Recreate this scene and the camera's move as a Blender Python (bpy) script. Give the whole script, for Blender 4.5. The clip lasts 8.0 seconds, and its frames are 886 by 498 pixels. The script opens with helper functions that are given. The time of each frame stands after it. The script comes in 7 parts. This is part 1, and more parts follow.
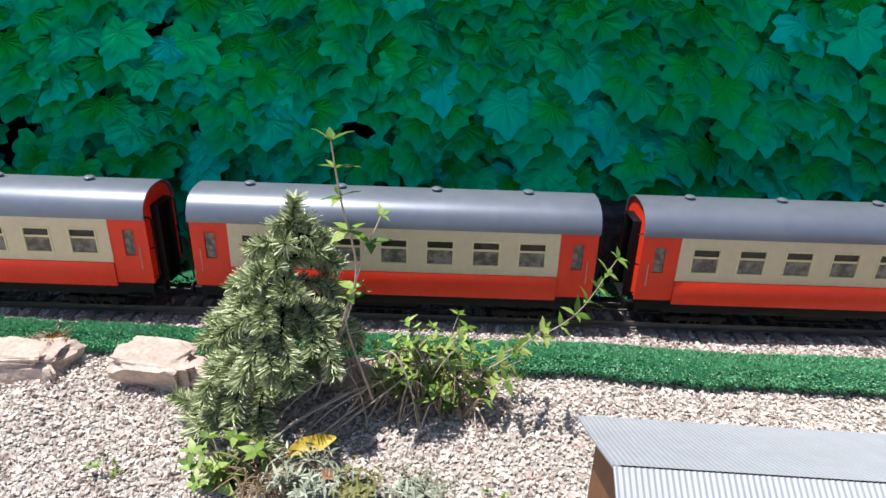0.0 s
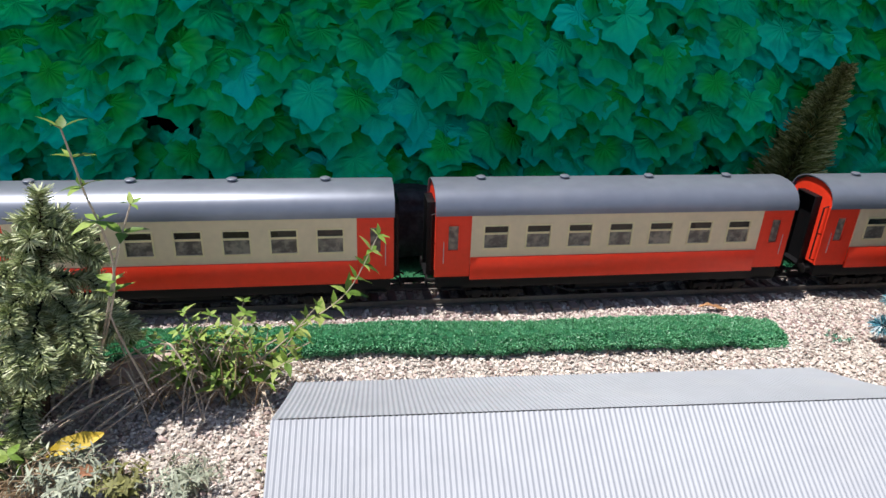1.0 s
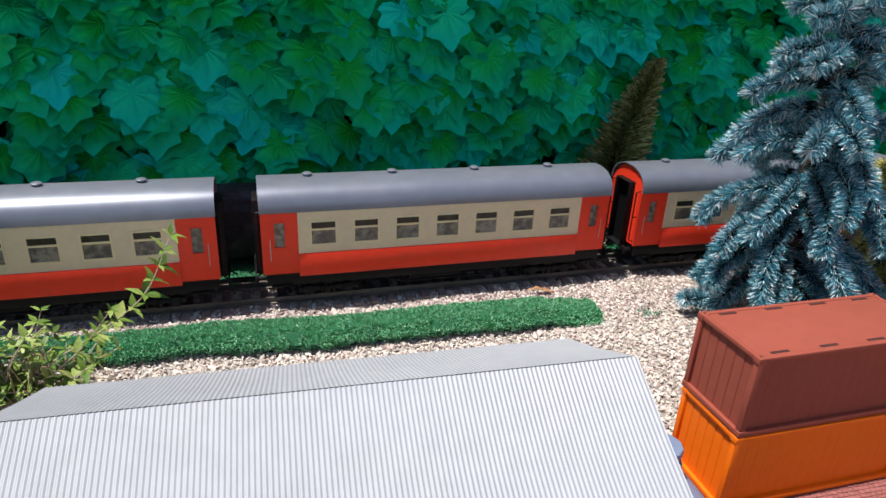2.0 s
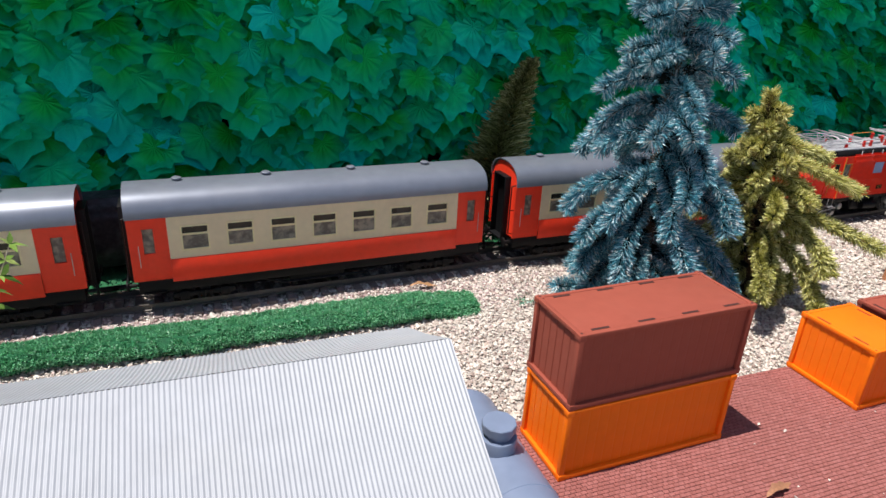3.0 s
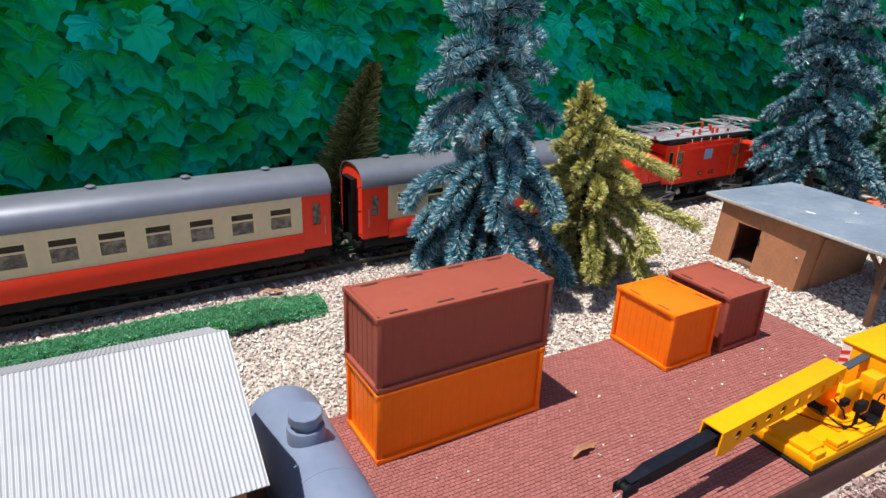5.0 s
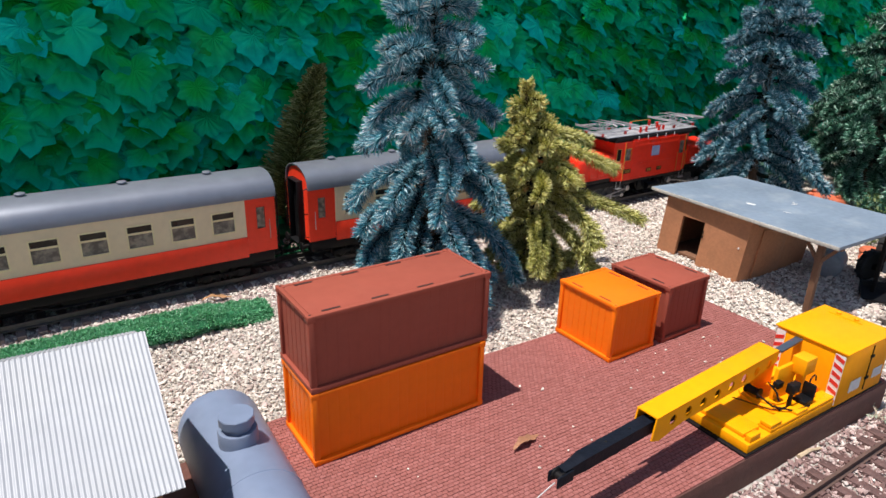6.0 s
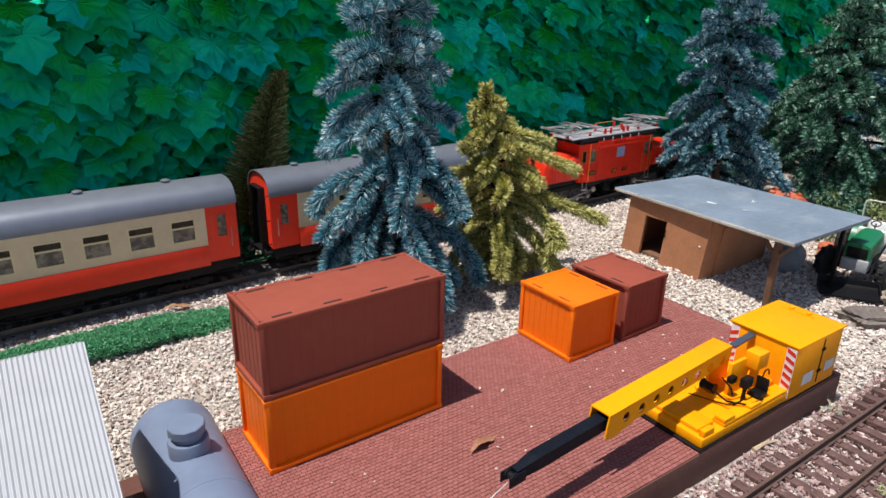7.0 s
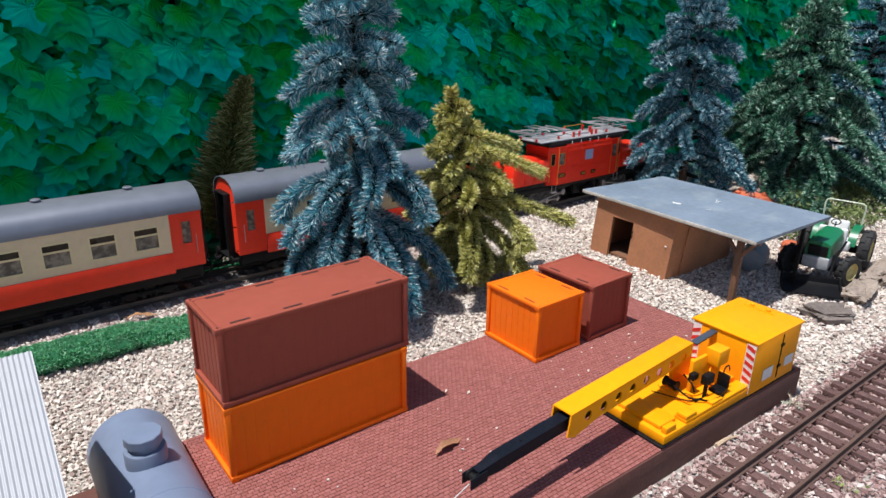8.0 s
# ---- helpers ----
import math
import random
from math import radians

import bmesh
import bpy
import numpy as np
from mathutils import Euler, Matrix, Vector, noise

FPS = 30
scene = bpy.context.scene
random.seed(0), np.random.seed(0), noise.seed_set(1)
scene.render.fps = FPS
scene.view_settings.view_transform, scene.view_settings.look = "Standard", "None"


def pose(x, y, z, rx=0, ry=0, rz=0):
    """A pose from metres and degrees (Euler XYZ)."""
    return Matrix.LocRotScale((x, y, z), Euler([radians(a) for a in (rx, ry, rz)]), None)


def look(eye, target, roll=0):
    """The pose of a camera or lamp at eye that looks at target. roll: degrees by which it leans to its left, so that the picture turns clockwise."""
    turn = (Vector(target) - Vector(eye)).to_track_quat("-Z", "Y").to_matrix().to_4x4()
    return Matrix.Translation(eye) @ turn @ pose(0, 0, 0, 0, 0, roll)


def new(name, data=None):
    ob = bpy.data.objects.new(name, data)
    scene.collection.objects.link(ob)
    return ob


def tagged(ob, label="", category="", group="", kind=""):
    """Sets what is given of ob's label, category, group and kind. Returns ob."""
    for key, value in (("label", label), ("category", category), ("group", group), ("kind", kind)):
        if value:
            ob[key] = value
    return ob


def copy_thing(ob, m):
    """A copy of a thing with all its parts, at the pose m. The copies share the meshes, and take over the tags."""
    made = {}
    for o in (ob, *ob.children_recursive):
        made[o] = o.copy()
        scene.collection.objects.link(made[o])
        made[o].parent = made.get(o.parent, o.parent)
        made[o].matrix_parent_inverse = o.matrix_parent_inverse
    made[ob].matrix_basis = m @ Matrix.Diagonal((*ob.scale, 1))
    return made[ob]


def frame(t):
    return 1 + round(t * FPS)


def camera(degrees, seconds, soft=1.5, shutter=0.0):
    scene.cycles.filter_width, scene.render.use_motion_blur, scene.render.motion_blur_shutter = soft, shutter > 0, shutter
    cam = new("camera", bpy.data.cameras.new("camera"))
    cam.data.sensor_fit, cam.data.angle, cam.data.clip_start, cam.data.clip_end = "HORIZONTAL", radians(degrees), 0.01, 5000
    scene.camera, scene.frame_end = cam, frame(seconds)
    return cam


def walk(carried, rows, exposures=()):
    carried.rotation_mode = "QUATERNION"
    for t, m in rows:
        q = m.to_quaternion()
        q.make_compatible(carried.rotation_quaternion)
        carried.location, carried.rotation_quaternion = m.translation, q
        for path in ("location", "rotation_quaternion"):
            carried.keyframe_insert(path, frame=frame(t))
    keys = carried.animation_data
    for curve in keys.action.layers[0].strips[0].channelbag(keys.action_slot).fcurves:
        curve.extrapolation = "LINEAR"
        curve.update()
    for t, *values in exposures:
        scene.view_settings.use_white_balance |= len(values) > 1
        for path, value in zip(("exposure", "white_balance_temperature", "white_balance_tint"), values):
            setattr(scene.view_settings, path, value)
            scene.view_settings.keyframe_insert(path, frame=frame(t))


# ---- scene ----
cam = camera(69.6, 8.0)
PATH = [
    (0, (-0.2577, 0.2315, 0.4445), (-0.3188, 1.5286, -0.1299), 1.8),
    (0.5, (-0.1889, 0.2201, 0.4445), (-0.1427, 1.5187, -0.1292), 1.9),
    (1, (-0.1250, 0.2059, 0.4395), (0.0234, 1.4981, -0.1313), 2.2),
    (1.5, (-0.0689, 0.1910, 0.4416), (0.1754, 1.4690, -0.1278), 2.7),
    (2, (-0.0163, 0.1711, 0.4445), (0.3188, 1.4292, -0.1214), 2.9),
    (2.2, (0.0000, 0.1612, 0.4473), (0.3720, 1.4086, -0.1193), 3.3),
    (3.3, (0.0738, 0.1193, 0.4494), (0.5758, 1.3284, -0.1015), 2.8),
    (3.5, (0.0845, 0.1129, 0.4466), (0.6078, 1.3149, -0.0987), 2.9),
    (4, (0.1037, 0.0987, 0.4480), (0.6780, 1.2808, -0.0895), 3.0),
    (4.5, (0.1221, 0.0838, 0.4452), (0.7391, 1.2489, -0.0838), 2.5),
    (5.8, (0.1612, 0.0540, 0.4331), (0.8612, 1.1779, -0.0788), 1.6),
    (6, (0.1661, 0.0525, 0.4310), (0.8797, 1.1701, -0.0767), 1.5),
    (6.5, (0.1789, 0.0433, 0.4295), (0.9138, 1.1495, -0.0731), 1.2),
    (7, (0.1867, 0.0376, 0.4303), (0.9393, 1.1346, -0.0667), 1.0),
    (7.5, (0.1924, 0.0341, 0.4303), (0.9663, 1.1182, -0.0611), 0.9),
    (8, (0.1995, 0.0270, 0.4281), (0.9926, 1.0998, -0.0568), 0.8),
]
walk(cam, [(t, look(eye, target, roll)) for t, eye, target, roll in PATH], [(0, 0.47, 6100, 11), (1, 0.38, 6250, 13), (2, 0.35, 6350, 13), (4, 0.36, 6350, 12), (6, 0.33, 6350, 12), (6.5, 0.22, 6350, 12), (7, 0.15, 6350, 12), (7.5, 0.17, 6250, 12), (8, 0.21, 6150, 12)])

# ---- daylight: a high sun, clear sky ----
SUN_TRAVEL = Vector((0.33, -0.012, -1.0)).normalized()
world = bpy.data.worlds.new("sky")
scene.world = world
world.use_nodes = True
wn = world.node_tree.nodes
sky = wn.new("ShaderNodeTexSky")
sky.sky_type = "NISHITA"
sky.sun_disc = False
sky.sun_elevation = math.asin(-SUN_TRAVEL.z)
sky.sun_rotation = math.atan2(-SUN_TRAVEL.x, -SUN_TRAVEL.y)
world.node_tree.links.new(sky.outputs[0], wn["Background"].inputs[0])
wn["Background"].inputs[1].default_value = 0.088
sun = new("sun", bpy.data.lights.new("sun", "SUN"))
sun.data.energy = 4.7
sun.data.angle = radians(0.6)
sun.data.color = (1.0, 0.95, 0.87)
sun.matrix_world = look((0, 0, 5), Vector((0, 0, 5)) + SUN_TRAVEL)


# ---- materials ----
def material(name, color, rough=0.6, metal=0.0, vary=0.15, scale=60.0, bump=0.0, bump_scale=400.0, dirt=0.0,
             dirt_color=(0.25, 0.22, 0.18), coat=0.0, spec=0.5):
    """A painted or plastic surface: two scales of colour change, fine relief and patchy dirt."""
    m = bpy.data.materials.new(name)
    m.use_nodes = True
    n, l = m.node_tree.nodes, m.node_tree.links
    b = n["Principled BSDF"]
    tc = n.new("ShaderNodeTexCoord")
    big, fine = n.new("ShaderNodeTexNoise"), n.new("ShaderNodeTexNoise")
    big.inputs["Scale"].default_value, fine.inputs["Scale"].default_value = scale * 0.25, scale * 3
    big.inputs["Detail"].default_value, fine.inputs["Detail"].default_value = 4, 3
    l.new(tc.outputs["Object"], big.inputs["Vector"]), l.new(tc.outputs["Object"], fine.inputs["Vector"])
    add = n.new("ShaderNodeMath")
    add.operation = "ADD"
    l.new(big.outputs[0], add.inputs[0]), l.new(fine.outputs[0], add.inputs[1])
    ramp = n.new("ShaderNodeMapRange")
    ramp.inputs[1].default_value, ramp.inputs[2].default_value = 0.7, 1.3
    ramp.inputs[3].default_value, ramp.inputs[4].default_value = 1 - vary, 1 + vary
    l.new(add.outputs[0], ramp.inputs[0])
    mul = n.new("ShaderNodeVectorMath")
    mul.operation = "SCALE"
    mul.inputs[0].default_value = color
    l.new(ramp.outputs[0], mul.inputs["Scale"])
    out = mul.outputs[0]
    if dirt:
        spot = n.new("ShaderNodeTexNoise")
        spot.inputs["Scale"].default_value, spot.inputs["Detail"].default_value = scale * 0.8, 6
        l.new(tc.outputs["Object"], spot.inputs["Vector"])
        r2 = n.new("ShaderNodeMapRange")
        r2.inputs[1].default_value, r2.inputs[2].default_value = 0.52, 0.75
        r2.inputs[4].default_value = dirt
        l.new(spot.outputs[0], r2.inputs[0])
        mix = n.new("ShaderNodeMix")
        mix.data_type = "RGBA"
        l.new(r2.outputs[0], mix.inputs[0]), l.new(out, mix.inputs[6])
        mix.inputs[7].default_value = (*dirt_color, 1)
        out = mix.outputs[2]
    l.new(out, b.inputs["Base Color"])
    b.inputs["Metallic"].default_value = metal
    b.inputs["Coat Weight"].default_value = coat
    b.inputs["Specular IOR Level"].default_value = spec
    rr = n.new("ShaderNodeMapRange")
    rr.inputs[1].default_value, rr.inputs[2].default_value = 0.3, 0.7
    rr.inputs[3].default_value, rr.inputs[4].default_value = max(rough - 0.08, 0.02), min(rough + 0.08, 1)
    l.new(big.outputs[0], rr.inputs[0]), l.new(rr.outputs[0], b.inputs["Roughness"])
    if bump:
        g = n.new("ShaderNodeTexNoise")
        g.inputs["Scale"].default_value, g.inputs["Detail"].default_value = bump_scale, 4
        l.new(tc.outputs["Object"], g.inputs["Vector"])
        bp = n.new("ShaderNodeBump")
        bp.inputs["Strength"].default_value, bp.inputs["Distance"].default_value = bump, 0.002
        l.new(g.outputs[0], bp.inputs["Height"]), l.new(bp.outputs[0], b.inputs["Normal"])
    return m


def scattered(name, stops, rough=0.7, spec=0.4, by_object=False, bump=0.0, bump_scale=500.0, sheen=0.0, vein=False, tip=None):
    """A surface of many loose pieces, each piece with a colour of its own from the stops."""
    m = bpy.data.materials.new(name)
    m.use_nodes = True
    n, l = m.node_tree.nodes, m.node_tree.links
    b = n["Principled BSDF"]
    src = n.new("ShaderNodeObjectInfo").outputs["Random"] if by_object else n.new("ShaderNodeNewGeometry").outputs["Random Per Island"]
    r = n.new("ShaderNodeValToRGB")
    r.color_ramp.interpolation = "LINEAR"
    els = r.color_ramp.elements
    while len(els) < len(stops):
        els.new(0.5)
    for e, (p, c) in zip(els, stops):
        e.position, e.color = p, (*c, 1)
    l.new(src, r.inputs[0])
    tc = n.new("ShaderNodeTexCoord")
    g = n.new("ShaderNodeTexNoise")
    g.inputs["Scale"].default_value, g.inputs["Detail"].default_value = bump_scale, 4
    l.new(tc.outputs["Object"], g.inputs["Vector"])
    mp = n.new("ShaderNodeMapRange")
    mp.inputs[1].default_value, mp.inputs[2].default_value = 0.3, 0.7
    mp.inputs[3].default_value, mp.inputs[4].default_value = 0.78, 1.18
    l.new(g.outputs[0], mp.inputs[0])
    mul = n.new("ShaderNodeVectorMath")
    mul.operation = "SCALE"
    paint = r.outputs[0]
    if tip:
        # sky sheen painted in: the lobes of a leaf are bluer than its heart
        far = n.new("ShaderNodeVectorMath")
        far.operation = "LENGTH"
        l.new(tc.outputs["UV"], far.inputs[0])
        to = n.new("ShaderNodeMapRange")
        to.inputs[1].default_value, to.inputs[2].default_value = 0.25, 0.9
        to.inputs[4].default_value = 0.4
        l.new(far.outputs["Value"], to.inputs[0])
        mix = n.new("ShaderNodeMix")
        mix.data_type = "RGBA"
        l.new(to.outputs[0], mix.inputs[0]), l.new(paint, mix.inputs[6])
        mix.inputs[7].default_value = (*tip, 1)
        paint = mix.outputs[2]
    l.new(paint, mul.inputs[0]), l.new(mp.outputs[0], mul.inputs["Scale"])
    l.new(mul.outputs[0], b.inputs["Base Color"])
    b.inputs["Roughness"].default_value = rough
    b.inputs["Specular IOR Level"].default_value = spec
    height = g.outputs[0]
    if vein:
        uv = n.new("ShaderNodeTexGradient")
        uv.gradient_type = "RADIAL"
        l.new(tc.outputs["UV"], uv.inputs["Vector"])
        s = n.new("ShaderNodeMath")
        s.operation = "MULTIPLY"
        s.inputs[1].default_value = 2 * math.pi * 14
        l.new(uv.outputs["Fac"], s.inputs[0])
        c = n.new("ShaderNodeMath")
        c.operation = "COSINE"
        l.new(s.outputs[0], c.inputs[0])
        a = n.new("ShaderNodeMath")
        a.operation = "MULTIPLY_ADD"
        a.inputs[1].default_value = 0.5
        l.new(c.outputs[0], a.inputs[0]), l.new(g.outputs[0], a.inputs[2])
        height = a.outputs[0]
    if bump:
        bp = n.new("ShaderNodeBump")
        bp.inputs["Strength"].default_value, bp.inputs["Distance"].default_value = bump, 0.002
        l.new(height, bp.inputs["Height"]), l.new(bp.outputs[0], b.inputs["Normal"])
    return m


def dusty_pane(name, clear, dust):
    """A hazy plastic window sheet: clear in patches, dusty in others."""
    m = bpy.data.materials.new(name)
    m.use_nodes = True
    n, l = m.node_tree.nodes, m.node_tree.links
    b = n["Principled BSDF"]
    tc, patch = n.new("ShaderNodeTexCoord"), n.new("ShaderNodeTexNoise")
    patch.inputs["Scale"].default_value, patch.inputs["Detail"].default_value = 130, 7
    l.new(tc.outputs["Object"], patch.inputs["Vector"])
    ramp = n.new("ShaderNodeMapRange")
    ramp.inputs[1].default_value, ramp.inputs[2].default_value = 0.4, 0.62
    l.new(patch.outputs[0], ramp.inputs[0])
    mix = n.new("ShaderNodeMix")
    mix.data_type = "RGBA"
    mix.inputs[6].default_value, mix.inputs[7].default_value = (*clear, 1), (*dust, 1)
    l.new(ramp.outputs[0], mix.inputs[0]), l.new(mix.outputs[2], b.inputs["Base Color"])
    tr = n.new("ShaderNodeMapRange")
    tr.inputs[3].default_value, tr.inputs[4].default_value = 0.5, 0.15
    l.new(ramp.outputs[0], tr.inputs[0]), l.new(tr.outputs[0], b.inputs["Transmission Weight"])
    b.inputs["Roughness"].default_value = 0.16
    b.inputs["IOR"].default_value = 1.3
    return m


LOCO_RED = material("loco_red_paint", (0.9, 0.038, 0.014), 0.34, spec=0.3, vary=0.08, scale=40, coat=0.15, dirt=0.12, dirt_color=(0.3, 0.05, 0.03))
COACH_RED = material("coach_red_paint", (0.92, 0.052, 0.019), 0.36, spec=0.35, vary=0.06, scale=40, dirt=0.05, dirt_color=(0.35, 0.08, 0.05))
CREAM = material("coach_cream_paint", (0.8, 0.64, 0.41), 0.5, vary=0.05, scale=40, dirt=0.1, dirt_color=(0.4, 0.3, 0.18))
CREAM_TRIM = material("pale_cream_trim", (0.84, 0.7, 0.4), 0.5, vary=0.06)
ROOF_GREY = material("coach_roof_grey", (0.2, 0.22, 0.265), 0.38, metal=0.35, vary=0.08, scale=20, dirt=0.15, dirt_color=(0.33, 0.33, 0.34))
BLACK = material("black_plastic", (0.006, 0.006, 0.007), 0.5, vary=0.2, bump=0.1, spec=0.2)
DARK_IRON = material("dark_iron", (0.011, 0.010, 0.010), 0.55, metal=0.1, vary=0.25, spec=0.15)
ROD_STEEL = material("dull_steel_rod", (0.38, 0.37, 0.36), 0.45, metal=0.6, vary=0.2)
NAVY_BLACK = material("blue_black_paint", (0.007, 0.009, 0.015), 0.5, vary=0.3, bump=0.2, spec=0.12, dirt=0.12, dirt_color=(0.025, 0.028, 0.038))
SILVER = material("silver_metal", (0.5, 0.51, 0.53), 0.35, metal=0.7, vary=0.08)
ROOF_LIGHT = material("pale_grey_roof_deck", (0.46, 0.46, 0.48), 0.45, metal=0.2, vary=0.1, dirt=0.2, dirt_color=(0.35, 0.33, 0.32))
GOLD = material("gold_paint", (0.65, 0.36, 0.06), 0.4, metal=0.3)
INSULATOR = material("red_insulator", (0.6, 0.02, 0.01), 0.3)
PANE = dusty_pane("milky_window_sheet", (0.26, 0.22, 0.18), (0.38, 0.32, 0.25))
PALE_PANE = material("pale_blue_window_film", (0.36, 0.42, 0.62), 0.25, vary=0.05)
INTERIOR = material("grey_brown_interior", (0.36, 0.31, 0.26), 0.8, vary=0.5, scale=120)
CORRUGATED = material("white_corrugated_sheet", (0.365, 0.378, 0.40), 0.45, vary=0.06, scale=25, dirt=0.35, dirt_color=(0.4, 0.4, 0.385))
SHED_WALL = material("brown_shed_wall", (0.2, 0.085, 0.035), 0.7, vary=0.15, bump=0.15)
LEAN_WALL = material("tan_brown_plaster_wall", (0.43, 0.185, 0.088), 0.75, vary=0.12, bump=0.2, dirt=0.2, dirt_color=(0.2, 0.1, 0.05))
LEAN_ROOF = material("weathered_grey_blue_roof", (0.185, 0.235, 0.295), 0.5, vary=0.14, scale=35, dirt=0.35, dirt_color=(0.35, 0.39, 0.41))
BOX_RED = material("brown_red_container_plastic", (0.30, 0.076, 0.05), 0.5, vary=0.06, scale=30, spec=0.06, dirt=0.06, dirt_color=(0.35, 0.16, 0.12))
BOX_ORANGE = material("orange_container_plastic", (0.9, 0.172, 0.004), 0.45, vary=0.05, scale=30, spec=0.22, dirt=0.05, dirt_color=(0.6, 0.2, 0.04))
# container colours darkened to the shade inside roof slots and lock holes
SLOT_SHADE = material("brown_slot_shade", (0.05, 0.013, 0.009), 0.7)
SLOT_SHADE_ORANGE = material("orange_slot_shade", (0.3, 0.045, 0.003), 0.7)
PLATFORM = material("dark_brown_platform_base", (0.14, 0.056, 0.042), 0.7, vary=0.2, bump=0.3, dirt=0.25, dirt_color=(0.2, 0.1, 0.08))
BRICKS = scattered("red_brown_pavers", ((0.0, (0.265, 0.096, 0.082)), (0.5, (0.295, 0.108, 0.094)), (1.0, (0.325, 0.125, 0.11))), 0.75, 0.15, False, 0.15, 900)
BRICK_ONE = scattered("red_brown_paver", ((0.0, (0.265, 0.096, 0.082)), (0.5, (0.295, 0.108, 0.094)), (1.0, (0.325, 0.125, 0.11))), 0.75, 0.15, True, 0.15, 900)
TANK = material("blue_grey_tank_paint", (0.175, 0.218, 0.315), 0.42, vary=0.08, scale=25, dirt=0.1, dirt_color=(0.35, 0.36, 0.4))
YELLOW = material("crane_yellow_paint", (0.9, 0.345, 0.0006), 0.45, spec=0.13, vary=0.05, scale=40, dirt=0.1, dirt_color=(0.5, 0.28, 0.05))
WHITE = material("white_paint", (0.75, 0.75, 0.73), 0.5, vary=0.08)
HAZARD_RED = material("hazard_red", (0.6, 0.03, 0.02), 0.5)
TURF_BASE = material("green_turf_base", (0.014, 0.12, 0.045), 0.9, vary=0.3, bump=0.5)
TURF = scattered("green_artificial_turf", ((0.0, (0.05, 0.25, 0.095)), (0.55, (0.17, 0.5, 0.25)), (0.96, (0.34, 0.68, 0.42)), (1.0, (0.7, 0.86, 0.7))), 0.6, 0.3)
TURF_DARK = scattered("dark_green_artificial_turf", ((0.0, (0.004, 0.06, 0.03)), (0.7, (0.008, 0.13, 0.065)), (1.0, (0.02, 0.22, 0.11))), 0.6, 0.15)
SOIL = material("gritty_soil", (0.42, 0.38, 0.34), 0.95, vary=0.4, scale=400, bump=1.0, bump_scale=600)
GRAVEL = scattered("pale_mixed_gravel", ((0.0, (0.26, 0.19, 0.165)), (0.18, (0.5, 0.42, 0.36)), (0.45, (0.66, 0.59, 0.515)), (0.8, (0.8, 0.745, 0.66)), (1.0, (0.58, 0.43, 0.39))), 0.85, 0.25, False, 0.2, 1500)
BALLAST = scattered("brown_grey_ballast", ((0.0, (0.17, 0.10, 0.093)), (0.4, (0.33, 0.215, 0.195)), (0.75, (0.48, 0.355, 0.33)), (1.0, (0.75, 0.68, 0.62))), 0.85, 0.25, False, 0.2, 1500)
PINK_CHIPS = scattered("pinkish_brown_chips", ((0.0, (0.27, 0.19, 0.175)), (0.5, (0.48, 0.37, 0.345)), (1.0, (0.7, 0.6, 0.56))), 0.85, 0.25, False, 0.2, 1500)
ROCK_BLACK = material("black_slate_rock", (0.03, 0.032, 0.037), 0.65, spec=0.25, vary=0.5, scale=50, bump=1.0, bump_scale=90, dirt=0.5, dirt_color=(0.13, 0.13, 0.14))
ROCK_DUSK = material("dark_brown_grey_stone", (0.17, 0.14, 0.12), 0.75, vary=0.35, scale=60, bump=0.8, bump_scale=150, dirt=0.4, dirt_color=(0.26, 0.22, 0.19))
ROCK_TAN = material("brown_grey_stone", (0.31, 0.25, 0.2), 0.85, vary=0.35, scale=60, bump=0.9, bump_scale=150, dirt=0.4, dirt_color=(0.42, 0.36, 0.3))
ROCK_GREY = material("grey_stone", (0.27, 0.235, 0.21), 0.8, vary=0.3, scale=60, bump=0.8, bump_scale=150, dirt=0.4, dirt_color=(0.32, 0.29, 0.27))
ROCK_PINK = material("pinkish_sandstone", (0.53, 0.41, 0.345), 0.85, vary=0.25, scale=60, bump=0.8, bump_scale=200, dirt=0.4, dirt_color=(0.66, 0.58, 0.5))
ROCK_MOSS = material("mossy_brown_rock", (0.07, 0.068, 0.036), 0.85, vary=0.3, scale=40, bump=0.8, bump_scale=150, dirt=0.4, dirt_color=(0.05, 0.07, 0.03))
RUSTY_RAIL = material("rusty_brown_rail", (0.13, 0.078, 0.06), 0.6, metal=0.2, vary=0.25, scale=80)
RAIL = material("weathered_rail_metal", (0.16, 0.145, 0.13), 0.45, metal=0.55, vary=0.2, scale=80)
TIE = material("brown_plastic_sleeper", (0.115, 0.062, 0.055), 0.7, vary=0.35, scale=200, bump=0.6, dirt=0.35, dirt_color=(0.2, 0.13, 0.115))
FAR_TIE = material("dusty_grey_brown_sleeper", (0.19, 0.145, 0.13), 0.75, vary=0.35, scale=200, bump=0.6, dirt=0.35, dirt_color=(0.3, 0.24, 0.22))
IVY_GREENS = ((0.0, (0.001, 0.29, 0.02)), (0.35, (0.0015, 0.43, 0.065)), (0.75, (0.002, 0.53, 0.2)), (1.0, (0.003, 0.6, 0.46)))
# tip: the blue sky sheen on the lobes, put into the leaf colour
IVY = scattered("plastic_ivy_leaf", IVY_GREENS, 0.45, 0.1, False, 0.55, 60, vein=True, tip=(0.002, 0.55, 0.55))
IVY_ONE = scattered("plastic_ivy_leaf_single", IVY_GREENS, 0.45, 0.1, True, 0.55, 60, vein=True, tip=(0.002, 0.55, 0.55))
GAP_BACKING = material("dark_hedge_backing", (0.002, 0.006, 0.004), 0.9, vary=0.5, spec=0.03)
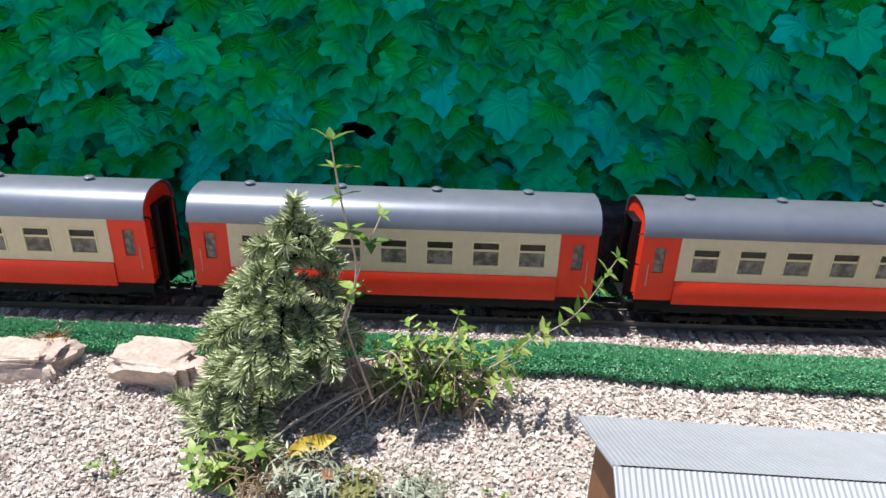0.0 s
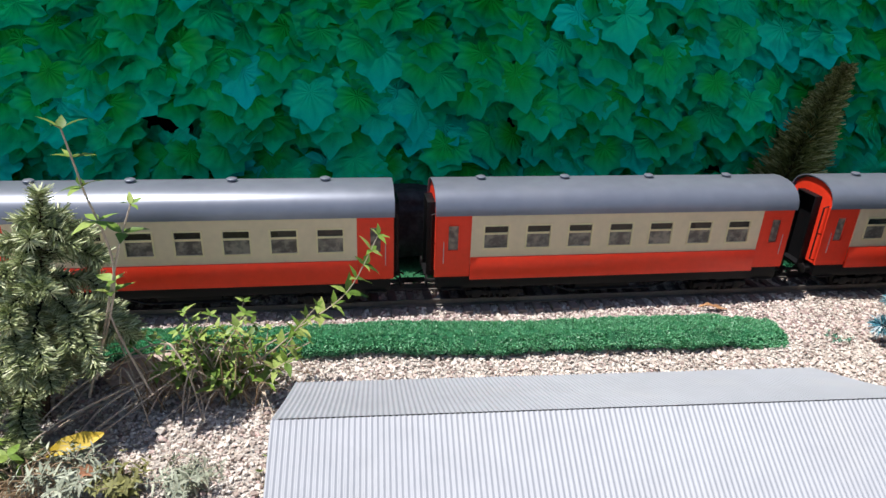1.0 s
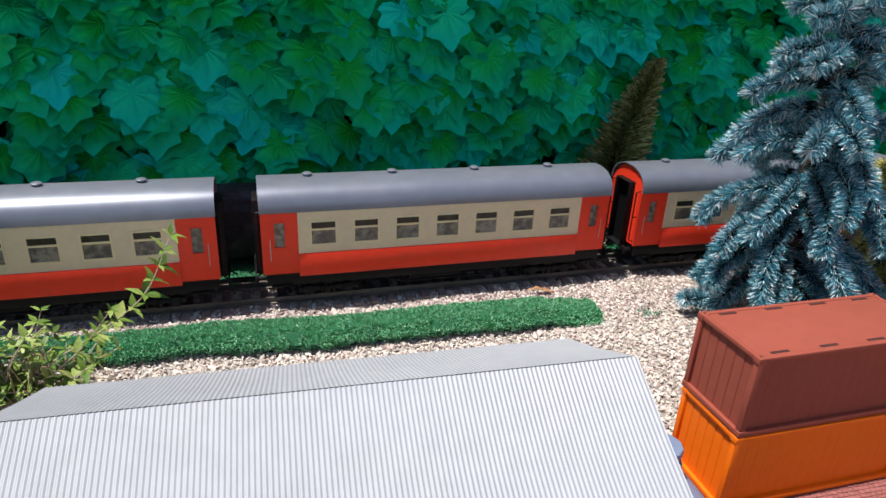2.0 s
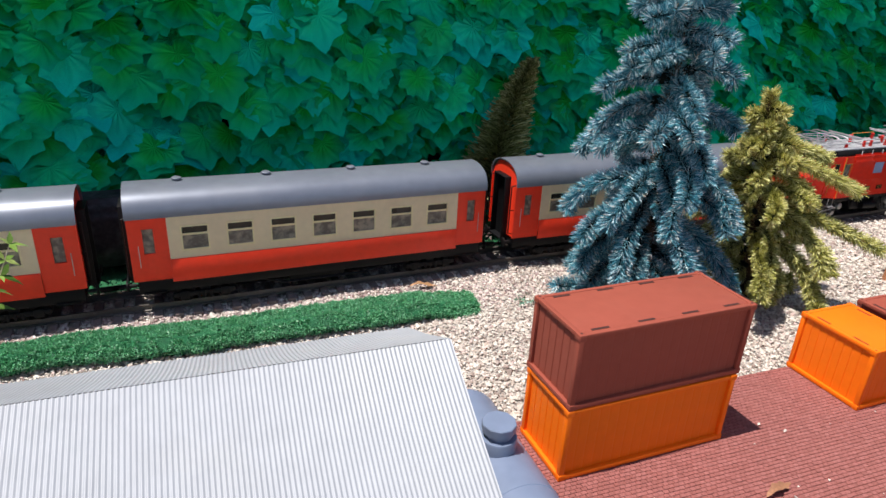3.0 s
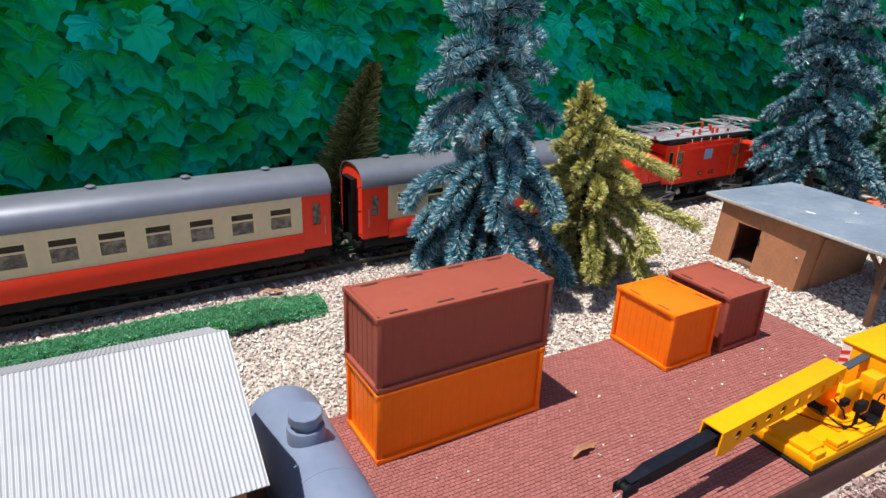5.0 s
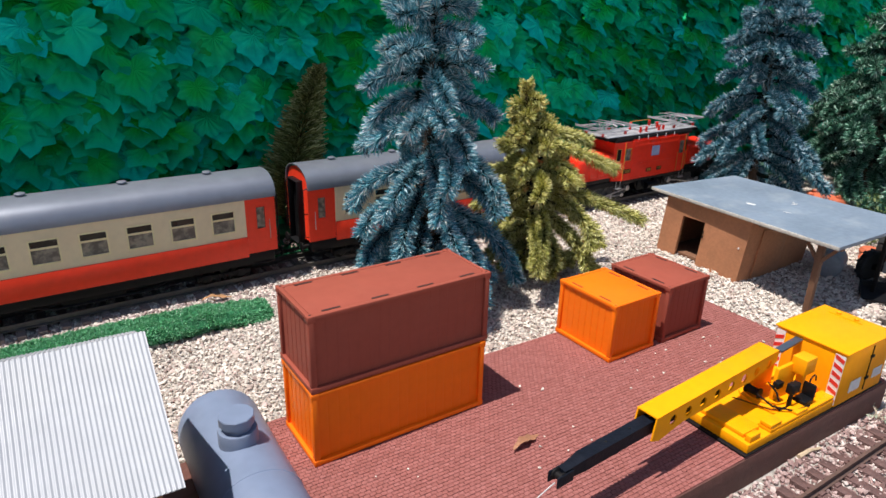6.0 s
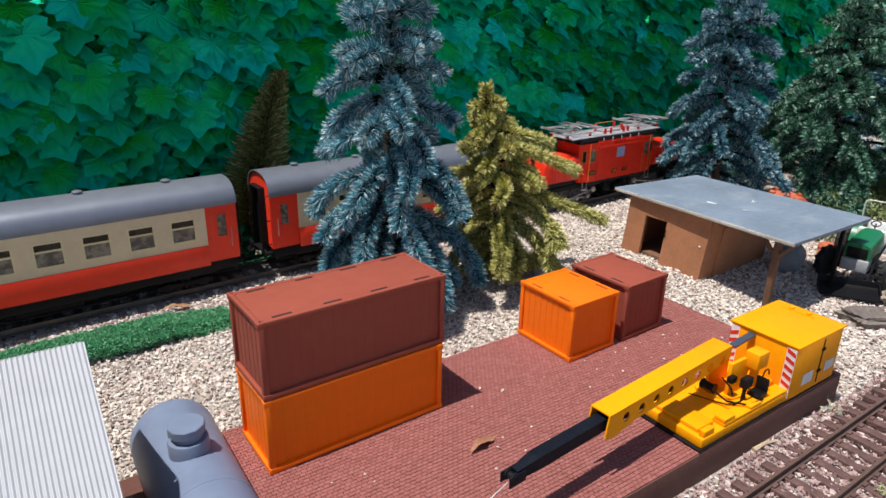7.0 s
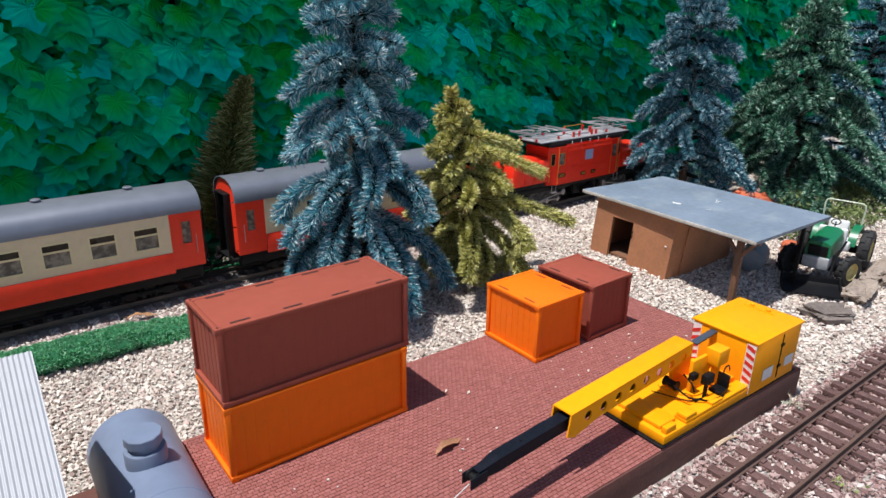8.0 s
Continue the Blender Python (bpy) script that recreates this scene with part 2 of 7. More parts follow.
BLUE_NEEDLE = scattered("blue_spruce_tinsel", ((0.0, (0.005, 0.055, 0.085)), (0.5, (0.05, 0.28, 0.37)), (0.74, (0.26, 0.62, 0.71)), (0.9, (0.85, 0.93, 0.95)), (0.96, (0.92, 0.95, 0.96)), (1.0, (0.55, 0.34, 0.16))), 0.35, 0.5)
# darker blue tinsel: the back-lit shade of the far trees is in the colour
BACKLIT_BLUE_NEEDLE = scattered("backlit_blue_tinsel", ((0.0, (0.005, 0.045, 0.065)), (0.5, (0.026, 0.15, 0.205)), (0.8, (0.22, 0.46, 0.55)), (1.0, (0.9, 0.95, 0.97))), 0.4, 0.3)
OLIVE_NEEDLE = scattered("yellow_green_tinsel", ((0.0, (0.1, 0.11, 0.014)), (0.5, (0.5, 0.48, 0.11)), (1.0, (0.95, 0.9, 0.45))), 0.45, 0.25)
DARK_NEEDLE = scattered("dark_green_tinsel", ((0.0, (0.006, 0.035, 0.02)), (0.55, (0.034, 0.14, 0.08)), (0.82, (0.2, 0.44, 0.3)), (1.0, (0.7, 0.86, 0.74))), 0.4, 0.35)
FIR_NEEDLE = scattered("grey_green_fir_needles", ((0.0, (0.12, 0.15, 0.05)), (0.5, (0.37, 0.43, 0.2)), (1.0, (0.78, 0.8, 0.52))), 0.5, 0.4)
BRUSH_NEEDLE = scattered("olive_brown_bristles", ((0.0, (0.1, 0.12, 0.03)), (0.6, (0.28, 0.31, 0.1)), (1.0, (0.6, 0.6, 0.3))), 0.6, 0.2)
# bough core, near-black so that its colour stands for the crown's inner shade
GARLAND_SHADE_CORE = material("garland_shade_core", (0.008, 0.011, 0.009), 0.9, vary=0.3, spec=0.05)
BARK = material("brown_bark", (0.08, 0.05, 0.03), 0.9, vary=0.4, scale=150, bump=0.6)
DRY_STALK = material("dry_brown_stalk", (0.3, 0.21, 0.12), 0.8, vary=0.3)
STEM = material("dry_pale_stem", (0.5, 0.41, 0.31), 0.8, vary=0.3, scale=200)
HERB = scattered("fresh_green_herb_leaf", ((0.0, (0.07, 0.13, 0.016)), (0.5, (0.18, 0.29, 0.045)), (1.0, (0.36, 0.43, 0.12))), 0.5, 0.4)
GREY_HERB = scattered("grey_green_herb_leaf", ((0.0, (0.2, 0.23, 0.16)), (1.0, (0.5, 0.53, 0.4))), 0.6, 0.3)
DRY_LEAF = material("dry_brown_leaf", (0.38, 0.2, 0.09), 0.75, vary=0.3, scale=150)
BROWN_LEAF = material("withered_brown_leaf", (0.33, 0.155, 0.08), 0.75, vary=0.3, scale=150)
YELLOW_LEAF = material("yellowed_leaf", (0.52, 0.36, 0.025), 0.6, vary=0.25, scale=120)
TRACTOR_GREEN = material("tractor_green_paint", (0.008, 0.155, 0.06), 0.35, vary=0.08)
RUBBER = material("black_rubber", (0.02, 0.02, 0.02), 0.8, vary=0.2)
RIM = material("cream_wheel_rim", (0.6, 0.5, 0.2), 0.5)
LIGHT_GREY = material("light_grey_plastic", (0.66, 0.66, 0.65), 0.5, vary=0.1)
LEAD_GREY = material("dull_grey_plastic", (0.36, 0.37, 0.38), 0.55, vary=0.15)
TERRACOTTA = material("orange_clay", (0.5, 0.12, 0.05), 0.7, vary=0.2)
TIMBER = material("brown_timber", (0.18, 0.085, 0.045), 0.75, vary=0.25, scale=120, bump=0.3)


# ---- mesh helpers ----
def box(bm, x0, x1, y0, y1, z0, z1, bevel=0.0, m=None):
    r = bmesh.ops.create_cube(bm, size=1.0)
    vs = r["verts"]
    for v in vs:
        v.co = Vector((x0 + (v.co.x + 0.5) * (x1 - x0), y0 + (v.co.y + 0.5) * (y1 - y0), z0 + (v.co.z + 0.5) * (z1 - z0)))
    if bevel:
        es = list({e for v in vs for e in v.link_edges})
        out = bmesh.ops.bevel(bm, geom=es, offset=bevel, segments=2, affect="EDGES", profile=0.5)
        vs = list({v for f in out["faces"] for v in f.verts} | {v for v in vs if v.is_valid})
    if m is not None:
        bmesh.ops.transform(bm, matrix=m, verts=vs)
    return bm


def tube(bm, pts, r, seg=8, taper=1.0):
    """A round bar along the points, closed at both ends."""
    pts = [Vector(p) for p in pts]
    rings = []
    n = len(pts)
    for i, p in enumerate(pts):
        d = (pts[min(i + 1, n - 1)] - pts[max(i - 1, 0)]).normalized()
        a = d.orthogonal().normalized() if not rings else (last - d * last.dot(d)).normalized()
        last = a
        b = d.cross(a)
        k = r * (1 + (taper - 1) * i / max(n - 1, 1))
        rings.append([bm.verts.new(p + k * (a * math.cos(2 * math.pi * j / seg) + b * math.sin(2 * math.pi * j / seg))) for j in range(seg)])
    for u, v in zip(rings, rings[1:]):
        for j in range(seg):
            bm.faces.new((u[j], u[(j + 1) % seg], v[(j + 1) % seg], v[j]))
    bm.faces.new(rings[0][::-1])
    bm.faces.new(rings[-1])
    return bm


def lathe(bm, profile, base, axis=(0, 0, 1), seg=24):
    """Turns (radius, height) pairs round an axis from base."""
    q = Vector((0, 0, 1)).rotation_difference(Vector(axis))
    rings = []
    for r, h in profile:
        rings.append([bm.verts.new(Vector(base) + q @ Vector((r * math.cos(2 * math.pi * j / seg), r * math.sin(2 * math.pi * j / seg), h))) for j in range(seg)])
    for u, v in zip(rings, rings[1:]):
        for j in range(seg):
            bm.faces.new((u[j], u[(j + 1) % seg], v[(j + 1) % seg], v[j]))
    bm.faces.new(rings[0][::-1])
    bm.faces.new(rings[-1])
    return bm


def prism(bm, section, x0, x1, m=None):
    """A (y, z) outline drawn out along x."""
    a = [bm.verts.new((x0, y, z)) for y, z in section]
    b = [bm.verts.new((x1, y, z)) for y, z in section]
    k = len(section)
    for i in range(k):
        bm.faces.new((a[i], a[(i + 1) % k], b[(i + 1) % k], b[i]))
    bm.faces.new(a[::-1])
    bm.faces.new(b)
    if m is not None:
        bmesh.ops.transform(bm, matrix=m, verts=a + b)
    return bm


def finish(bm, name, mat, smooth=True):
    bmesh.ops.recalc_face_normals(bm, faces=bm.faces)
    me = bpy.data.meshes.new(name)
    bm.to_mesh(me)
    bm.free()
    me.materials.append(mat)
    if smooth:
        me.polygons.foreach_set("use_smooth", [True] * len(me.polygons))
        me.set_sharp_from_angle(angle=radians(38))
    return me


def part(name, bm, mat, parent, label="", smooth=True, at=None):
    ob = new(name, finish(bm, name, mat, smooth) if isinstance(bm, bmesh.types.BMesh) else bm)
    ob.parent = parent
    if at is not None:
        ob.matrix_basis = at
    if label:
        ob["label"] = label
    return ob


def thing(name, m, label, category, group="", kind=""):
    ob = new(name)
    ob.empty_display_size = 0.02
    ob.matrix_basis = m
    return tagged(ob, label, category, group, kind)


def solo(name, bm, mat, label, category, m=None, group="", kind="", smooth=True):
    ob = new(name, finish(bm, name, mat, smooth) if isinstance(bm, bmesh.types.BMesh) else bm)
    if m is not None:
        ob.matrix_basis = m
    return tagged(ob, label, category, group, kind)


def soup(name, verts, faces, mat, uv=None, smooth=False):
    """A mesh of many small pieces from arrays: verts (n, 3), faces (m, 3 or 4)."""
    verts, faces = np.asarray(verts, dtype=np.float32), np.asarray(faces, dtype=np.int32)
    k = faces.shape[1]
    me = bpy.data.meshes.new(name)
    me.vertices.add(len(verts))
    me.vertices.foreach_set("co", verts.ravel())
    me.loops.add(faces.size)
    me.loops.foreach_set("vertex_index", faces.ravel())
    me.polygons.add(len(faces))
    me.polygons.foreach_set("loop_start", np.arange(0, faces.size, k, dtype=np.int32))
    me.polygons.foreach_set("use_smooth", np.full(len(faces), smooth))
    if uv is not None:
        layer = me.uv_layers.new(name="leaf")
        layer.data.foreach_set("uv", np.asarray(uv, dtype=np.float32)[faces.ravel()].ravel())
    me.update(calc_edges=True)
    me.validate()
    me.materials.append(mat)
    return me


def rotations(rng, n):
    """n random turns, as (n, 3, 3)."""
    q = rng.normal(size=(n, 4))
    q /= np.linalg.norm(q, axis=1, keepdims=True)
    w, x, y, z = q.T
    return np.stack([np.stack([1 - 2 * (y * y + z * z), 2 * (x * y - z * w), 2 * (x * z + y * w)], -1),
                     np.stack([2 * (x * y + z * w), 1 - 2 * (x * x + z * z), 2 * (y * z - x * w)], -1),
                     np.stack([2 * (x * z - y * w), 2 * (y * z + x * w), 1 - 2 * (x * x + y * y)], -1)], 1)


STONE = np.array([(1, 0.2, 0.1), (-1, 0.1, -0.1), (-0.1, 1, 0.2), (0.1, -1, 0.1), (0.2, 0, 1), (-0.2, 0.1, -1)], dtype=float) * 1.12
STONE_TRIS = np.array([(0, 2, 4), (2, 1, 4), (1, 3, 4), (3, 0, 4), (2, 0, 5), (1, 2, 5), (3, 1, 5), (0, 3, 5)])


def ground_z(x, y):
    """The lie of the land: flat in front, a little higher by the far track, a bank before the hedge."""
    s = np.clip((np.asarray(y, dtype=float) - 0.42) / 0.4, 0, 1)
    b = np.clip((np.asarray(y, dtype=float) - 1.06) / 0.1, 0, 1)
    w = 0.0018 * np.sin(9 * np.asarray(x) + 4 * np.asarray(y)) + 0.0014 * np.sin(23 * np.asarray(x) - 17 * np.asarray(y))
    return 0.013 * s * s * (3 - 2 * s) + 0.026 * b * b * (3 - 2 * b) + w - 0.003


def chips(name, pts, size, mat, rng):
    """Angular stones at the points."""
    n = len(pts)
    v = STONE[None] * rng.uniform(0.7, 1.15, (n, 6, 1)) + rng.uniform(-0.35, 0.35, (n, 6, 3))
    v = v * (rng.uniform(0.7, 1.3, (n, 1, 3)) * np.asarray(size).reshape(-1, 1, 1))
    v = np.einsum("nij,nkj->nki", rotations(rng, n), v)
    v[:, :, 2] *= 0.75
    v += np.asarray(pts)[:, None, :]
    f = STONE_TRIS[None] + 6 * np.arange(n)[:, None, None]
    return soup(name, v.reshape(-1, 3), f.reshape(-1, 3), mat)


def needles(paths, length, width, per_metre, rng, spread=(0.7, 1.2), flat=0.0):
    """Thin blades all round along each path; returns verts and quads."""
    base, tang = [], []
    for p in paths:
        p = np.asarray(p, dtype=float)
        seg = np.diff(p, axis=0)
        ln = np.linalg.norm(seg, axis=1)
        n = max(int(ln.sum() * per_metre), 4)
        t = np.sort(rng.uniform(0, ln.sum(), n))
        cum = np.concatenate([[0], np.cumsum(ln)])
        i = np.clip(np.searchsorted(cum, t) - 1, 0, len(seg) - 1)
        base.append(p[i] + seg[i] * ((t - cum[i]) / ln[i])[:, None])
        tang.append(seg[i] / ln[i][:, None])
    b, d = np.concatenate(base), np.concatenate(tang)
    n = len(b)
    r = rng.normal(size=(n, 3))
    r[:, 2] *= 1 - flat
    perp = r - d * (r * d).sum(1, keepdims=True)
    perp /= np.linalg.norm(perp, axis=1, keepdims=True) + 1e-9
    a = rng.uniform(*spread, n)[:, None]
    w = d * np.cos(a) + perp * np.sin(a)
    side = np.cross(w, rng.normal(size=(n, 3)))
    side /= np.linalg.norm(side, axis=1, keepdims=True) + 1e-9
    ln = (length * rng.uniform(0.65, 1.2, n))[:, None]
    hw = width / 2
    v = np.stack([b - side * hw, b + side * hw, b + w * ln + side * hw * 0.5, b + w * ln - side * hw * 0.5], 1)
    return v.reshape(-1, 3), np.arange(4 * n).reshape(-1, 4)


def leaf_blades(at, way, up, length, width, rng):
    """Pointed folded leaves: six corners and four faces each."""
    at, way, up = np.asarray(at), np.asarray(way), np.asarray(up)
    way = way / (np.linalg.norm(way, axis=1, keepdims=True) + 1e-9)
    side = np.cross(way, up)
    side /= np.linalg.norm(side, axis=1, keepdims=True) + 1e-9
    nrm = np.cross(side, way)
    L, W = np.asarray(length).reshape(-1, 1), np.asarray(width).reshape(-1, 1)
    v = np.stack([at] + [at + way * L * a + side * W * k * c + nrm * (abs(k) * W * 0.16 * c - L * 0.2 * a * a) for a, c in ((0.18, 0.72), (0.4, 1.0), (0.72, 0.5)) for k in (0.5, 0, -0.5)]
                 + [at + way * L - nrm * L * 0.22], 1)
    f = np.array([(0, 1, 2), (0, 2, 3), (1, 4, 5), (1, 5, 2), (2, 5, 6), (2, 6, 3), (4, 7, 8), (4, 8, 5), (5, 8, 9), (5, 9, 6), (7, 10, 8), (8, 10, 9)])
    n = len(at)
    return v.reshape(-1, 3), (f[None] + 11 * np.arange(n)[:, None, None]).reshape(-1, 3)


def join(pieces):
    vs, fs, k = [], [], 0
    for v, f in pieces:
        vs.append(v), fs.append(f + k)
        k += len(v)
    return np.concatenate(vs), np.concatenate(fs)


def rock(name, size, seed, mat, label, m, sub=3, rough=0.25):
    bm = bmesh.new()
    bmesh.ops.create_icosphere(bm, subdivisions=sub, radius=1)
    off = Vector((seed * 3.1, seed * 1.7, 0))
    for v in bm.verts:
        p = v.co.copy()
        c = Vector([math.copysign(abs(t) ** 0.5, t) for t in p])
        k = 1 + rough * noise.noise(p * 1.4 + off) + 0.5 * rough * noise.noise(p * 3.3 + off) + 0.25 * rough * noise.noise(p * 7 + off)
        v.co = Vector((c.x * size[0] * k, c.y * size[1] * k, c.z * size[2] * k))
    ob = solo(name, bm, mat, label, "rock", m)
    return ob


# ---- ground, turf, hedge ----
rng = np.random.default_rng(7)
xs = np.concatenate([np.linspace(-40, -1.6, 14), np.linspace(-1.5, 3.5, 160), np.linspace(3.6, 40, 14)])
ys = np.concatenate([np.linspace(-40, -0.5, 12), np.linspace(-0.4, 1.3, 70), np.linspace(1.4, 40, 12)])
gx, gy = np.meshgrid(xs, ys)
gv = np.stack([gx, gy, ground_z(gx, gy)], -1).reshape(-1, 3)
nx = len(xs)
gi = (np.arange(len(ys) - 1)[:, None] * nx + np.arange(nx - 1)[None]).ravel()
solo("ground", soup("ground", gv, np.stack([gi, gi + 1, gi + nx + 1, gi + nx], 1), SOIL, smooth=True), None,
     "gritty pale soil under the gravel", "ground", kind="structure")

TRACK_SLOPE = 0.043


def track_y(x):
    """The far track's middle line."""
    return 0.999 + TRACK_SLOPE * (x + 0.04)


def turf(name, x0, x1, y_front, y_back, top, mat, blades, blade, label, droop=0.01):
    """A strip of artificial grass: a rounded mat and its blades."""
    r = np.random.default_rng(len(name) + int(1000 * (x1 + 3)))
    n = 60
    strip = thing(name, pose(0, 0, 0), label, "artificial turf", kind="structure")

    def worn(x):
        """How far the trodden end of the strip lies lower."""
        return 0.55 * top * np.clip(1 - (x1 - x) / 0.09, 0, 1)

    bm = bmesh.new()
    rows = []
    for i in range(n + 1):
        x = x0 + (x1 - x0) * i / n
        yf, yb = y_front(x), y_back(x)
        zf, zb = float(ground_z(x, yf)), float(ground_z(x, yb))
        e = 0.007 * noise.noise(Vector((x * 12, 3.0, top * 50))) + 0.004 * noise.noise(Vector((x * 60, 7.0, top * 50)))
        zf, zb = zf - worn(x), zb - worn(x)
        prof = [(yf + e + 0.009, zf - 0.004), (yf + e + 0.006, zf + top * 0.2), (yf - 0.002 + e, zf + top * 0.55), (yf + droop + e, zf + top), ((yf + yb) / 2, (zf + zb) / 2 + top * 1.05), (yb - droop, zb + top * 0.9), (yb, zb - 0.004)]
        rows.append([bm.verts.new((x, y, z)) for y, z in prof])
    for a, b in zip(rows, rows[1:]):
        for j in range(6):
            bm.faces.new((a[j], b[j], b[j + 1], a[j + 1]))
    bm.faces.new(rows[0])
    bm.faces.new(rows[-1][::-1])
    part("mat", bm, TURF_BASE, strip)
    x = x0 + (x1 - x0) * r.uniform(0, 1, blades)
    yf = np.array([y_front(a) for a in x])
    yb = np.array([y_back(a) for a in x])
    # blades stand all over the rolled front edge and the top
    u = r.uniform(0, 1, blades)
    e = np.array([0.007 * noise.noise(Vector((a * 12, 3.0, top * 50))) + 0.004 * noise.noise(Vector((a * 60, 7.0, top * 50))) for a in x])
    stops = (0.0, 0.13, 0.3, 0.9, 1.0)
    y = yf + e + np.interp(u, stops, (-0.001, -0.002, droop, 1.0, 1.0)) * np.where(u < 0.3, 1.0, 0.0)
    y = np.where(u < 0.3, y, np.interp(u, (0.3, 1.0), (0.0, 1.0)) * (yb - yf - 2 * droop) + yf + droop)
    z = ground_z(x, y) + top * np.interp(u, stops, (0.3, 0.6, 1.0, 1.04, 0.95)) - worn(x)
    lean_out = np.interp(u, (0.0, 0.15, 0.35, 1.0), (-1.0, -0.8, -0.25, -0.05))
    # clumps and thin spots
    z += 0.0035 * np.array([noise.noise(Vector((a * 95, b * 95, 2.0))) for a, b in zip(x, y)])
    at = np.stack([x, y, z], 1)
    w = r.normal(size=(blades, 3)) * 0.5 + np.stack([np.zeros(blades), lean_out, 1.0 + 0.75 * lean_out], 1)
    w /= np.linalg.norm(w, axis=1, keepdims=True)
    side = np.cross(w, r.normal(size=(blades, 3)))
    side /= np.linalg.norm(side, axis=1, keepdims=True)
    hw = blade * 0.2
    ln = (blade * r.uniform(0.6, 1.2, blades))[:, None]
    v = np.stack([at - side * hw, at + side * hw, at + w * ln], 1).reshape(-1, 3)
    ob = part("blades", soup("blades", v, np.arange(3 * blades).reshape(-1, 3), mat), mat, strip)
    ob["kind"] = "stuff"
    return strip


turf("turf_strip", -1.3, 0.40, lambda x: 0.853 + 0.012 * max(x, 0) - 0.02 * max(-x - 0.45, 0), lambda x: 0.905 + 0.02 * x, 0.0255, TURF, 130000, 0.0038,
     "green artificial grass strip with a rolled frayed edge beside the track")
turf("turf_bank", -1.6, 4.6, lambda x: track_y(x) + 0.0535, lambda x: 1.2 + 0.02 * x, 0.012, TURF_DARK, 40000, 0.0075,
     "dark green artificial grass bank below the ivy hedge")


def hedge_y(x):
    return 1.178 + 0.02 * x


# raised beyond the visible height to carry the sun-blocking top rows
HEDGE_TOP = 0.66
hedge = thing("hedge", pose(0, 0, 0), "tall artificial ivy hedge of glossy green plastic leaves", "hedge", kind="structure")
# added sheet; its near-black colour makes the gaps between leaves dark
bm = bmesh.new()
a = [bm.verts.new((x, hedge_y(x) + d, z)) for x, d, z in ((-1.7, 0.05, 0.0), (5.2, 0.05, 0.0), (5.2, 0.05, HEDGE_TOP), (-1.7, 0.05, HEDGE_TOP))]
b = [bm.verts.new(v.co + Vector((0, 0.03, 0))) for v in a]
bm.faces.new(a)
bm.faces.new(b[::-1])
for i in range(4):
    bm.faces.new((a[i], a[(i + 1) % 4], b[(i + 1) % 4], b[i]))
part("backing", bm, GAP_BACKING, hedge, "near-black sheet behind the leaves")

# one ivy leaf: broad, five shallow lobes, ribs raised towards the lobes, hanging tip down
HALF = [(0.0, 0.06), (0.12, 0.17), (0.33, 0.25), (0.53, 0.15), (0.47, 0.0), (0.66, -0.16), (0.62, -0.29), (0.46, -0.38), (0.5, -0.58), (0.36, -0.65), (0.24, -0.7), (0.11, -0.9), (0.0, -1.0)]
RIM2 = HALF + [(-x, y) for x, y in HALF[-2:0:-1]]
LOBES = (2, 5, 8, 12, 16, 19, 22)
HEART = (0.0, -0.12)
ring, rim = [], []
for i, (x, y) in enumerate(RIM2):
    rib = i in LOBES
    mx, my = HEART[0] + 0.55 * (x - HEART[0]), HEART[1] + 0.55 * (y - HEART[1])
    ring.append((mx, my, (0.085 if rib else 0.035) - 0.3 * mx * mx))
    rim.append((x, y, (0.015 if rib else 0.05) - 0.3 * x * x + 0.42 * max(-y - 0.3, 0) ** 1.3))
LEAF = np.array([(*HEART, 0.11)] + ring + rim)
N = len(RIM2)
LEAF_TRIS = np.array([(0, 1 + i, 1 + (i + 1) % N) for i in range(N)]
                     + [(1 + i, 1 + N + i, 1 + N + (i + 1) % N) for i in range(N)] + [(1 + i, 1 + N + (i + 1) % N, 1 + (i + 1) % N) for i in range(N)])


def ivy_leaves(r, count_x, count_z, depth, z0=0.055, z1=HEDGE_TOP - 0.005):
    x = np.linspace(-1.6, 5.1, count_x)[None] + r.uniform(-0.5, 0.5, (count_z, count_x)) * 6.7 / count_x * 1.5
    z = np.linspace(z0, z1, count_z)[:, None] + r.uniform(-0.5, 0.5, (count_z, count_x)) * 0.026
    x, z = x.ravel(), z.ravel()
    n = len(x)
    bulge = 0.024 * np.sin(x * 13 + 2 * np.sin(z * 21)) * np.sin(z * 17 + x * 5)
    # added, unseen: the top rows hang forward to keep the sun off the rest
    shade_crest = np.clip((z - 0.49) / 0.15, 0, 1)
    y = hedge_y(x) + depth + bulge + r.uniform(-0.020, 0.026, n) - 0.06 * shade_crest * shade_crest * (3 - 2 * shade_crest)
    yaw, tip, roll = r.normal(0, 0.3, n), np.clip(r.normal(-0.42, 0.17, n), -0.75, -0.02), r.normal(0, 0.3, n)
    size = r.uniform(0.048, 0.072, n)
    cr, sr = np.cos(roll), np.sin(roll)
    o, l1 = np.zeros(n), np.ones(n)
    # leaf plane stands upright, face to -y, then tip, yaw and roll
    R0 = np.array([(1, 0, 0), (0, 0, -1), (0, 1, 0)], dtype=float)
    Rr = np.stack([np.stack([cr, -sr, o], -1), np.stack([sr, cr, o], -1), np.stack([o, o, l1], -1)], 1)
    ct, st = np.cos(tip), np.sin(tip)
    Rt = np.stack([np.stack([l1, o, o], -1), np.stack([o, ct, -st], -1), np.stack([o, st, ct], -1)], 1)
    cy, sy = np.cos(yaw), np.sin(yaw)
    Ry = np.stack([np.stack([cy, -sy, o], -1), np.stack([sy, cy, o], -1), np.stack([o, o, l1], -1)], 1)
    M = Ry @ Rt @ R0 @ Rr
    return np.stack([x, y, z], 1), M, size


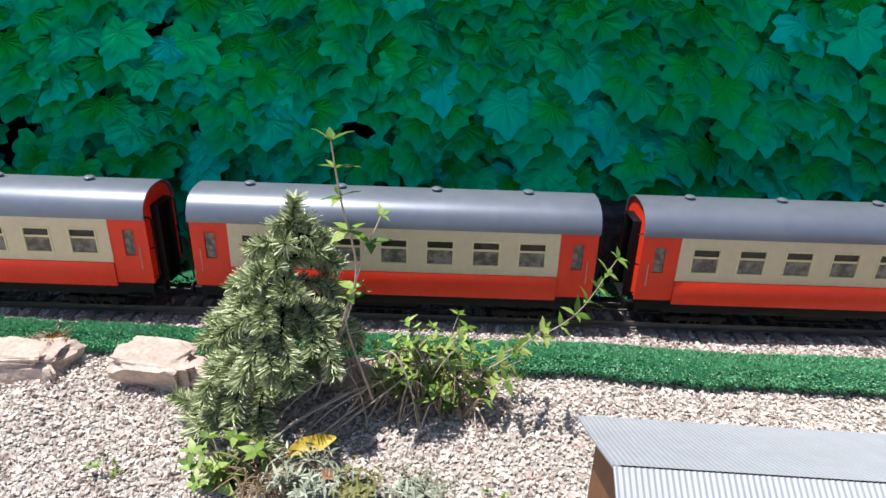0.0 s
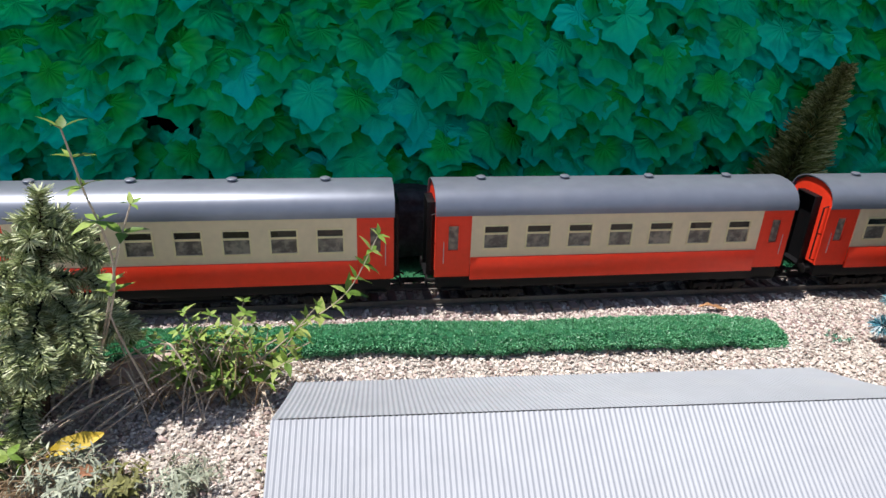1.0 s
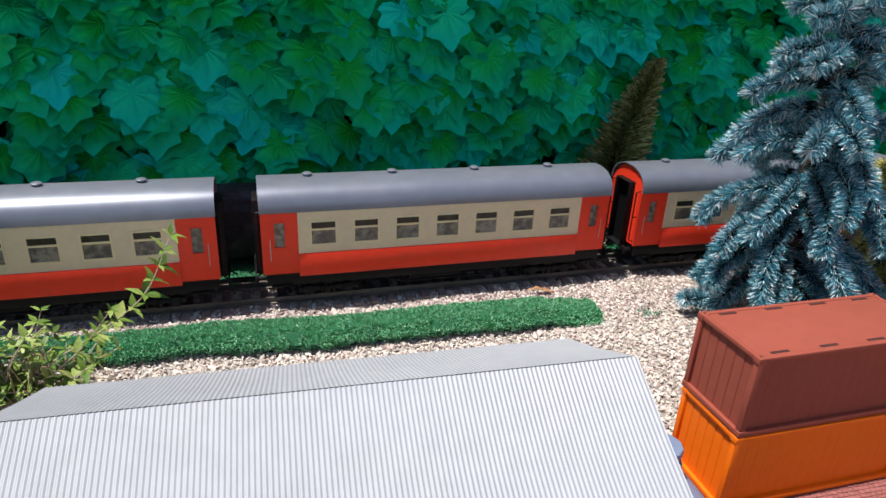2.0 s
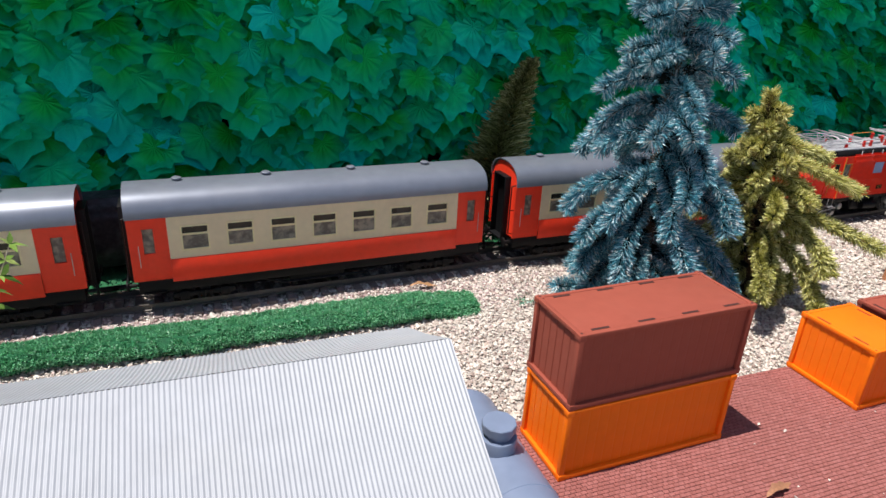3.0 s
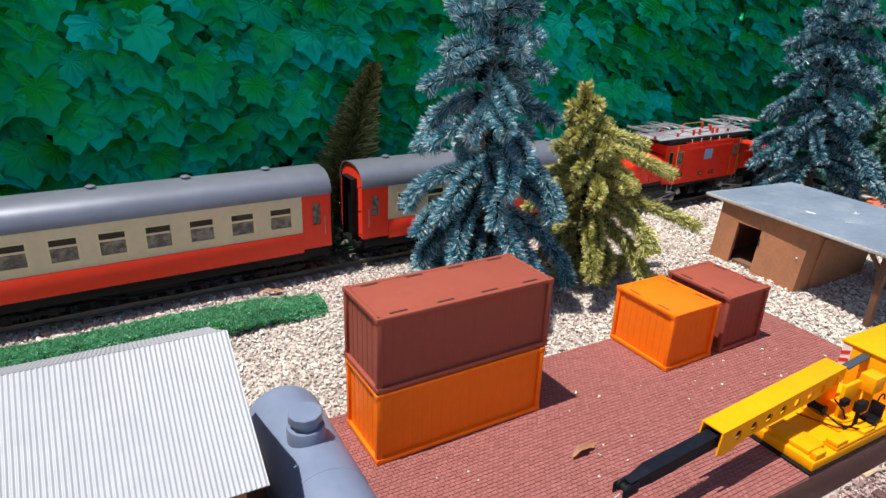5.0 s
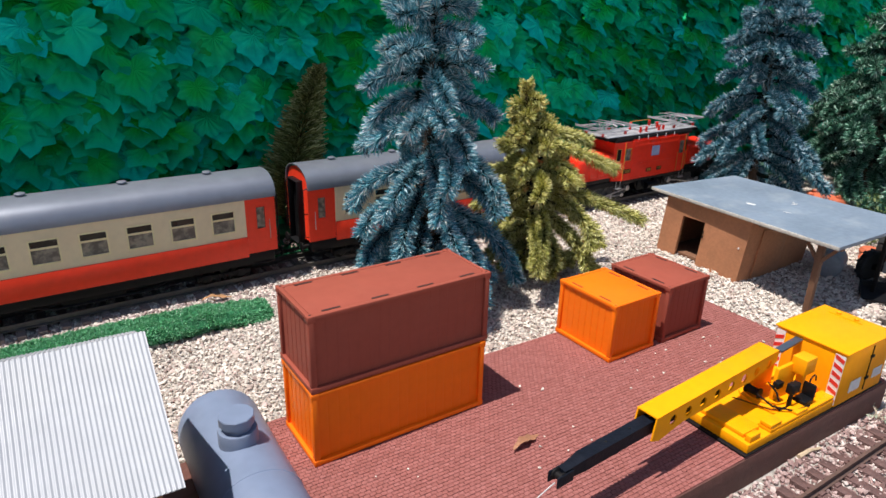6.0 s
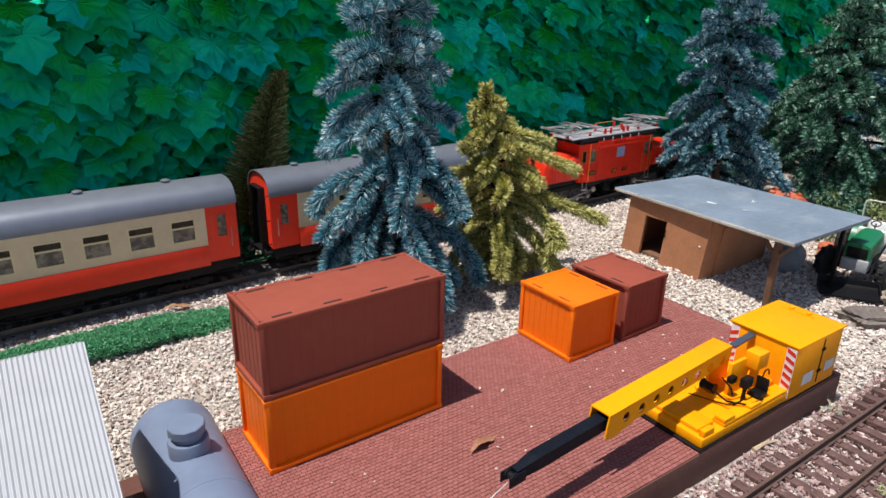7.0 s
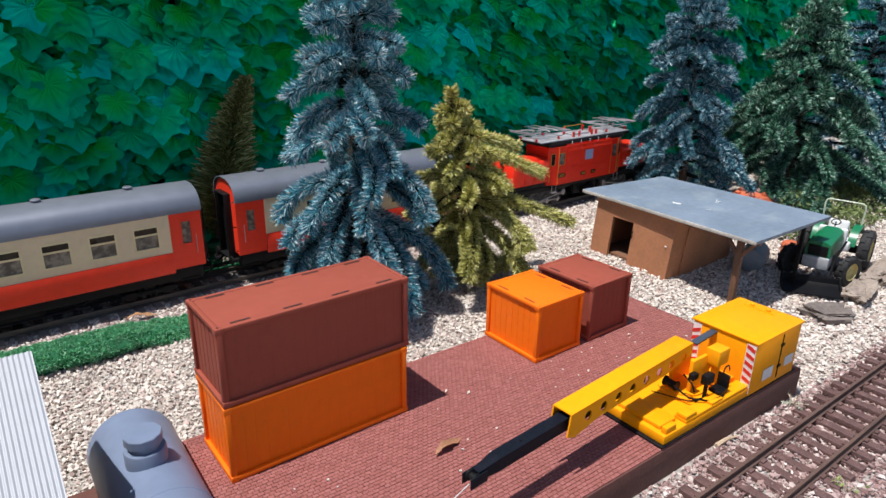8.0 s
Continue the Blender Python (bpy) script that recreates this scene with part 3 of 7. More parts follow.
at, M, size = [np.concatenate(k) for k in zip(ivy_leaves(np.random.default_rng(3), 190, 28, 0.0), ivy_leaves(np.random.default_rng(4), 130, 18, 0.034))]
# a few bare spots where the near-black sheet shows through
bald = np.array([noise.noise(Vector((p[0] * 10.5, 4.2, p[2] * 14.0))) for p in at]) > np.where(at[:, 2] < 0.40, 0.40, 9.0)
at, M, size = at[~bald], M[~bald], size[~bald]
near = (at[:, 0] > -0.35) & (at[:, 0] < 0.42) & (at[:, 2] > 0.2) & (at[:, 2] < 0.44) & (at[:, 1] < hedge_y(at[:, 0]) + 0.006)
near_ids = np.nonzero(near)[0][:300]
rest = np.setdiff1d(np.arange(len(at)), near_ids)
v = np.einsum("nij,nkj->nki", M[rest], LEAF[None] * size[rest][:, None, None]) + at[rest][:, None]
f = LEAF_TRIS[None] + len(LEAF) * np.arange(len(rest))[:, None, None]
uv = np.tile(LEAF[:, :2] - HEART, (len(rest), 1))
foliage = part("foliage", soup("foliage", v.reshape(-1, 3), f.reshape(-1, 3), IVY, uv, True), IVY, hedge)
foliage["kind"] = "stuff"
IVY_MESH = soup("leaf", LEAF, LEAF_TRIS, IVY_ONE, LEAF[:, :2] - HEART, True)
IVY_PLACES = [(at[i].tolist(), M[i].tolist(), float(size[i])) for i in near_ids]


# ---- gravel ----
def bare(x, y):
    """Where loose gravel lies: not under the platform, the sheds or the turf."""
    platform = (x > 0.283) & (x < 0.962) & (y > 0.308) & (y < 0.602)
    shed = (x > -0.165) & (x < 0.19) & (y > 0.4) & (y < 0.57)
    mat_ = (y > 0.862) & (y < 0.9) & (x < 0.39)
    bank = y > track_y(x) + 0.060
    unseen = ((x < -0.05) & (y < 0.58)) | ((x > 0.55) & (y < 0.31))
    return ~(platform | shed | mat_ | bank | unseen)


def gravel(name, x0, x1, y0, y1, step, size, label, mat=GRAVEL):
    r = np.random.default_rng(int(step * 1e5) + int((x0 + 5) * 10))
    px, py = np.meshgrid(np.arange(x0, x1, step), np.arange(y0, y1, step))
    px, py = px.ravel() + r.uniform(-0.5, 0.5, px.size) * step, py.ravel() + r.uniform(-0.5, 0.5, py.size) * step
    keep = bare(px, py) if mat is GRAVEL else py < 0.311
    px, py = px[keep], py[keep]
    pz = ground_z(px, py) + r.uniform(0.0, 0.0035, len(px))
    s = size * r.lognormal(0, 0.28, len(px))
    ob = solo(name, chips(name, np.stack([px, py, pz], 1), s, mat, r), None, label, "gravel", kind="stuff")
    return ob


gravel("gravel", -0.98, 1.0, 0.285, 1.06, 0.0037, 0.0021, "pale pinkish white crushed stone gravel covering the ground")
gravel("gravel", 1.0, 2.2, 0.31, 1.06, 0.0046, 0.0026, "pale pinkish white crushed stone gravel covering the ground")
gravel("ballast", 0.55, 1.8, 0.13, 0.312, 0.0036, 0.0022, "grey-brown crushed stone ballast round the near track", BALLAST)

r8 = np.random.default_rng(88)
n = 5200
pp = np.stack([r8.uniform(-0.95, 0.95, n), r8.normal(0.944, 0.022, n), np.zeros(n)], 1)
pp[:, 1] -= 0.075 * r8.uniform(0, 1, n) * (np.abs(pp[:, 0] - 0.52) < 0.14)
pp[:, 2] = ground_z(pp[:, 0], pp[:, 1]) + 0.0026
pp = pp[bare(pp[:, 0], pp[:, 1]) & (pp[:, 1] > 0.862)]
solo("gravel", chips("gravel", pp, 0.002 * r8.lognormal(0, 0.25, len(pp)), PINK_CHIPS, r8), None, "pinkish brown stone chips strewn along the far track", "gravel", kind="stuff")


# ---- tracks ----
def track(name, m, x0, x1, label, metal, tie, pitch=0.025):
    """Two rails on sleepers; the rail tops lie 0.0165 above the base."""
    t = thing(name, m, label, "railway track", kind="structure")
    for y in (-0.024, 0.024):
        bm = bmesh.new()
        prof = [(-0.0035, 0.0075), (0.0035, 0.0075), (0.0035, 0.0088), (0.0008, 0.0098), (0.0008, 0.0136), (0.0016, 0.0144), (0.0016, 0.0165), (-0.0016, 0.0165), (-0.0016, 0.0144), (-0.0008, 0.0136), (-0.0008, 0.0098), (-0.0035, 0.0088)]
        prism(bm, [(a + y, b) for a, b in prof], x0, x1)
        part("rail", bm, metal, t, smooth=False)
    bm = bmesh.new()
    box(bm, -0.0056, 0.0056, -0.047, 0.047, 0.0, 0.0075, 0.0009)
    for y in (-0.024, 0.024):
        for s in (-1, 1):
            box(bm, -0.004, 0.004, y + s * 0.0052 - 0.0018, y + s * 0.0052 + 0.0018, 0.0074, 0.0096)
    me = finish(bm, "sleeper", tie)
    n = int((x1 - x0) / pitch)
    for i in range(n):
        part("sleeper", me, tie, t, at=pose(x0 + (i + 0.5) * pitch, random.uniform(-0.0008, 0.0008), 0, 0, 0, random.uniform(-1, 1)))
    return t


TRACK_ANGLE = math.degrees(math.atan(TRACK_SLOPE))
RAIL_TOP = 0.025
track("far_track", pose(-0.04, 0.999, RAIL_TOP - 0.0165, 0, 0, TRACK_ANGLE), -1.6, 2.4, "model railway track with weathered rails on brown sleepers in gravel", RAIL, FAR_TIE)
track("near_track", pose(1.0, 0.2485, -0.003, 0, 0, 0.6), -0.75, 1.3, "model railway track with brown rails and sleepers in gravel", RUSTY_RAIL, TIE)

# ---- rocks ----
rock("rock", (0.36, 0.036, 0.052), 1, ROCK_BLACK, "long black slate rock on the turf bank behind the track", pose(-0.285, 1.100, 0.088, 0, 0, 2), 4, 0.24)
rock("rock", (0.085, 0.032, 0.022), 2, ROCK_GREY, "flat grey stone on the turf below the hedge", pose(0.675, 1.115, 0.062, 0, 0, 4), 3, 0.35)
for i, (x, w, h) in enumerate(((1.40, 0.055, 0.019), (1.55, 0.075, 0.024), (1.71, 0.06, 0.02))):
    rock("rock", (w, 0.03, h), 3 + i, ROCK_MOSS, "mossy brown rock at the foot of the hedge", pose(x, 1.163, 0.067), 4, 0.28)
rock("rock", (0.045, 0.026, 0.018), 7, ROCK_PINK, "pale pinkish stone edging the gravel", pose(-0.752, 0.812, 0.022, 0, 0, 5), 4, 0.5)
rock("rock", (0.052, 0.026, 0.021), 8, ROCK_PINK, "pale pinkish stone edging the gravel", pose(-0.602, 0.815, 0.023, 0, 0, -4), 4, 0.5)
rock("rock", (0.065, 0.022, 0.018), 9, ROCK_PINK, "reddish brown stone behind the bush", pose(-0.345, 0.822, 0.018, 0, 0, 3), 3, 0.3)
rock("rock", (0.031, 0.021, 0.013), 10, ROCK_DUSK, "dark brown-grey stone on the gravel by the tractor", pose(1.207, 0.390, 0.003, 0, 0, -35), 4, 0.55)
rock("rock", (0.05, 0.019, 0.012), 11, ROCK_TAN, "rough brown-grey stone beside the tractor", pose(1.345, 0.402, 0.004, 0, 0, 12), 4, 0.6)
rock("rock", (0.06, 0.02, 0.017), 15, ROCK_TAN, "rough brown-grey stone beside the tractor", pose(1.452, 0.413, 0.004, 0, 0, 6), 4, 0.6)


# ---- brick platform ----
PX0, PX1, PY0, PY1, PZ = 0.288, 0.956, 0.314, 0.597, 0.035
platform = thing("platform", pose(0, 0, 0), "low loading platform paved with tiny red-brown bricks", "platform", kind="structure")
bm = bmesh.new()
box(bm, PX0, PX1, PY0, PY1, -0.004, PZ - 0.0016, 0.0012)
part("base", bm, PLATFORM, platform, "dark brown side wall")
BL, BW, GAP = 0.0058, 0.0042, 0.00036


def paver(grow=0.0):
    """One brick with a chamfered top, standing on z = 0."""
    x, y, c, h = BL / 2 - GAP / 2, BW / 2 - GAP / 2, 0.00036, 0.0022
    v = [(-x, -y, 0), (x, -y, 0), (x, y, 0), (-x, y, 0), (-x, -y, h - c), (x, -y, h - c), (x, y, h - c), (-x, y, h - c),
         (-x + c, -y + c, h), (x - c, -y + c, h), (x - c, y - c, h), (-x + c, y - c, h)]
    f = [(0, 1, 5, 4), (1, 2, 6, 5), (2, 3, 7, 6), (3, 0, 4, 7), (4, 5, 9, 8), (5, 6, 10, 9), (6, 7, 11, 10), (7, 4, 8, 11), (8, 9, 10, 11)]
    return np.array(v), np.array(f)


pv, pf = paver()
spots = []
row = 0
y = PY0 + BW / 2 + 0.001
while y < PY1 - BW / 2:
    x = PX0 + BL / 2 + 0.001 + (BL / 2 if row % 2 else 0)
    while x < PX1 - BL / 2:
        spots.append((x, y, PZ - 0.0022 + random.uniform(-0.00018, 0.00018)))
        x += BL
    y += BW
    row += 1
spots = np.array(spots)
close = np.nonzero((spots[:, 0] > 0.40) & (spots[:, 0] < 0.56) & (spots[:, 1] < 0.36))[0][:300]
far_ = np.setdiff1d(np.arange(len(spots)), close)
bv = (pv[None] + spots[far_][:, None]).reshape(-1, 3)
bf = (pf[None] + len(pv) * np.arange(len(far_))[:, None, None]).reshape(-1, 4)
paving = part("paving", soup("paving", bv, bf, BRICKS), BRICKS, platform)
paving["kind"] = "stuff"
PAVER_MESH = soup("brick", pv, pf, BRICK_ONE)
PAVER_PLACES = spots[close].tolist()


# ---- freight containers ----
def ribbed(width, z0, z1, deep, pitch):
    """A pressed sheet in the xz plane with upright ribs towards -y, one piece."""
    n = max(int(round(width / pitch)), 3)
    p = width / n
    line = [(-width / 2, 0.0)]
    for i in range(n):
        x = -width / 2 + i * p
        line += [(x + p * 0.05, 0.0), (x + p * 0.10, -deep), (x + p * 0.90, -deep), (x + p * 0.95, 0.0)]
    line += [(width / 2, 0.0), (width / 2, 0.0012), (-width / 2, 0.0012)]
    bm = bmesh.new()
    lo = [bm.verts.new((x, y, z0)) for x, y in line]
    hi = [bm.verts.new((x, y, z1)) for x, y in line]
    k = len(line)
    for i in range(k):
        bm.faces.new((lo[i], lo[(i + 1) % k], hi[(i + 1) % k], hi[i]))
    bm.faces.new(lo[::-1])
    bm.faces.new(hi)
    return bm


def container(name, m, L, W, H, mat, label, ribs_on_end=True, slots=4):
    """L along x, W along y; corner castings, corrugated ends, framed sides and slotted roof."""
    c = thing(name, m, label, "freight container", "model containers on the platform")
    bm = bmesh.new()
    box(bm, -L / 2 + 0.004, L / 2 - 0.004, -W / 2 + 0.004, W / 2 - 0.004, 0.002, H - 0.0012, 0.0006)
    part("body", bm, mat, c)
    post = 0.0056
    for sx in (-1, 1):
        for sy in (-1, 1):
            x, y = sx * (L / 2 - post / 2), sy * (W / 2 - post / 2)
            part("corner_post", box(bmesh.new(), x - post / 2, x + post / 2, y - post / 2, y + post / 2, 0.0005, H - 0.0005, 0.0009), mat, c)
    # sills and top rails, the sill a little proud
    for z0, z1, out in ((0.0006, 0.0056, 0.0007), (H - 0.0046, H - 0.0002, 0.0)):
        for s in (-1, 1):
            ya, yb = sorted((s * (W / 2 + out), s * (W / 2 - 0.0042)))
            part("rail", box(bmesh.new(), -L / 2 + post - 0.001, L / 2 - post + 0.001, ya, yb, z0, z1, 0.0007), mat, c)
            xa, xb = sorted((s * (L / 2 + out), s * (L / 2 - 0.0042)))
            part("rail", box(bmesh.new(), xa, xb, -W / 2 + post - 0.001, W / 2 - post + 0.001, z0, z1, 0.0007), mat, c)
    for s in (-1, 1):
        part("ribbed_end", ribbed(W - 0.0108, 0.0045, H - 0.004, 0.0007 if ribs_on_end else 0.00022, 0.0105), mat, c, at=pose(s * (L / 2 - 0.0034), 0, 0, 0, 0, 90 * s), smooth=False)
        part("side_panel", ribbed(L - 0.0108, 0.0045, H - 0.004, 0.00022 if ribs_on_end else 0.0007, 0.0105), mat, c, at=pose(0, s * (W / 2 - 0.0032), 0, 0, 0, 90 + 90 * s), smooth=False)
    bm = bmesh.new()
    box(bm, -L / 2 + 0.0044, L / 2 - 0.0044, -W / 2 + 0.0044, W / 2 - 0.0044, H - 0.002, H - 0.0006, 0.0003)
    roof = part("roof", bm, mat, c)
    k = slots
    # slots are flat plates; the shade of a recess is in their colour
    bm = bmesh.new()
    box(bm, -0.0088, 0.0088, -0.0014, 0.0014, -0.0012, -0.0003)
    recess_shade = SLOT_SHADE_ORANGE if mat is BOX_ORANGE else SLOT_SHADE
    me = finish(bm, "slot", recess_shade)
    for s in (-1, 1):
        for i in range(k):
            part("slot", me, recess_shade, roof, at=pose(-L / 2 + L * (i + 0.5) / k, s * (W / 2 - 0.0068), H))
    bm = bmesh.new()
    box(bm, -0.0036, 0.0036, -0.0036, 0.0036, -0.003, 0.0031, 0.0007)
    me = finish(bm, "corner_casting", mat)
    bm = bmesh.new()
    lathe(bm, [(0.0012, 0.0), (0.0012, 0.0002), (0.0004, 0.0003)], (0, 0, 0.0031), seg=10)
    hole = finish(bm, "twist_lock_hole", recess_shade)
    for sx in (-1, 1):
        for sy in (-1, 1):
            for zz in (0.003, H - 0.003):
                casting = part("corner_casting", me, mat, c, at=pose(sx * (L / 2 - 0.003), sy * (W / 2 - 0.003), zz))
                if zz > 0.01:
                    part("twist_lock_hole", hole, recess_shade, casting)
    return c


container("freight_container", pose(0.4189, 0.5467, PZ, 0, 0, 1.4), 0.1885, 0.073, 0.0765, BOX_ORANGE, "long orange plastic container at the bottom of a stack")
container("freight_container", pose(0.4206, 0.5487, PZ + 0.0766, 0, 0, 1.8), 0.191, 0.0748, 0.0752, BOX_RED, "long brown-red plastic container stacked on the orange one")
container("freight_container", pose(0.7339, 0.5529, PZ, 0, 0, 91.3), 0.0925, 0.0797, 0.0745, BOX_ORANGE, "short orange plastic container standing on the paved platform", False, slots=2)
container("freight_container", pose(0.8290, 0.5559, PZ, 0, 0, 92.0), 0.0946, 0.0800, 0.0765, BOX_RED, "short brown-red plastic container beside the orange one", False, slots=2)

# ---- shed with the corrugated roof ----
shed = thing("shed", pose(0, 0, 0), "long brown shed under a white corrugated gable roof", "shed")
RX0, RX1, RYF, RYR, RYB, ZF, ZR, ZB = -0.181, 0.2025, 0.384, 0.4845, 0.581, 0.1625, 0.2190, 0.1735


def corrugated(y0, z0, y1, z1):
    """A roof slope from its ridge to its eave, waves running down it."""
    waves = 126
    n = waves * 6
    rows = []
    nrm = Vector((0, -(z1 - z0), (y1 - y0))).normalized()
    if nrm.z < 0:
        nrm = -nrm
    b = bmesh.new()
    for t in (0.0, 0.5, 1.0):
        for d in (0.0, -0.0014):
            rows.append((t, d))
    grid = {}
    for k, (t, d) in enumerate(rows):
        for i in range(n + 1):
            x = RX0 + (RX1 - RX0) * i / n
            wv = 0.00038 * math.sin(2 * math.pi * i / 6)
            sag = -0.0012 * math.sin(math.pi * t) * (1 + 0.5 * math.sin(x * 14))
            p = Vector((x, y0 + (y1 - y0) * t, z0 + (z1 - z0) * t)) + nrm * (wv + d + sag)
            grid[k, i] = b.verts.new(p)
    for i in range(n):
        for lo, hi in ((0, 2), (2, 4)):
            b.faces.new((grid[lo, i], grid[lo, i + 1], grid[hi, i + 1], grid[hi, i]))
            b.faces.new((grid[lo + 1, i], grid[hi + 1, i], grid[hi + 1, i + 1], grid[lo + 1, i + 1]))
        b.faces.new((grid[4, i], grid[4, i + 1], grid[5, i + 1], grid[5, i]))
        b.faces.new((grid[0, i], grid[1, i], grid[1, i + 1], grid[0, i + 1]))
    for i in (0, n):
        for a_, c_ in ((0, 2), (2, 4)):
            b.faces.new((grid[a_, i], grid[c_, i], grid[c_ + 1, i], grid[a_ + 1, i]))
    return b


part("roof_sheet", corrugated(RYR - 0.0008, ZR, RYF, ZF), CORRUGATED, shed, "white corrugated roof sheet")
part("roof_sheet", corrugated(RYR + 0.0016, ZR - 0.0012, RYB, ZB), CORRUGATED, shed, "white corrugated roof sheet")
bm = bmesh.new()
tube(bm, [(RX0 + 0.004, RYR + 0.0006, ZR - 0.003), (RX1 - 0.004, RYR + 0.0006, ZR - 0.003)], 0.0022, 8)
part("ridge_pole", bm, DARK_IRON, shed)
gable = [(RYF + 0.012, -0.004), (RYB - 0.012, -0.004), (RYB - 0.012, ZB + 0.002), (RYR, ZR - 0.0055), (RYF + 0.012, ZF + 0.003)]
for x in (RX0 + 0.012, RX1 - 0.018):
    bm = bmesh.new()
    prism(bm, gable, x, x + 0.006)
    part("gable_wall", bm, SHED_WALL, shed, smooth=False)
for y in (RYF + 0.012, RYB - 0.018):
    bm = bmesh.new()
    box(bm, RX0 + 0.0185, RX1 - 0.0185, y, y + 0.006, -0.004, ZF + 0.001)
    part("side_wall", bm, SHED_WALL, shed)
bm = bmesh.new()
box(bm, RX0 + 0.004, 0.274, 0.40, 0.606, -0.004, 0.012, 0.0015)
part("plinth", bm, PLATFORM, shed, "dark brown base slab")

# ---- storage tank ----
tank = thing("storage_tank", pose(0.262, 0.50, 0.0), "blue-grey horizontal storage tank with a filler dome", "tank")
bm = bmesh.new()
R = 0.0375
prof = [(0.002, 0.0)] + [(R * math.sin(a), 0.024 * (1 - math.cos(a))) for a in [math.pi / 2 * i / 8 for i in range(1, 9)]]
body = prof + [(R, 0.147), (R + 0.0005, 0.1473), (R + 0.0005, 0.1495), (R, 0.150)] + [(r, 0.245 - h) for r, h in prof[::-1]]
lathe(bm, body, (0, 0.112, 0.052), (0, -1, 0), 40)
part("shell", bm, TANK, tank)
bm = bmesh.new()
lathe(bm, [(0.0162, 0.0), (0.0162, 0.0125), (0.0155, 0.014), (0.0118, 0.0145), (0.0115, 0.0195)], (0, 0.012, 0.086), seg=28)
dome = part("filler_dome", bm, TANK, tank)
bm = bmesh.new()
lathe(bm, [(0.0125, 0.0), (0.0148, 0.0006), (0.0148, 0.0075), (0.0142, 0.0082), (0.004, 0.0086)], (0, 0.012, 0.1052), seg=10)
part("cap", bm, TANK, dome)
for y in (0.06, -0.07):
    bm = bmesh.new()
    prism(bm, [(-0.03, 0), (0.03, 0), (0.03, 0.03), (0.02, 0.02), (0, 0.0145), (-0.02, 0.02), (-0.03, 0.03)], -0.004, 0.004, pose(0, y, 0.011, 0, 0, 90))
    part("cradle", bm, PLATFORM, tank)

# ---- yellow crane ----
crane = thing("crane", pose(0, 0, 0), "yellow model crane with a black telescopic boom", "crane")
bm = bmesh.new()
box(bm, 0.680, 0.94, 0.3145, 0.3895, PZ + 0.0003, PZ + 0.0025, 0.0006)
part("base_plate", bm, BLACK, crane, "black base plate")
bm = bmesh.new()
box(bm, 0.684, 0.845, 0.316, 0.389, PZ + 0.0025, PZ + 0.0125, 0.001)
box(bm, 0.690, 0.716, 0.326, 0.380, PZ + 0.0125, PZ + 0.017, 0.001)
box(bm, 0.72, 0.84, 0.3165, 0.331, PZ + 0.0125, PZ + 0.0165, 0.001)
box(bm, 0.720, 0.738, 0.317, 0.329, PZ + 0.0165, PZ + 0.021, 0.0008)
box(bm, 0.765, 0.785, 0.317, 0.329, PZ + 0.0165, PZ + 0.0195, 0.0008)
box(bm, 0.688, 0.704, 0.3172, 0.3235, PZ + 0.0125, PZ + 0.0195, 0.0008)
box(bm, 0.80, 0.845, 0.334, 0.386, PZ + 0.0125, PZ + 0.019, 0.001)
part("deck", bm, YELLOW, crane)
bm = bmesh.new()
box(bm, 0.8345, 0.9325, 0.3150, 0.3920, PZ + 0.0025, 0.1020, 0.0014)
cab = part("engine_housing", bm, YELLOW, crane)
bm = bmesh.new()
box(bm, 0.8330, 0.9345, 0.3130, 0.3940, 0.1016, 0.1040, 0.0008)
part("roof", bm, YELLOW, cab)
for y in (0.351, 0.371):
    bm = bmesh.new()
    lathe(bm, [(0.0028, 0.0), (0.0028, 0.0022), (0.0018, 0.0032), (0.0006, 0.0036)], (0.9225, y, 0.1041), seg=12)
    part("lug", bm, YELLOW, cab)
part("tray_edge", box(bmesh.new(), 0.9165, 0.9182, 0.342, 0.380, 0.1039, 0.1050, 0.0003), YELLOW, cab)
for e in ((0.8339, 0.8344, 0.3153, 0.3260), (0.8339, 0.8344, 0.381, 0.391)):
    part("warning_panel", box(bmesh.new(), *e, PZ + 0.006, 0.0995), WHITE, cab, "white panel behind the red stripes")
for sec, m in (([(0, 0), (0.0095, 0.004), (0.0095, 0.0085), (0, 0.0045)], Matrix.Translation((0.8338, 0.3157, 0))),
               ([(0, 0), (0.0095, -0.004), (0.0095, 0.0005), (0, 0.0045)], Matrix.Translation((0.8338, 0.3817, 0)))):
    for i in range(6):
        bm = bmesh.new()
        prism(bm, sec, -0.0003, 0.0003, Matrix.Translation((0, 0, PZ + 0.008 + i * 0.0095)) @ m)
        part("warning_stripe", bm, HAZARD_RED, cab, "red diagonal warning stripe", smooth=False)
for x0, x1, z0, z1 in ((0.858, 0.88, PZ + 0.014, PZ + 0.028), (0.905, 0.925, PZ + 0.018, PZ + 0.03)):
    part("side_plate", box(bmesh.new(), x0, x1, 0.3142, 0.3147, z0, z1), LIGHT_GREY, cab, "pale grey notice plate")
bm = bmesh.new()
for x in (0.892,):
    box(bm, x - 0.0006, x + 0.0006, 0.3142, 0.3152, PZ + 0.008, 0.098)
for z in (0.058, 0.085):
    box(bm, 0.889, 0.896, 0.3133, 0.3150, z - 0.0016, z + 0.0016, 0.0004)
part("door_edge", bm, BLACK, cab)

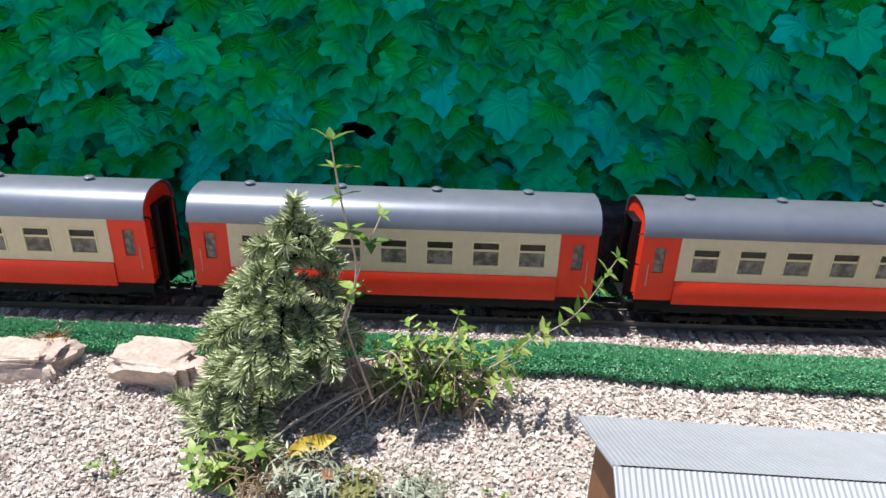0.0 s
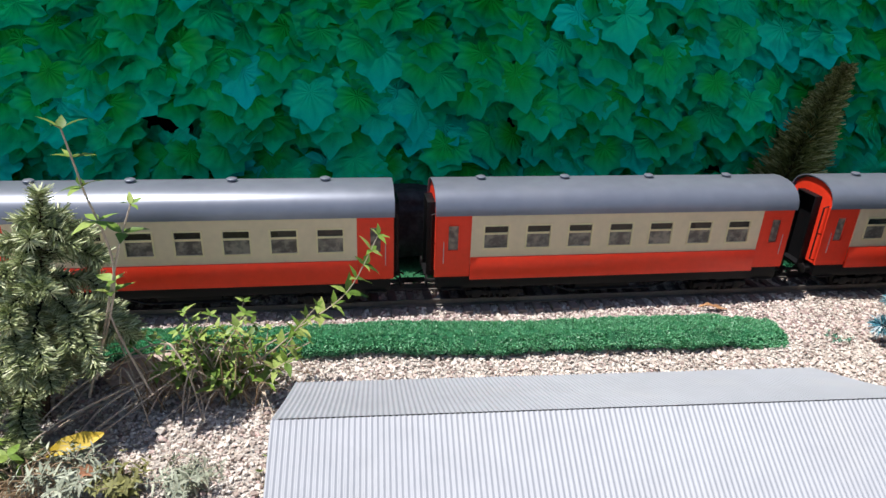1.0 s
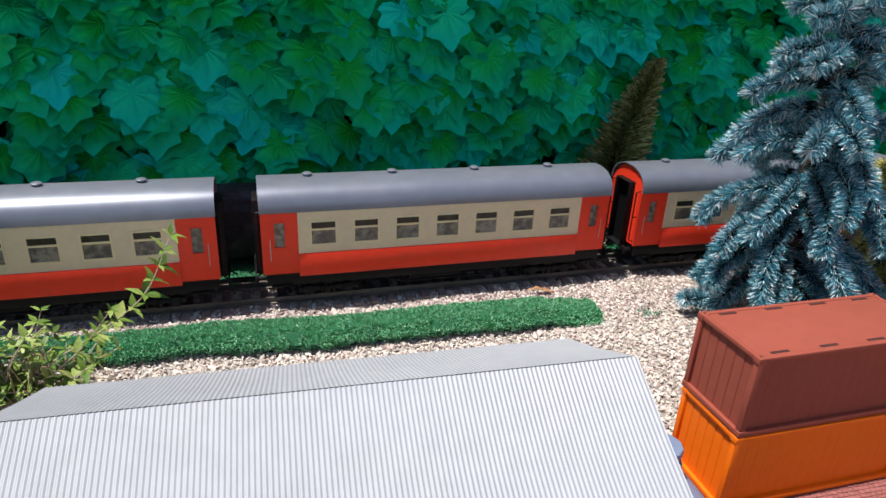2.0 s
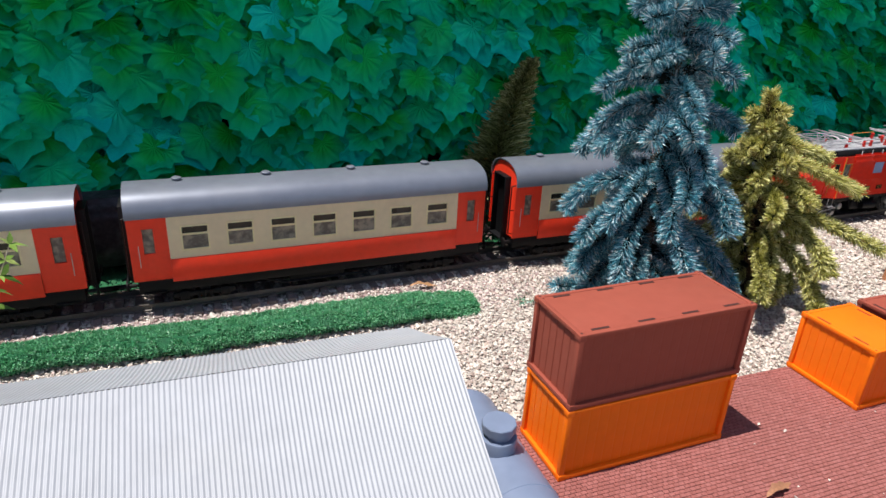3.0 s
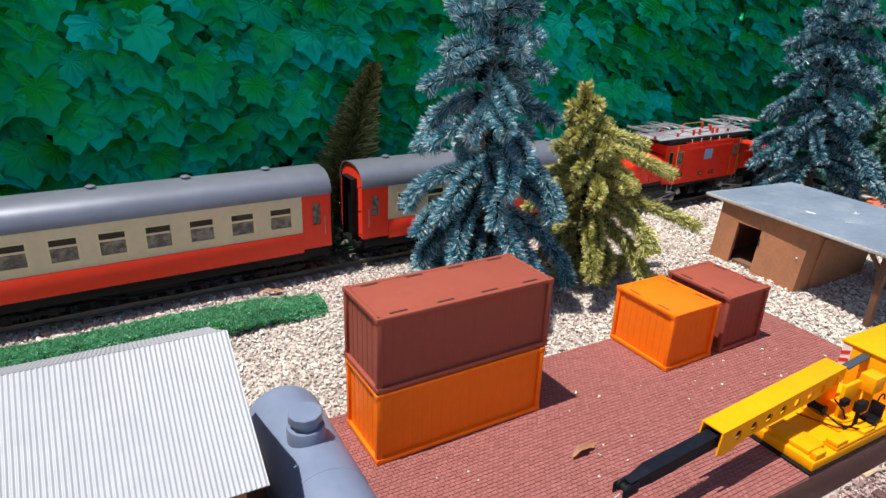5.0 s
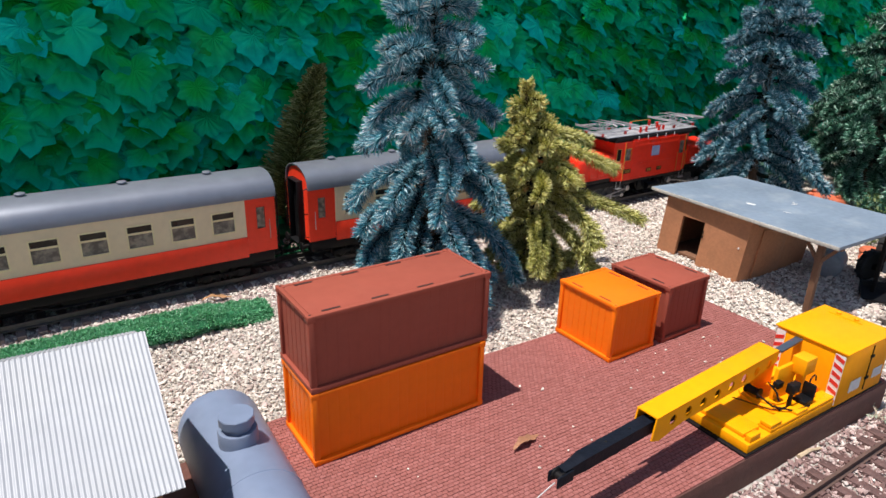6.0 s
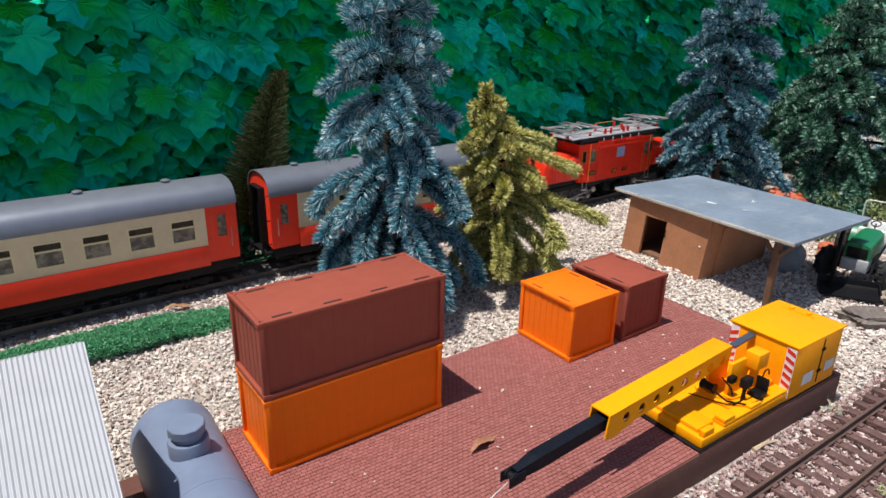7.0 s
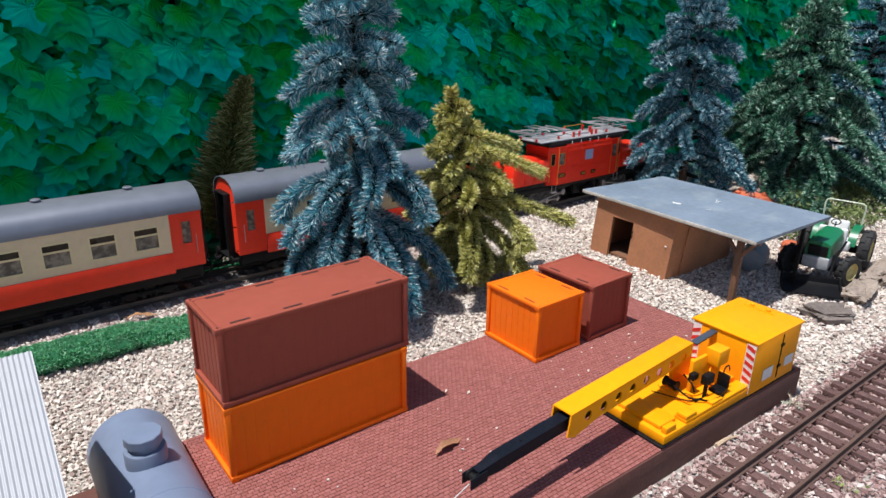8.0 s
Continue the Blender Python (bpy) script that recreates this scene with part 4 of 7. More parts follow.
# boom: a channel with lightening holes, a black inner beam and the winch gear
def aimed(foot, tip):
    """A pose at foot whose x axis points at tip, z upward."""
    x = (Vector(tip) - Vector(foot)).normalized()
    y = Vector((0, 0, 1)).cross(x).normalized()
    z = x.cross(y)
    return Matrix.Translation(foot) @ Matrix((x, y, z)).transposed().to_4x4()


BOOM = aimed((0.795, 0.3655, 0.0955), (0.455, 0.3435, 0.0885))


def boom_side(y):
    """A side plate with a row of round holes."""
    b = bmesh.new()
    x0, x1, z0, z1, th = 0.022, 0.222, -0.0125, 0.0115, 0.0016
    outer = [(x0, z1), (x1, z1), (x1 + 0.004, z0 + 0.002), (x1 - 0.006, z0 - 0.002), (x1 - 0.04, z0 + 0.004), (x0 + 0.05, z0 + 0.004), (x0, z0 + 0.010)]
    holes = [(0.038 + 0.0228 * i, 0.0004, 0.0050) for i in range(8)]
    edges = []
    for loop in [outer] + [[(hx + hr * math.cos(2 * math.pi * k / 14), hz + hr * math.sin(2 * math.pi * k / 14)) for k in range(14)] for hx, hz, hr in holes]:
        vs = [b.verts.new((px, y, pz)) for px, pz in loop]
        edges += [b.edges.new((vs[i], vs[(i + 1) % len(vs)])) for i in range(len(vs))]
    bmesh.ops.triangle_fill(b, use_beauty=True, use_dissolve=False, edges=edges)
    ex = bmesh.ops.extrude_face_region(b, geom=list(b.faces))
    bmesh.ops.translate(b, verts=[g for g in ex["geom"] if isinstance(g, bmesh.types.BMVert)], vec=(0, th, 0))
    return b


boom = part("boom", box(bmesh.new(), 0.022, 0.222, -0.0108, 0.0108, 0.0100, 0.0118, 0.0005), YELLOW, crane, at=BOOM)
part("boom_side", boom_side(-0.0108), YELLOW, boom)
part("boom_side", boom_side(0.0092), YELLOW, boom)
part("plate", box(bmesh.new(), 0.1862, 0.1945, -0.01125, -0.01075, -0.0055, 0.0045, 0.0001), LIGHT_GREY, boom, "pale grey maker's plate")
bm = bmesh.new()
prism(bm, [(-0.0058, -0.0072), (0.0058, -0.0072), (0.0058, 0.0052), (-0.0058, 0.0052)], 0.10, 0.304)
nose = [bm.verts.new((x, y, z)) for x, k in ((0.304, 1.0), (0.326, 0.62)) for y, z in ((-0.0058 * k, -0.0072), (0.0058 * k, -0.0072), (0.0058 * k, 0.0052 - (1 - k) * 0.010), (-0.0058 * k, 0.0052 - (1 - k) * 0.010))]
for q in ((0, 1, 5, 4), (1, 2, 6, 5), (2, 3, 7, 6), (3, 0, 4, 7), (3, 2, 1, 0), (4, 5, 6, 7)):
    bm.faces.new([nose[i] for i in q])
box(bm, 0.318, 0.336, -0.0058, -0.0043, -0.0095, 0.0008, 0.0006)
box(bm, 0.318, 0.336, 0.0043, 0.0058, -0.0095, 0.0008, 0.0006)
for i in range(16):
    box(bm, 0.228 + i * 0.005, 0.230 + i * 0.005, -0.0067, -0.0057, -0.0070, -0.0052)
beam = part("inner_boom", bm, NAVY_BLACK, boom, "black ribbed telescopic beam")
for x in (0.245, 0.275):
    bm = bmesh.new()
    lathe(bm, [(0.0006, 0.0), (0.0013, 0.0), (0.0013, 0.0006), (0.0009, 0.0009), (0.0003, 0.0009)], (x, 0, 0.0051), seg=10)
    part("rivet", bm, BLACK, beam)
bm = bmesh.new()
lathe(bm, [(0.005, -0.0046), (0.005, -0.003), (0.0032, -0.002), (0.0032, 0.002), (0.005, 0.003), (0.005, 0.0046)], (0.329, 0, -0.0035), (0, 1, 0), 16)
part("pulley", bm, DARK_IRON, boom)
bm = bmesh.new()
tube(bm, [(0.4625, 0.3437, 0.081), (0.44, 0.352, 0.058), (0.40, 0.365, PZ + 0.001), (0.375, 0.35, PZ + 0.001)], 0.0005, 5)
part("hoist_line", bm, LIGHT_GREY, crane, "thin pale string")
bm = bmesh.new()
lathe(bm, [(0.026, 0.0), (0.026, 0.003), (0.022, 0.004), (0.022, 0.006)], (0.775, 0.358, PZ + 0.0123), seg=28)
box(bm, 0.766, 0.80, 0.345, 0.349, PZ + 0.015, PZ + 0.055, 0.0006)
box(bm, 0.766, 0.80, 0.368, 0.372, PZ + 0.015, PZ + 0.055, 0.0006)
box(bm, 0.792, 0.812, 0.332, 0.348, PZ + 0.045, PZ + 0.0635, 0.0012)
box(bm, 0.800, 0.806, 0.336, 0.344, PZ + 0.015, PZ + 0.046, 0.0008)
part("turntable", bm, YELLOW, crane)
bm = bmesh.new()
box(bm, -0.001, 0.046, -0.0042, 0.0042, -0.0012, 0.0012, 0.0005, aimed((0.792, 0.363, 0.0965), (0.835, 0.366, 0.0975)))
part("tie_bar", bm, material("slate_grey_ram", (0.05, 0.065, 0.09), 0.45, vary=0.1), crane, "flat slate-grey tie bar")
bm = bmesh.new()
box(bm, 0.788, 0.800, 0.322, 0.333, PZ + 0.0165, PZ + 0.0195, 0.0006)
tube(bm, [(0.772, 0.331, PZ + 0.015), (0.7725, 0.331, PZ + 0.034)], 0.0022, 8)
box(bm, 0.766, 0.780, 0.327, 0.3345, PZ + 0.034, PZ + 0.045, 0.001)
box(bm, 0.762, 0.776, 0.324, 0.335, PZ + 0.0128, PZ + 0.0155, 0.0006)
box(bm, 0.760, 0.770, 0.339, 0.3455, PZ + 0.036, PZ + 0.043, 0.001)
part("seat", bm, BLACK, crane, "black operator's seat and levers")
bm = bmesh.new()
box(bm, 0.783, 0.799, 0.321, 0.334, PZ + 0.0195, PZ + 0.0235, 0.001)
box(bm, 0.798, 0.8015, 0.321, 0.334, PZ + 0.0195, PZ + 0.038, 0.001)
part("seat_cushion", bm, BLACK, crane)
bm = bmesh.new()
tube(bm, [(0.804 + 0.006 * math.cos(a), 0.328, PZ + 0.038 + 0.008 * math.sin(a)) for a in [math.pi * i / 8 for i in range(9)]], 0.0008, 6)
tube(bm, [(0.745, 0.352, PZ + 0.03), (0.75, 0.335, PZ + 0.022), (0.768, 0.322, PZ + 0.0185), (0.79, 0.319, PZ + 0.019)], 0.0010, 6)
tube(bm, [(0.752, 0.346, PZ + 0.044), (0.757, 0.338, PZ + 0.035), (0.755, 0.333, PZ + 0.028)], 0.0010, 6)
tube(bm, [(0.735, 0.37, PZ + 0.018), (0.755, 0.338, PZ + 0.0145), (0.80, 0.322, PZ + 0.018)], 0.0006, 5)
part("hose", bm, BLACK, crane, "thin black hoses")
bm = bmesh.new()
lathe(bm, [(0.004, -0.008), (0.0055, -0.0078), (0.0055, -0.0065), (0.004, -0.006), (0.004, 0.006), (0.0055, 0.0065), (0.0055, 0.0078), (0.004, 0.008)], (0.757, 0.362, PZ + 0.024), (0, 1, 0), 18)
part("winch_drum", bm, DARK_IRON, crane)


# ---- train ----
def on_track(x):
    x += 1.185
    return pose(x, track_y(x), RAIL_TOP, 0, 0, TRACK_ANGLE)


def wheel_at(name, parent, x, z, r, y, mat=DARK_IRON, spokes=True):
    bm = bmesh.new()
    s = -1 if y < 0 else 1
    lathe(bm, [(r * 0.2, 0.0), (r * 1.08, 0.0), (r * 1.08, 0.0014), (r, 0.0018), (r, 0.0052), (r * 0.86, 0.0054), (r * 0.82, 0.0036), (r * 0.34, 0.0036), (r * 0.3, 0.0056), (r * 0.05, 0.0058)], (x, y, z), (0, s, 0), 24)
    if spokes:
        for i in range(10):
            a = 2 * math.pi * i / 10
            tube(bm, [(x + r * 0.28 * math.cos(a), y + s * 0.0044, z + r * 0.28 * math.sin(a)), (x + r * 0.84 * math.cos(a), y + s * 0.0044, z + r * 0.84 * math.sin(a))], r * 0.07, 5)
    return part(name, bm, mat, parent)


# flat dark colour for the unlit interior behind the open upper vents
VENT_DARK = material("dark_vent_interior", (0.03, 0.024, 0.018), 0.25, vary=0.4, scale=60)


def window_in(parent, x0, x1, y, z0, z1, s, frame_mat, bar=True, rim=0.0021):
    """A framed window let into a side wall at y, facing s."""
    bm = bmesh.new()
    for a, b, c, d in ((x0 - rim, x1 + rim, z1, z1 + rim), (x0 - rim, x1 + rim, z0 - rim, z0), (x0 - rim, x0, z0, z1), (x1, x1 + rim, z0, z1)):
        box(bm, a, b, y - 0.0004, y + 0.0004, c, d, m=Matrix.Translation((0, s * 0.0004, 0)))
    if bar:
        zb = z0 + 0.66 * (z1 - z0)
        box(bm, x0, x1, y - 0.0004, y + 0.0004, zb - 0.0014, zb + 0.0014, m=Matrix.Translation((0, -s * 0.0006, 0)))
    w = part("window", bm, frame_mat, parent)
    bm = bmesh.new()
    box(bm, x0, x1, y - 0.0002, y + 0.0002, z0, zb if bar else z1, m=Matrix.Translation((0, -s * 0.0018, 0)))
    p = part("pane", bm, PANE, w)
    p.visible_shadow = False
    if bar:
        # open vent: a dark sheet takes the place of the shaded interior
        bm = bmesh.new()
        box(bm, x0, x1, y - 0.0002, y + 0.0002, zb, z1, m=Matrix.Translation((0, -s * 0.0021, 0)))
        part("pane", bm, VENT_DARK, w, "dark sheet standing for the shaded interior behind the open vent")
    return w


def side_wall(holes, x0, x1, z0, z1, y, s, th=0.0022):
    """A flat wall with real openings: strips round the holes (sorted, one row)."""
    bm = bmesh.new()
    ya, yb = (y, y + th) if s < 0 else (y - th, y)
    x = x0
    for a, b, c, d in holes:
        if a > x:
            box(bm, x, a, ya, yb, z0, z1)
        box(bm, a, b, ya, yb, z0, c)
        box(bm, a, b, ya, yb, d, z1)
        x = b
    box(bm, x, x1, ya, yb, z0, z1)
    bmesh.ops.remove_doubles(bm, verts=bm.verts, dist=1e-6)
    return bm


def coach(m, label):
    c = thing("railway_coach", m, label, "railway coach", "coaches of the train")
    HL, HW, Z0, Z1, ZB = 0.2495, 0.0435, 0.0385, 0.1300, 0.0705
    DX = 0.203
    wins = [(-0.1701 + 0.0567 * i - 0.0155, -0.1701 + 0.0567 * i + 0.0155) for i in range(7)]
    WZ0, WZ1 = 0.083, 0.1135
    # cream upper wall with seven openings, red lower wall standing a little proud
    for s in (-1, 1):
        part("upper_wall", side_wall([(a, b, WZ0, WZ1) for a, b in wins], -DX, DX, ZB, Z1, s * HW, s), CREAM, c, "cream upper side", smooth=False)
        bm = bmesh.new()
        box(bm, -DX, DX, s * HW - 0.0018, s * HW + 0.0006, Z0, ZB, 0.0004)
        part("lower_wall", bm, COACH_RED, c, "red lower side")
        for a, b in wins:
            window_in(c, a, b, s * HW, WZ0, WZ1, s, CREAM_TRIM)
        for e in (-1, 1):
            xa, xb = sorted((e * DX, e * HL))
            mid = (xa + xb) / 2
            part("vestibule_wall", side_wall([(mid - 0.0065, mid + 0.0065, 0.0805, 0.1145)], xa, xb, Z0 + 0.004, Z1, s * (HW - 0.0012), s), COACH_RED, c, "red end section", smooth=False)
            window_in(c, mid - 0.0065, mid + 0.0065, s * (HW - 0.0012), 0.0805, 0.1145, s, COACH_RED, bar=False, rim=0.001)
            bm = bmesh.new()
            tube(bm, [(mid + e * 0.0125, s * (HW + 0.001), 0.063), (mid + e * 0.0125, s * (HW + 0.001), 0.093)], 0.0005, 6)
            part("grab_rail", bm, SILVER, c)
            bm = bmesh.new()
            box(bm, mid - 0.014, mid + 0.014, s * (HW - 0.008) - 0.006, s * (HW - 0.008) + 0.006, 0.0225, 0.0245)
            part("step", bm, BLACK, c)
        bm = bmesh.new()
        for i in range(7):
            box(bm, -0.035 + i * 0.0135, -0.035 + i * 0.0135 + (0.009 if i % 3 else 0.005), s * (HW + 0.0006) - 0.0001, s * (HW + 0.0006) + 0.0002, 0.0495, 0.0522)
        part("lettering", bm, material("faded_pale_lettering", (0.62, 0.2, 0.14), 0.6), c, "faded pale lettering bars")
    # roof: an arched sheet with a drip edge
    bm = bmesh.new()
    arc = [(-(HW + 0.0022) * math.copysign(abs(math.cos(math.pi * i / 32)) ** 0.84, math.cos(math.pi * i / 32)), Z1 - 0.001 + 0.0335 * math.sin(math.pi * i / 32) ** 0.84) for i in range(33)]
    inner = [(y * 0.965, Z1 - 0.001 + (z - Z1 + 0.001) * 0.955) for y, z in arc[::-1]]
    prism(bm, arc + inner, -HL - 0.001, HL + 0.001)
    roof = part("roof", bm, ROOF_GREY, c, "glossy grey arched roof")
    for x in (-0.185, -0.07, 0.05, 0.165):
        bm = bmesh.new()
        lathe(bm, [(0.003, 0), (0.003, 0.002), (0.0062, 0.0024), (0.0066, 0.0042), (0.0045, 0.0053), (0.001, 0.0056)], (x, 0.004, Z1 + 0.0318), seg=18)
        part("vent", bm, ROOF_GREY, roof)
    # ends: red wall, black gangway
    for e in (-1, 1):
        bm = bmesh.new()
        prism(bm, [(-HW + 0.0036, Z0 + 0.004), (HW - 0.0036, Z0 + 0.004), (HW - 0.0036, Z1 - 0.002)] + [(y * 0.93, z - 0.004) for y, z in arc[::-1][1:-1]] + [(-HW + 0.0036, Z1 - 0.002)], e * (HL - 0.004), e * (HL - 0.002))
        part("end_wall", bm, COACH_RED, c)
        bm = bmesh.new()
        for y in (-0.0195, 0.0175):
            box(bm, *sorted((e * (HL - 0.002), e * (HL + 0.0085))), y, y + 0.002, 0.036, 0.139, 0.0005)
        box(bm, *sorted((e * (HL - 0.002), e * (HL + 0.0085))), -0.0175, 0.0175, 0.137, 0.139, 0.0005)
        box(bm, *sorted((e * (HL - 0.002), e * (HL - 0.0008))), -0.0175, 0.0175, 0.036, 0.137)
        box(bm, *sorted((e * (HL - 0.002), e * (HL + 0.011))), -0.018, 0.018, 0.034, 0.036, 0.0005)
        part("gangway", bm, BLACK, c, "black gangway frame and door")
        for y in (-0.036, 0.036):
            bm = bmesh.new()
            tube(bm, [(e * (HL - 0.003), y, 0.048), (e * (HL + 0.005), y, 0.05), (e * (HL + 0.005), y, 0.128), (e * (HL - 0.003), y, 0.13)], 0.0011, 6)
            tube(bm, [(e * (HL - 0.003), y, 0.088), (e * (HL + 0.005), y, 0.089)], 0.0009, 6)
            part("end_rail", bm, BLACK, c)
        bm = bmesh.new()
        for y in (-0.013, 0.013):
            tube(bm, [(e * (HL - 0.003), y, 0.037), (e * (HL + 0.010), y * 1.1, 0.026), (e * (HL + 0.019), y * 0.8, 0.0225)], 0.0012, 6)
        part("brake_hose", bm, BLACK, c)
        for y in (-0.031, 0.031):
            bm = bmesh.new()
            lathe(bm, [(0.0028, 0), (0.0028, 0.010), (0.0075, 0.0105), (0.0075, 0.0125), (0.003, 0.013)], (e * (HL - 0.002), y, 0.033), (e, 0, 0), 16)
            part("buffer", bm, DARK_IRON, c)
        bm = bmesh.new()
        box(bm, e * HL - 0.012, e * HL + 0.012, -0.004, 0.004, 0.016, 0.021, 0.001, Matrix.Translation((e * 0.02, 0, 0)))
        tube(bm, [(e * (HL - 0.02), 0, 0.018), (e * (HL + 0.022), 0, 0.018)], 0.002, 6)
        part("coupler", bm, BLACK, c)
    # underframe, bogies, seats
    bm = bmesh.new()
    box(bm, -HL + 0.004, HL - 0.004, -HW + 0.004, HW - 0.004, 0.0235, 0.0415, 0.001)
    box(bm, -0.05, 0.03, -0.033, 0.033, 0.012, 0.0235, 0.002)
    tube(bm, [(-0.09, -0.034, 0.0235), (-0.06, -0.034, 0.013), (0.06, -0.034, 0.013), (0.09, -0.034, 0.0235)], 0.0014, 6)
    part("underframe", bm, BLACK, c)
    bm = bmesh.new()
    for i in range(14):
        x = -0.19 + i * 0.029
        for y in (-0.024, 0.024):
            box(bm, x - 0.0018, x + 0.0018, y - 0.013, y + 0.013, 0.042, 0.09, 0.001)
            box(bm, x, x + 0.012, y - 0.013, y + 0.013, 0.058, 0.064, 0.001)
    box(bm, -0.2, 0.2, -0.001, 0.001, 0.041, 0.129)
    part("seats", bm, INTERIOR, c, "grey-brown seats and partition inside")
    for bx in (-0.165, 0.165):
        bm = bmesh.new()
        for y in (-0.036, 0.036):
            box(bm, bx - 0.04, bx + 0.04, y - 0.002, y + 0.002, 0.011, 0.018, 0.0008)
            for ax in (-0.026, 0.026):
                box(bm, bx + ax - 0.006, bx + ax + 0.006, y - 0.0028, y + 0.0028, 0.008, 0.0195, 0.0008)
            for k in (-0.008, 0.0, 0.008):
                tube(bm, [(bx + k, y * 1.04, 0.008), (bx + k, y * 1.04, 0.018)], 0.0024, 7)
        box(bm, bx - 0.006, bx + 0.006, -0.036, 0.036, 0.012, 0.0235)
        bogie = part("bogie", bm, BLACK, c)
        for ax in (-0.026, 0.026):
            for y in (-0.0215, 0.0215):
                wheel_at("wheel", bogie, bx + ax, 0.0128, 0.0128, y, spokes=False)
    return c


first = coach(on_track(-0.4345), "red and cream railway coach with a glossy grey arched roof")
for x in (-0.9865, -1.5385, -2.0905):
    copy_thing(first, on_track(x))


def plate_text(text, size, parent, m, mat, name="numerals"):
    cu = bpy.data.curves.new(name, "FONT")
    cu.body, cu.size, cu.extrude, cu.align_x, cu.align_y = text, size, 0.0002, "CENTER", "CENTER"
    tmp = bpy.data.objects.new(name + "_curve", cu)
    scene.collection.objects.link(tmp)
    bpy.context.view_layer.update()
    me = bpy.data.meshes.new_from_object(tmp.evaluated_get(bpy.context.evaluated_depsgraph_get()))
    bpy.data.objects.remove(tmp)
    me.materials.clear()
    me.materials.append(mat)
    return part(name, me, mat, parent, at=m)


WHEEL_GREY = material("worn_grey_wheel", (0.1, 0.1, 0.1), 0.45, metal=0.4, vary=0.2)


def locomotive(m):
    c = thing("electric_locomotive", m, "bright red electric locomotive with long hoods and silver pantographs", "locomotive")
    CX, CW, Z0, Z1 = 0.1305, 0.0445, 0.0480, 0.1345
    # cab body: plan with chamfered ends, walls with window openings on the long sides
    bm = bmesh.new()
    plan = [(-CX, -0.034), (-0.1065, -CW + 0.0022), (0.1065, -CW + 0.0022), (CX, -0.034), (CX, 0.034), (0.1065, CW - 0.0022), (-0.1065, CW - 0.0022), (-CX, 0.034)]
    lo = [bm.verts.new((x, y, Z0)) for x, y in plan]
    hi = [bm.verts.new((x, y, Z1)) for x, y in plan]
    for i in range(8):
        if i not in (1, 5):
            bm.faces.new((lo[i], lo[(i + 1) % 8], hi[(i + 1) % 8], hi[i]))
    bm.faces.new(lo[::-1])
    bm.faces.new(hi)
    body = part("cab_body", bm, LOCO_RED, c, smooth=False)
    holes = [(-0.1045, -0.0855, 0.0935, 0.1195), (-0.0142, 0.0142, 0.0955, 0.1185), (0.0855, 0.1045, 0.0915, 0.1215)]
    for s in (-1, 1):
        part("side_wall", side_wall(holes, -0.1065, 0.1065, Z0, Z1, s * CW, s), LOCO_RED, c, smooth=False)
        window_in(c, -0.1045, -0.0855, s * CW, 0.0935, 0.1195, s, GOLD, bar=False, rim=0.0008)
        window_in(c, 0.0855, 0.1045, s * CW, 0.0915, 0.1215, s, LOCO_RED, bar=False, rim=0.0008)
        bm = bmesh.new()
        box(bm, -0.0142, 0.0142, s * CW - 0.0004, s * CW + 0.0004, 0.0955, 0.1185, m=Matrix.Translation((0, -s * 0.0009, 0)))
        part("middle_window", bm, PALE_PANE, c, "pale blue opaque window")
        # raised upper panel, door lines, hand rails
        bm = bmesh.new()
        prism(bm, [(s * (CW + 0.0012), 0.1225), (s * (CW + 0.0012), 0.1238), (s * (CW - 0.0035), 0.1388), (s * (CW - 0.006), 0.1388), (s * (CW - 0.003), 0.1225)], -0.078, 0.078)
        for x in (-0.0805, 0.0805):
            box(bm, x - 0.0006, x + 0.0006, s * CW - 0.0004, s * CW + 0.0004, 0.050, 0.1345, m=Matrix.Translation((0, s * 0.0004, 0)))
        for z in (0.083, 0.0505):
            box(bm, -0.077, 0.077, s * CW - 0.0004, s * CW + 0.0004, z - 0.0003, z + 0.0003, m=Matrix.Translation((0, s * 0.0002, 0)))
        part("panel_moulding", bm, LOCO_RED, c)
        for x in (-0.1058, 0.1058):
            part("beading", box(bmesh.new(), x - 0.0006, x + 0.0006, s * CW - 0.0005, s * CW + 0.0005, 0.050, 0.1335, m=Matrix.Translation((0, s * 0.0006, 0))), GOLD, c, "gold beading")
        part("beading", box(bmesh.new(), 0.0815, 0.0826, s * CW - 0.0005, s * CW + 0.0005, 0.050, 0.095, m=Matrix.Translation((0, s * 0.0005, 0))), GOLD, c, "gold beading")
        for x in (-0.1265, 0.1265):
            part("hand_rail", tube(bmesh.new(), [(x, s * 0.0372, 0.055), (x, s * 0.0372, 0.096)], 0.0005, 6), GOLD, c, "gold hand rail")
        for x0, x1, za, zb in ((-0.105, -0.081, 0.0645, 0.0735), (-0.026, -0.010, 0.0605, 0.0685), (0.011, 0.0265, 0.0605, 0.0685)):
            plate = part("name_plate", box(bmesh.new(), x0, x1, s * CW - 0.0004, s * CW + 0.0004, za, zb, m=Matrix.Translation((0, s * 0.0005, 0))), BLACK, c, "black plate with gold marks")
            for a, b, d, e in [(-0.1025, -0.0835, z - 0.0005, z + 0.0005) for z in (0.0668, 0.0690, 0.0712)] if x0 < -0.1 else [(-0.026 + p, -0.026 + q, 0.0622, 0.067) for p, q in ((0.0025, 0.0065), (0.0075, 0.0095), (0.0105, 0.0145))] if x0 < 0 else []:
                part("mark", box(bmesh.new(), a, b, s * CW - 0.0003, s * CW + 0.0003, d, e, m=Matrix.Translation((0, s * 0.0009, 0))), GOLD, plate)
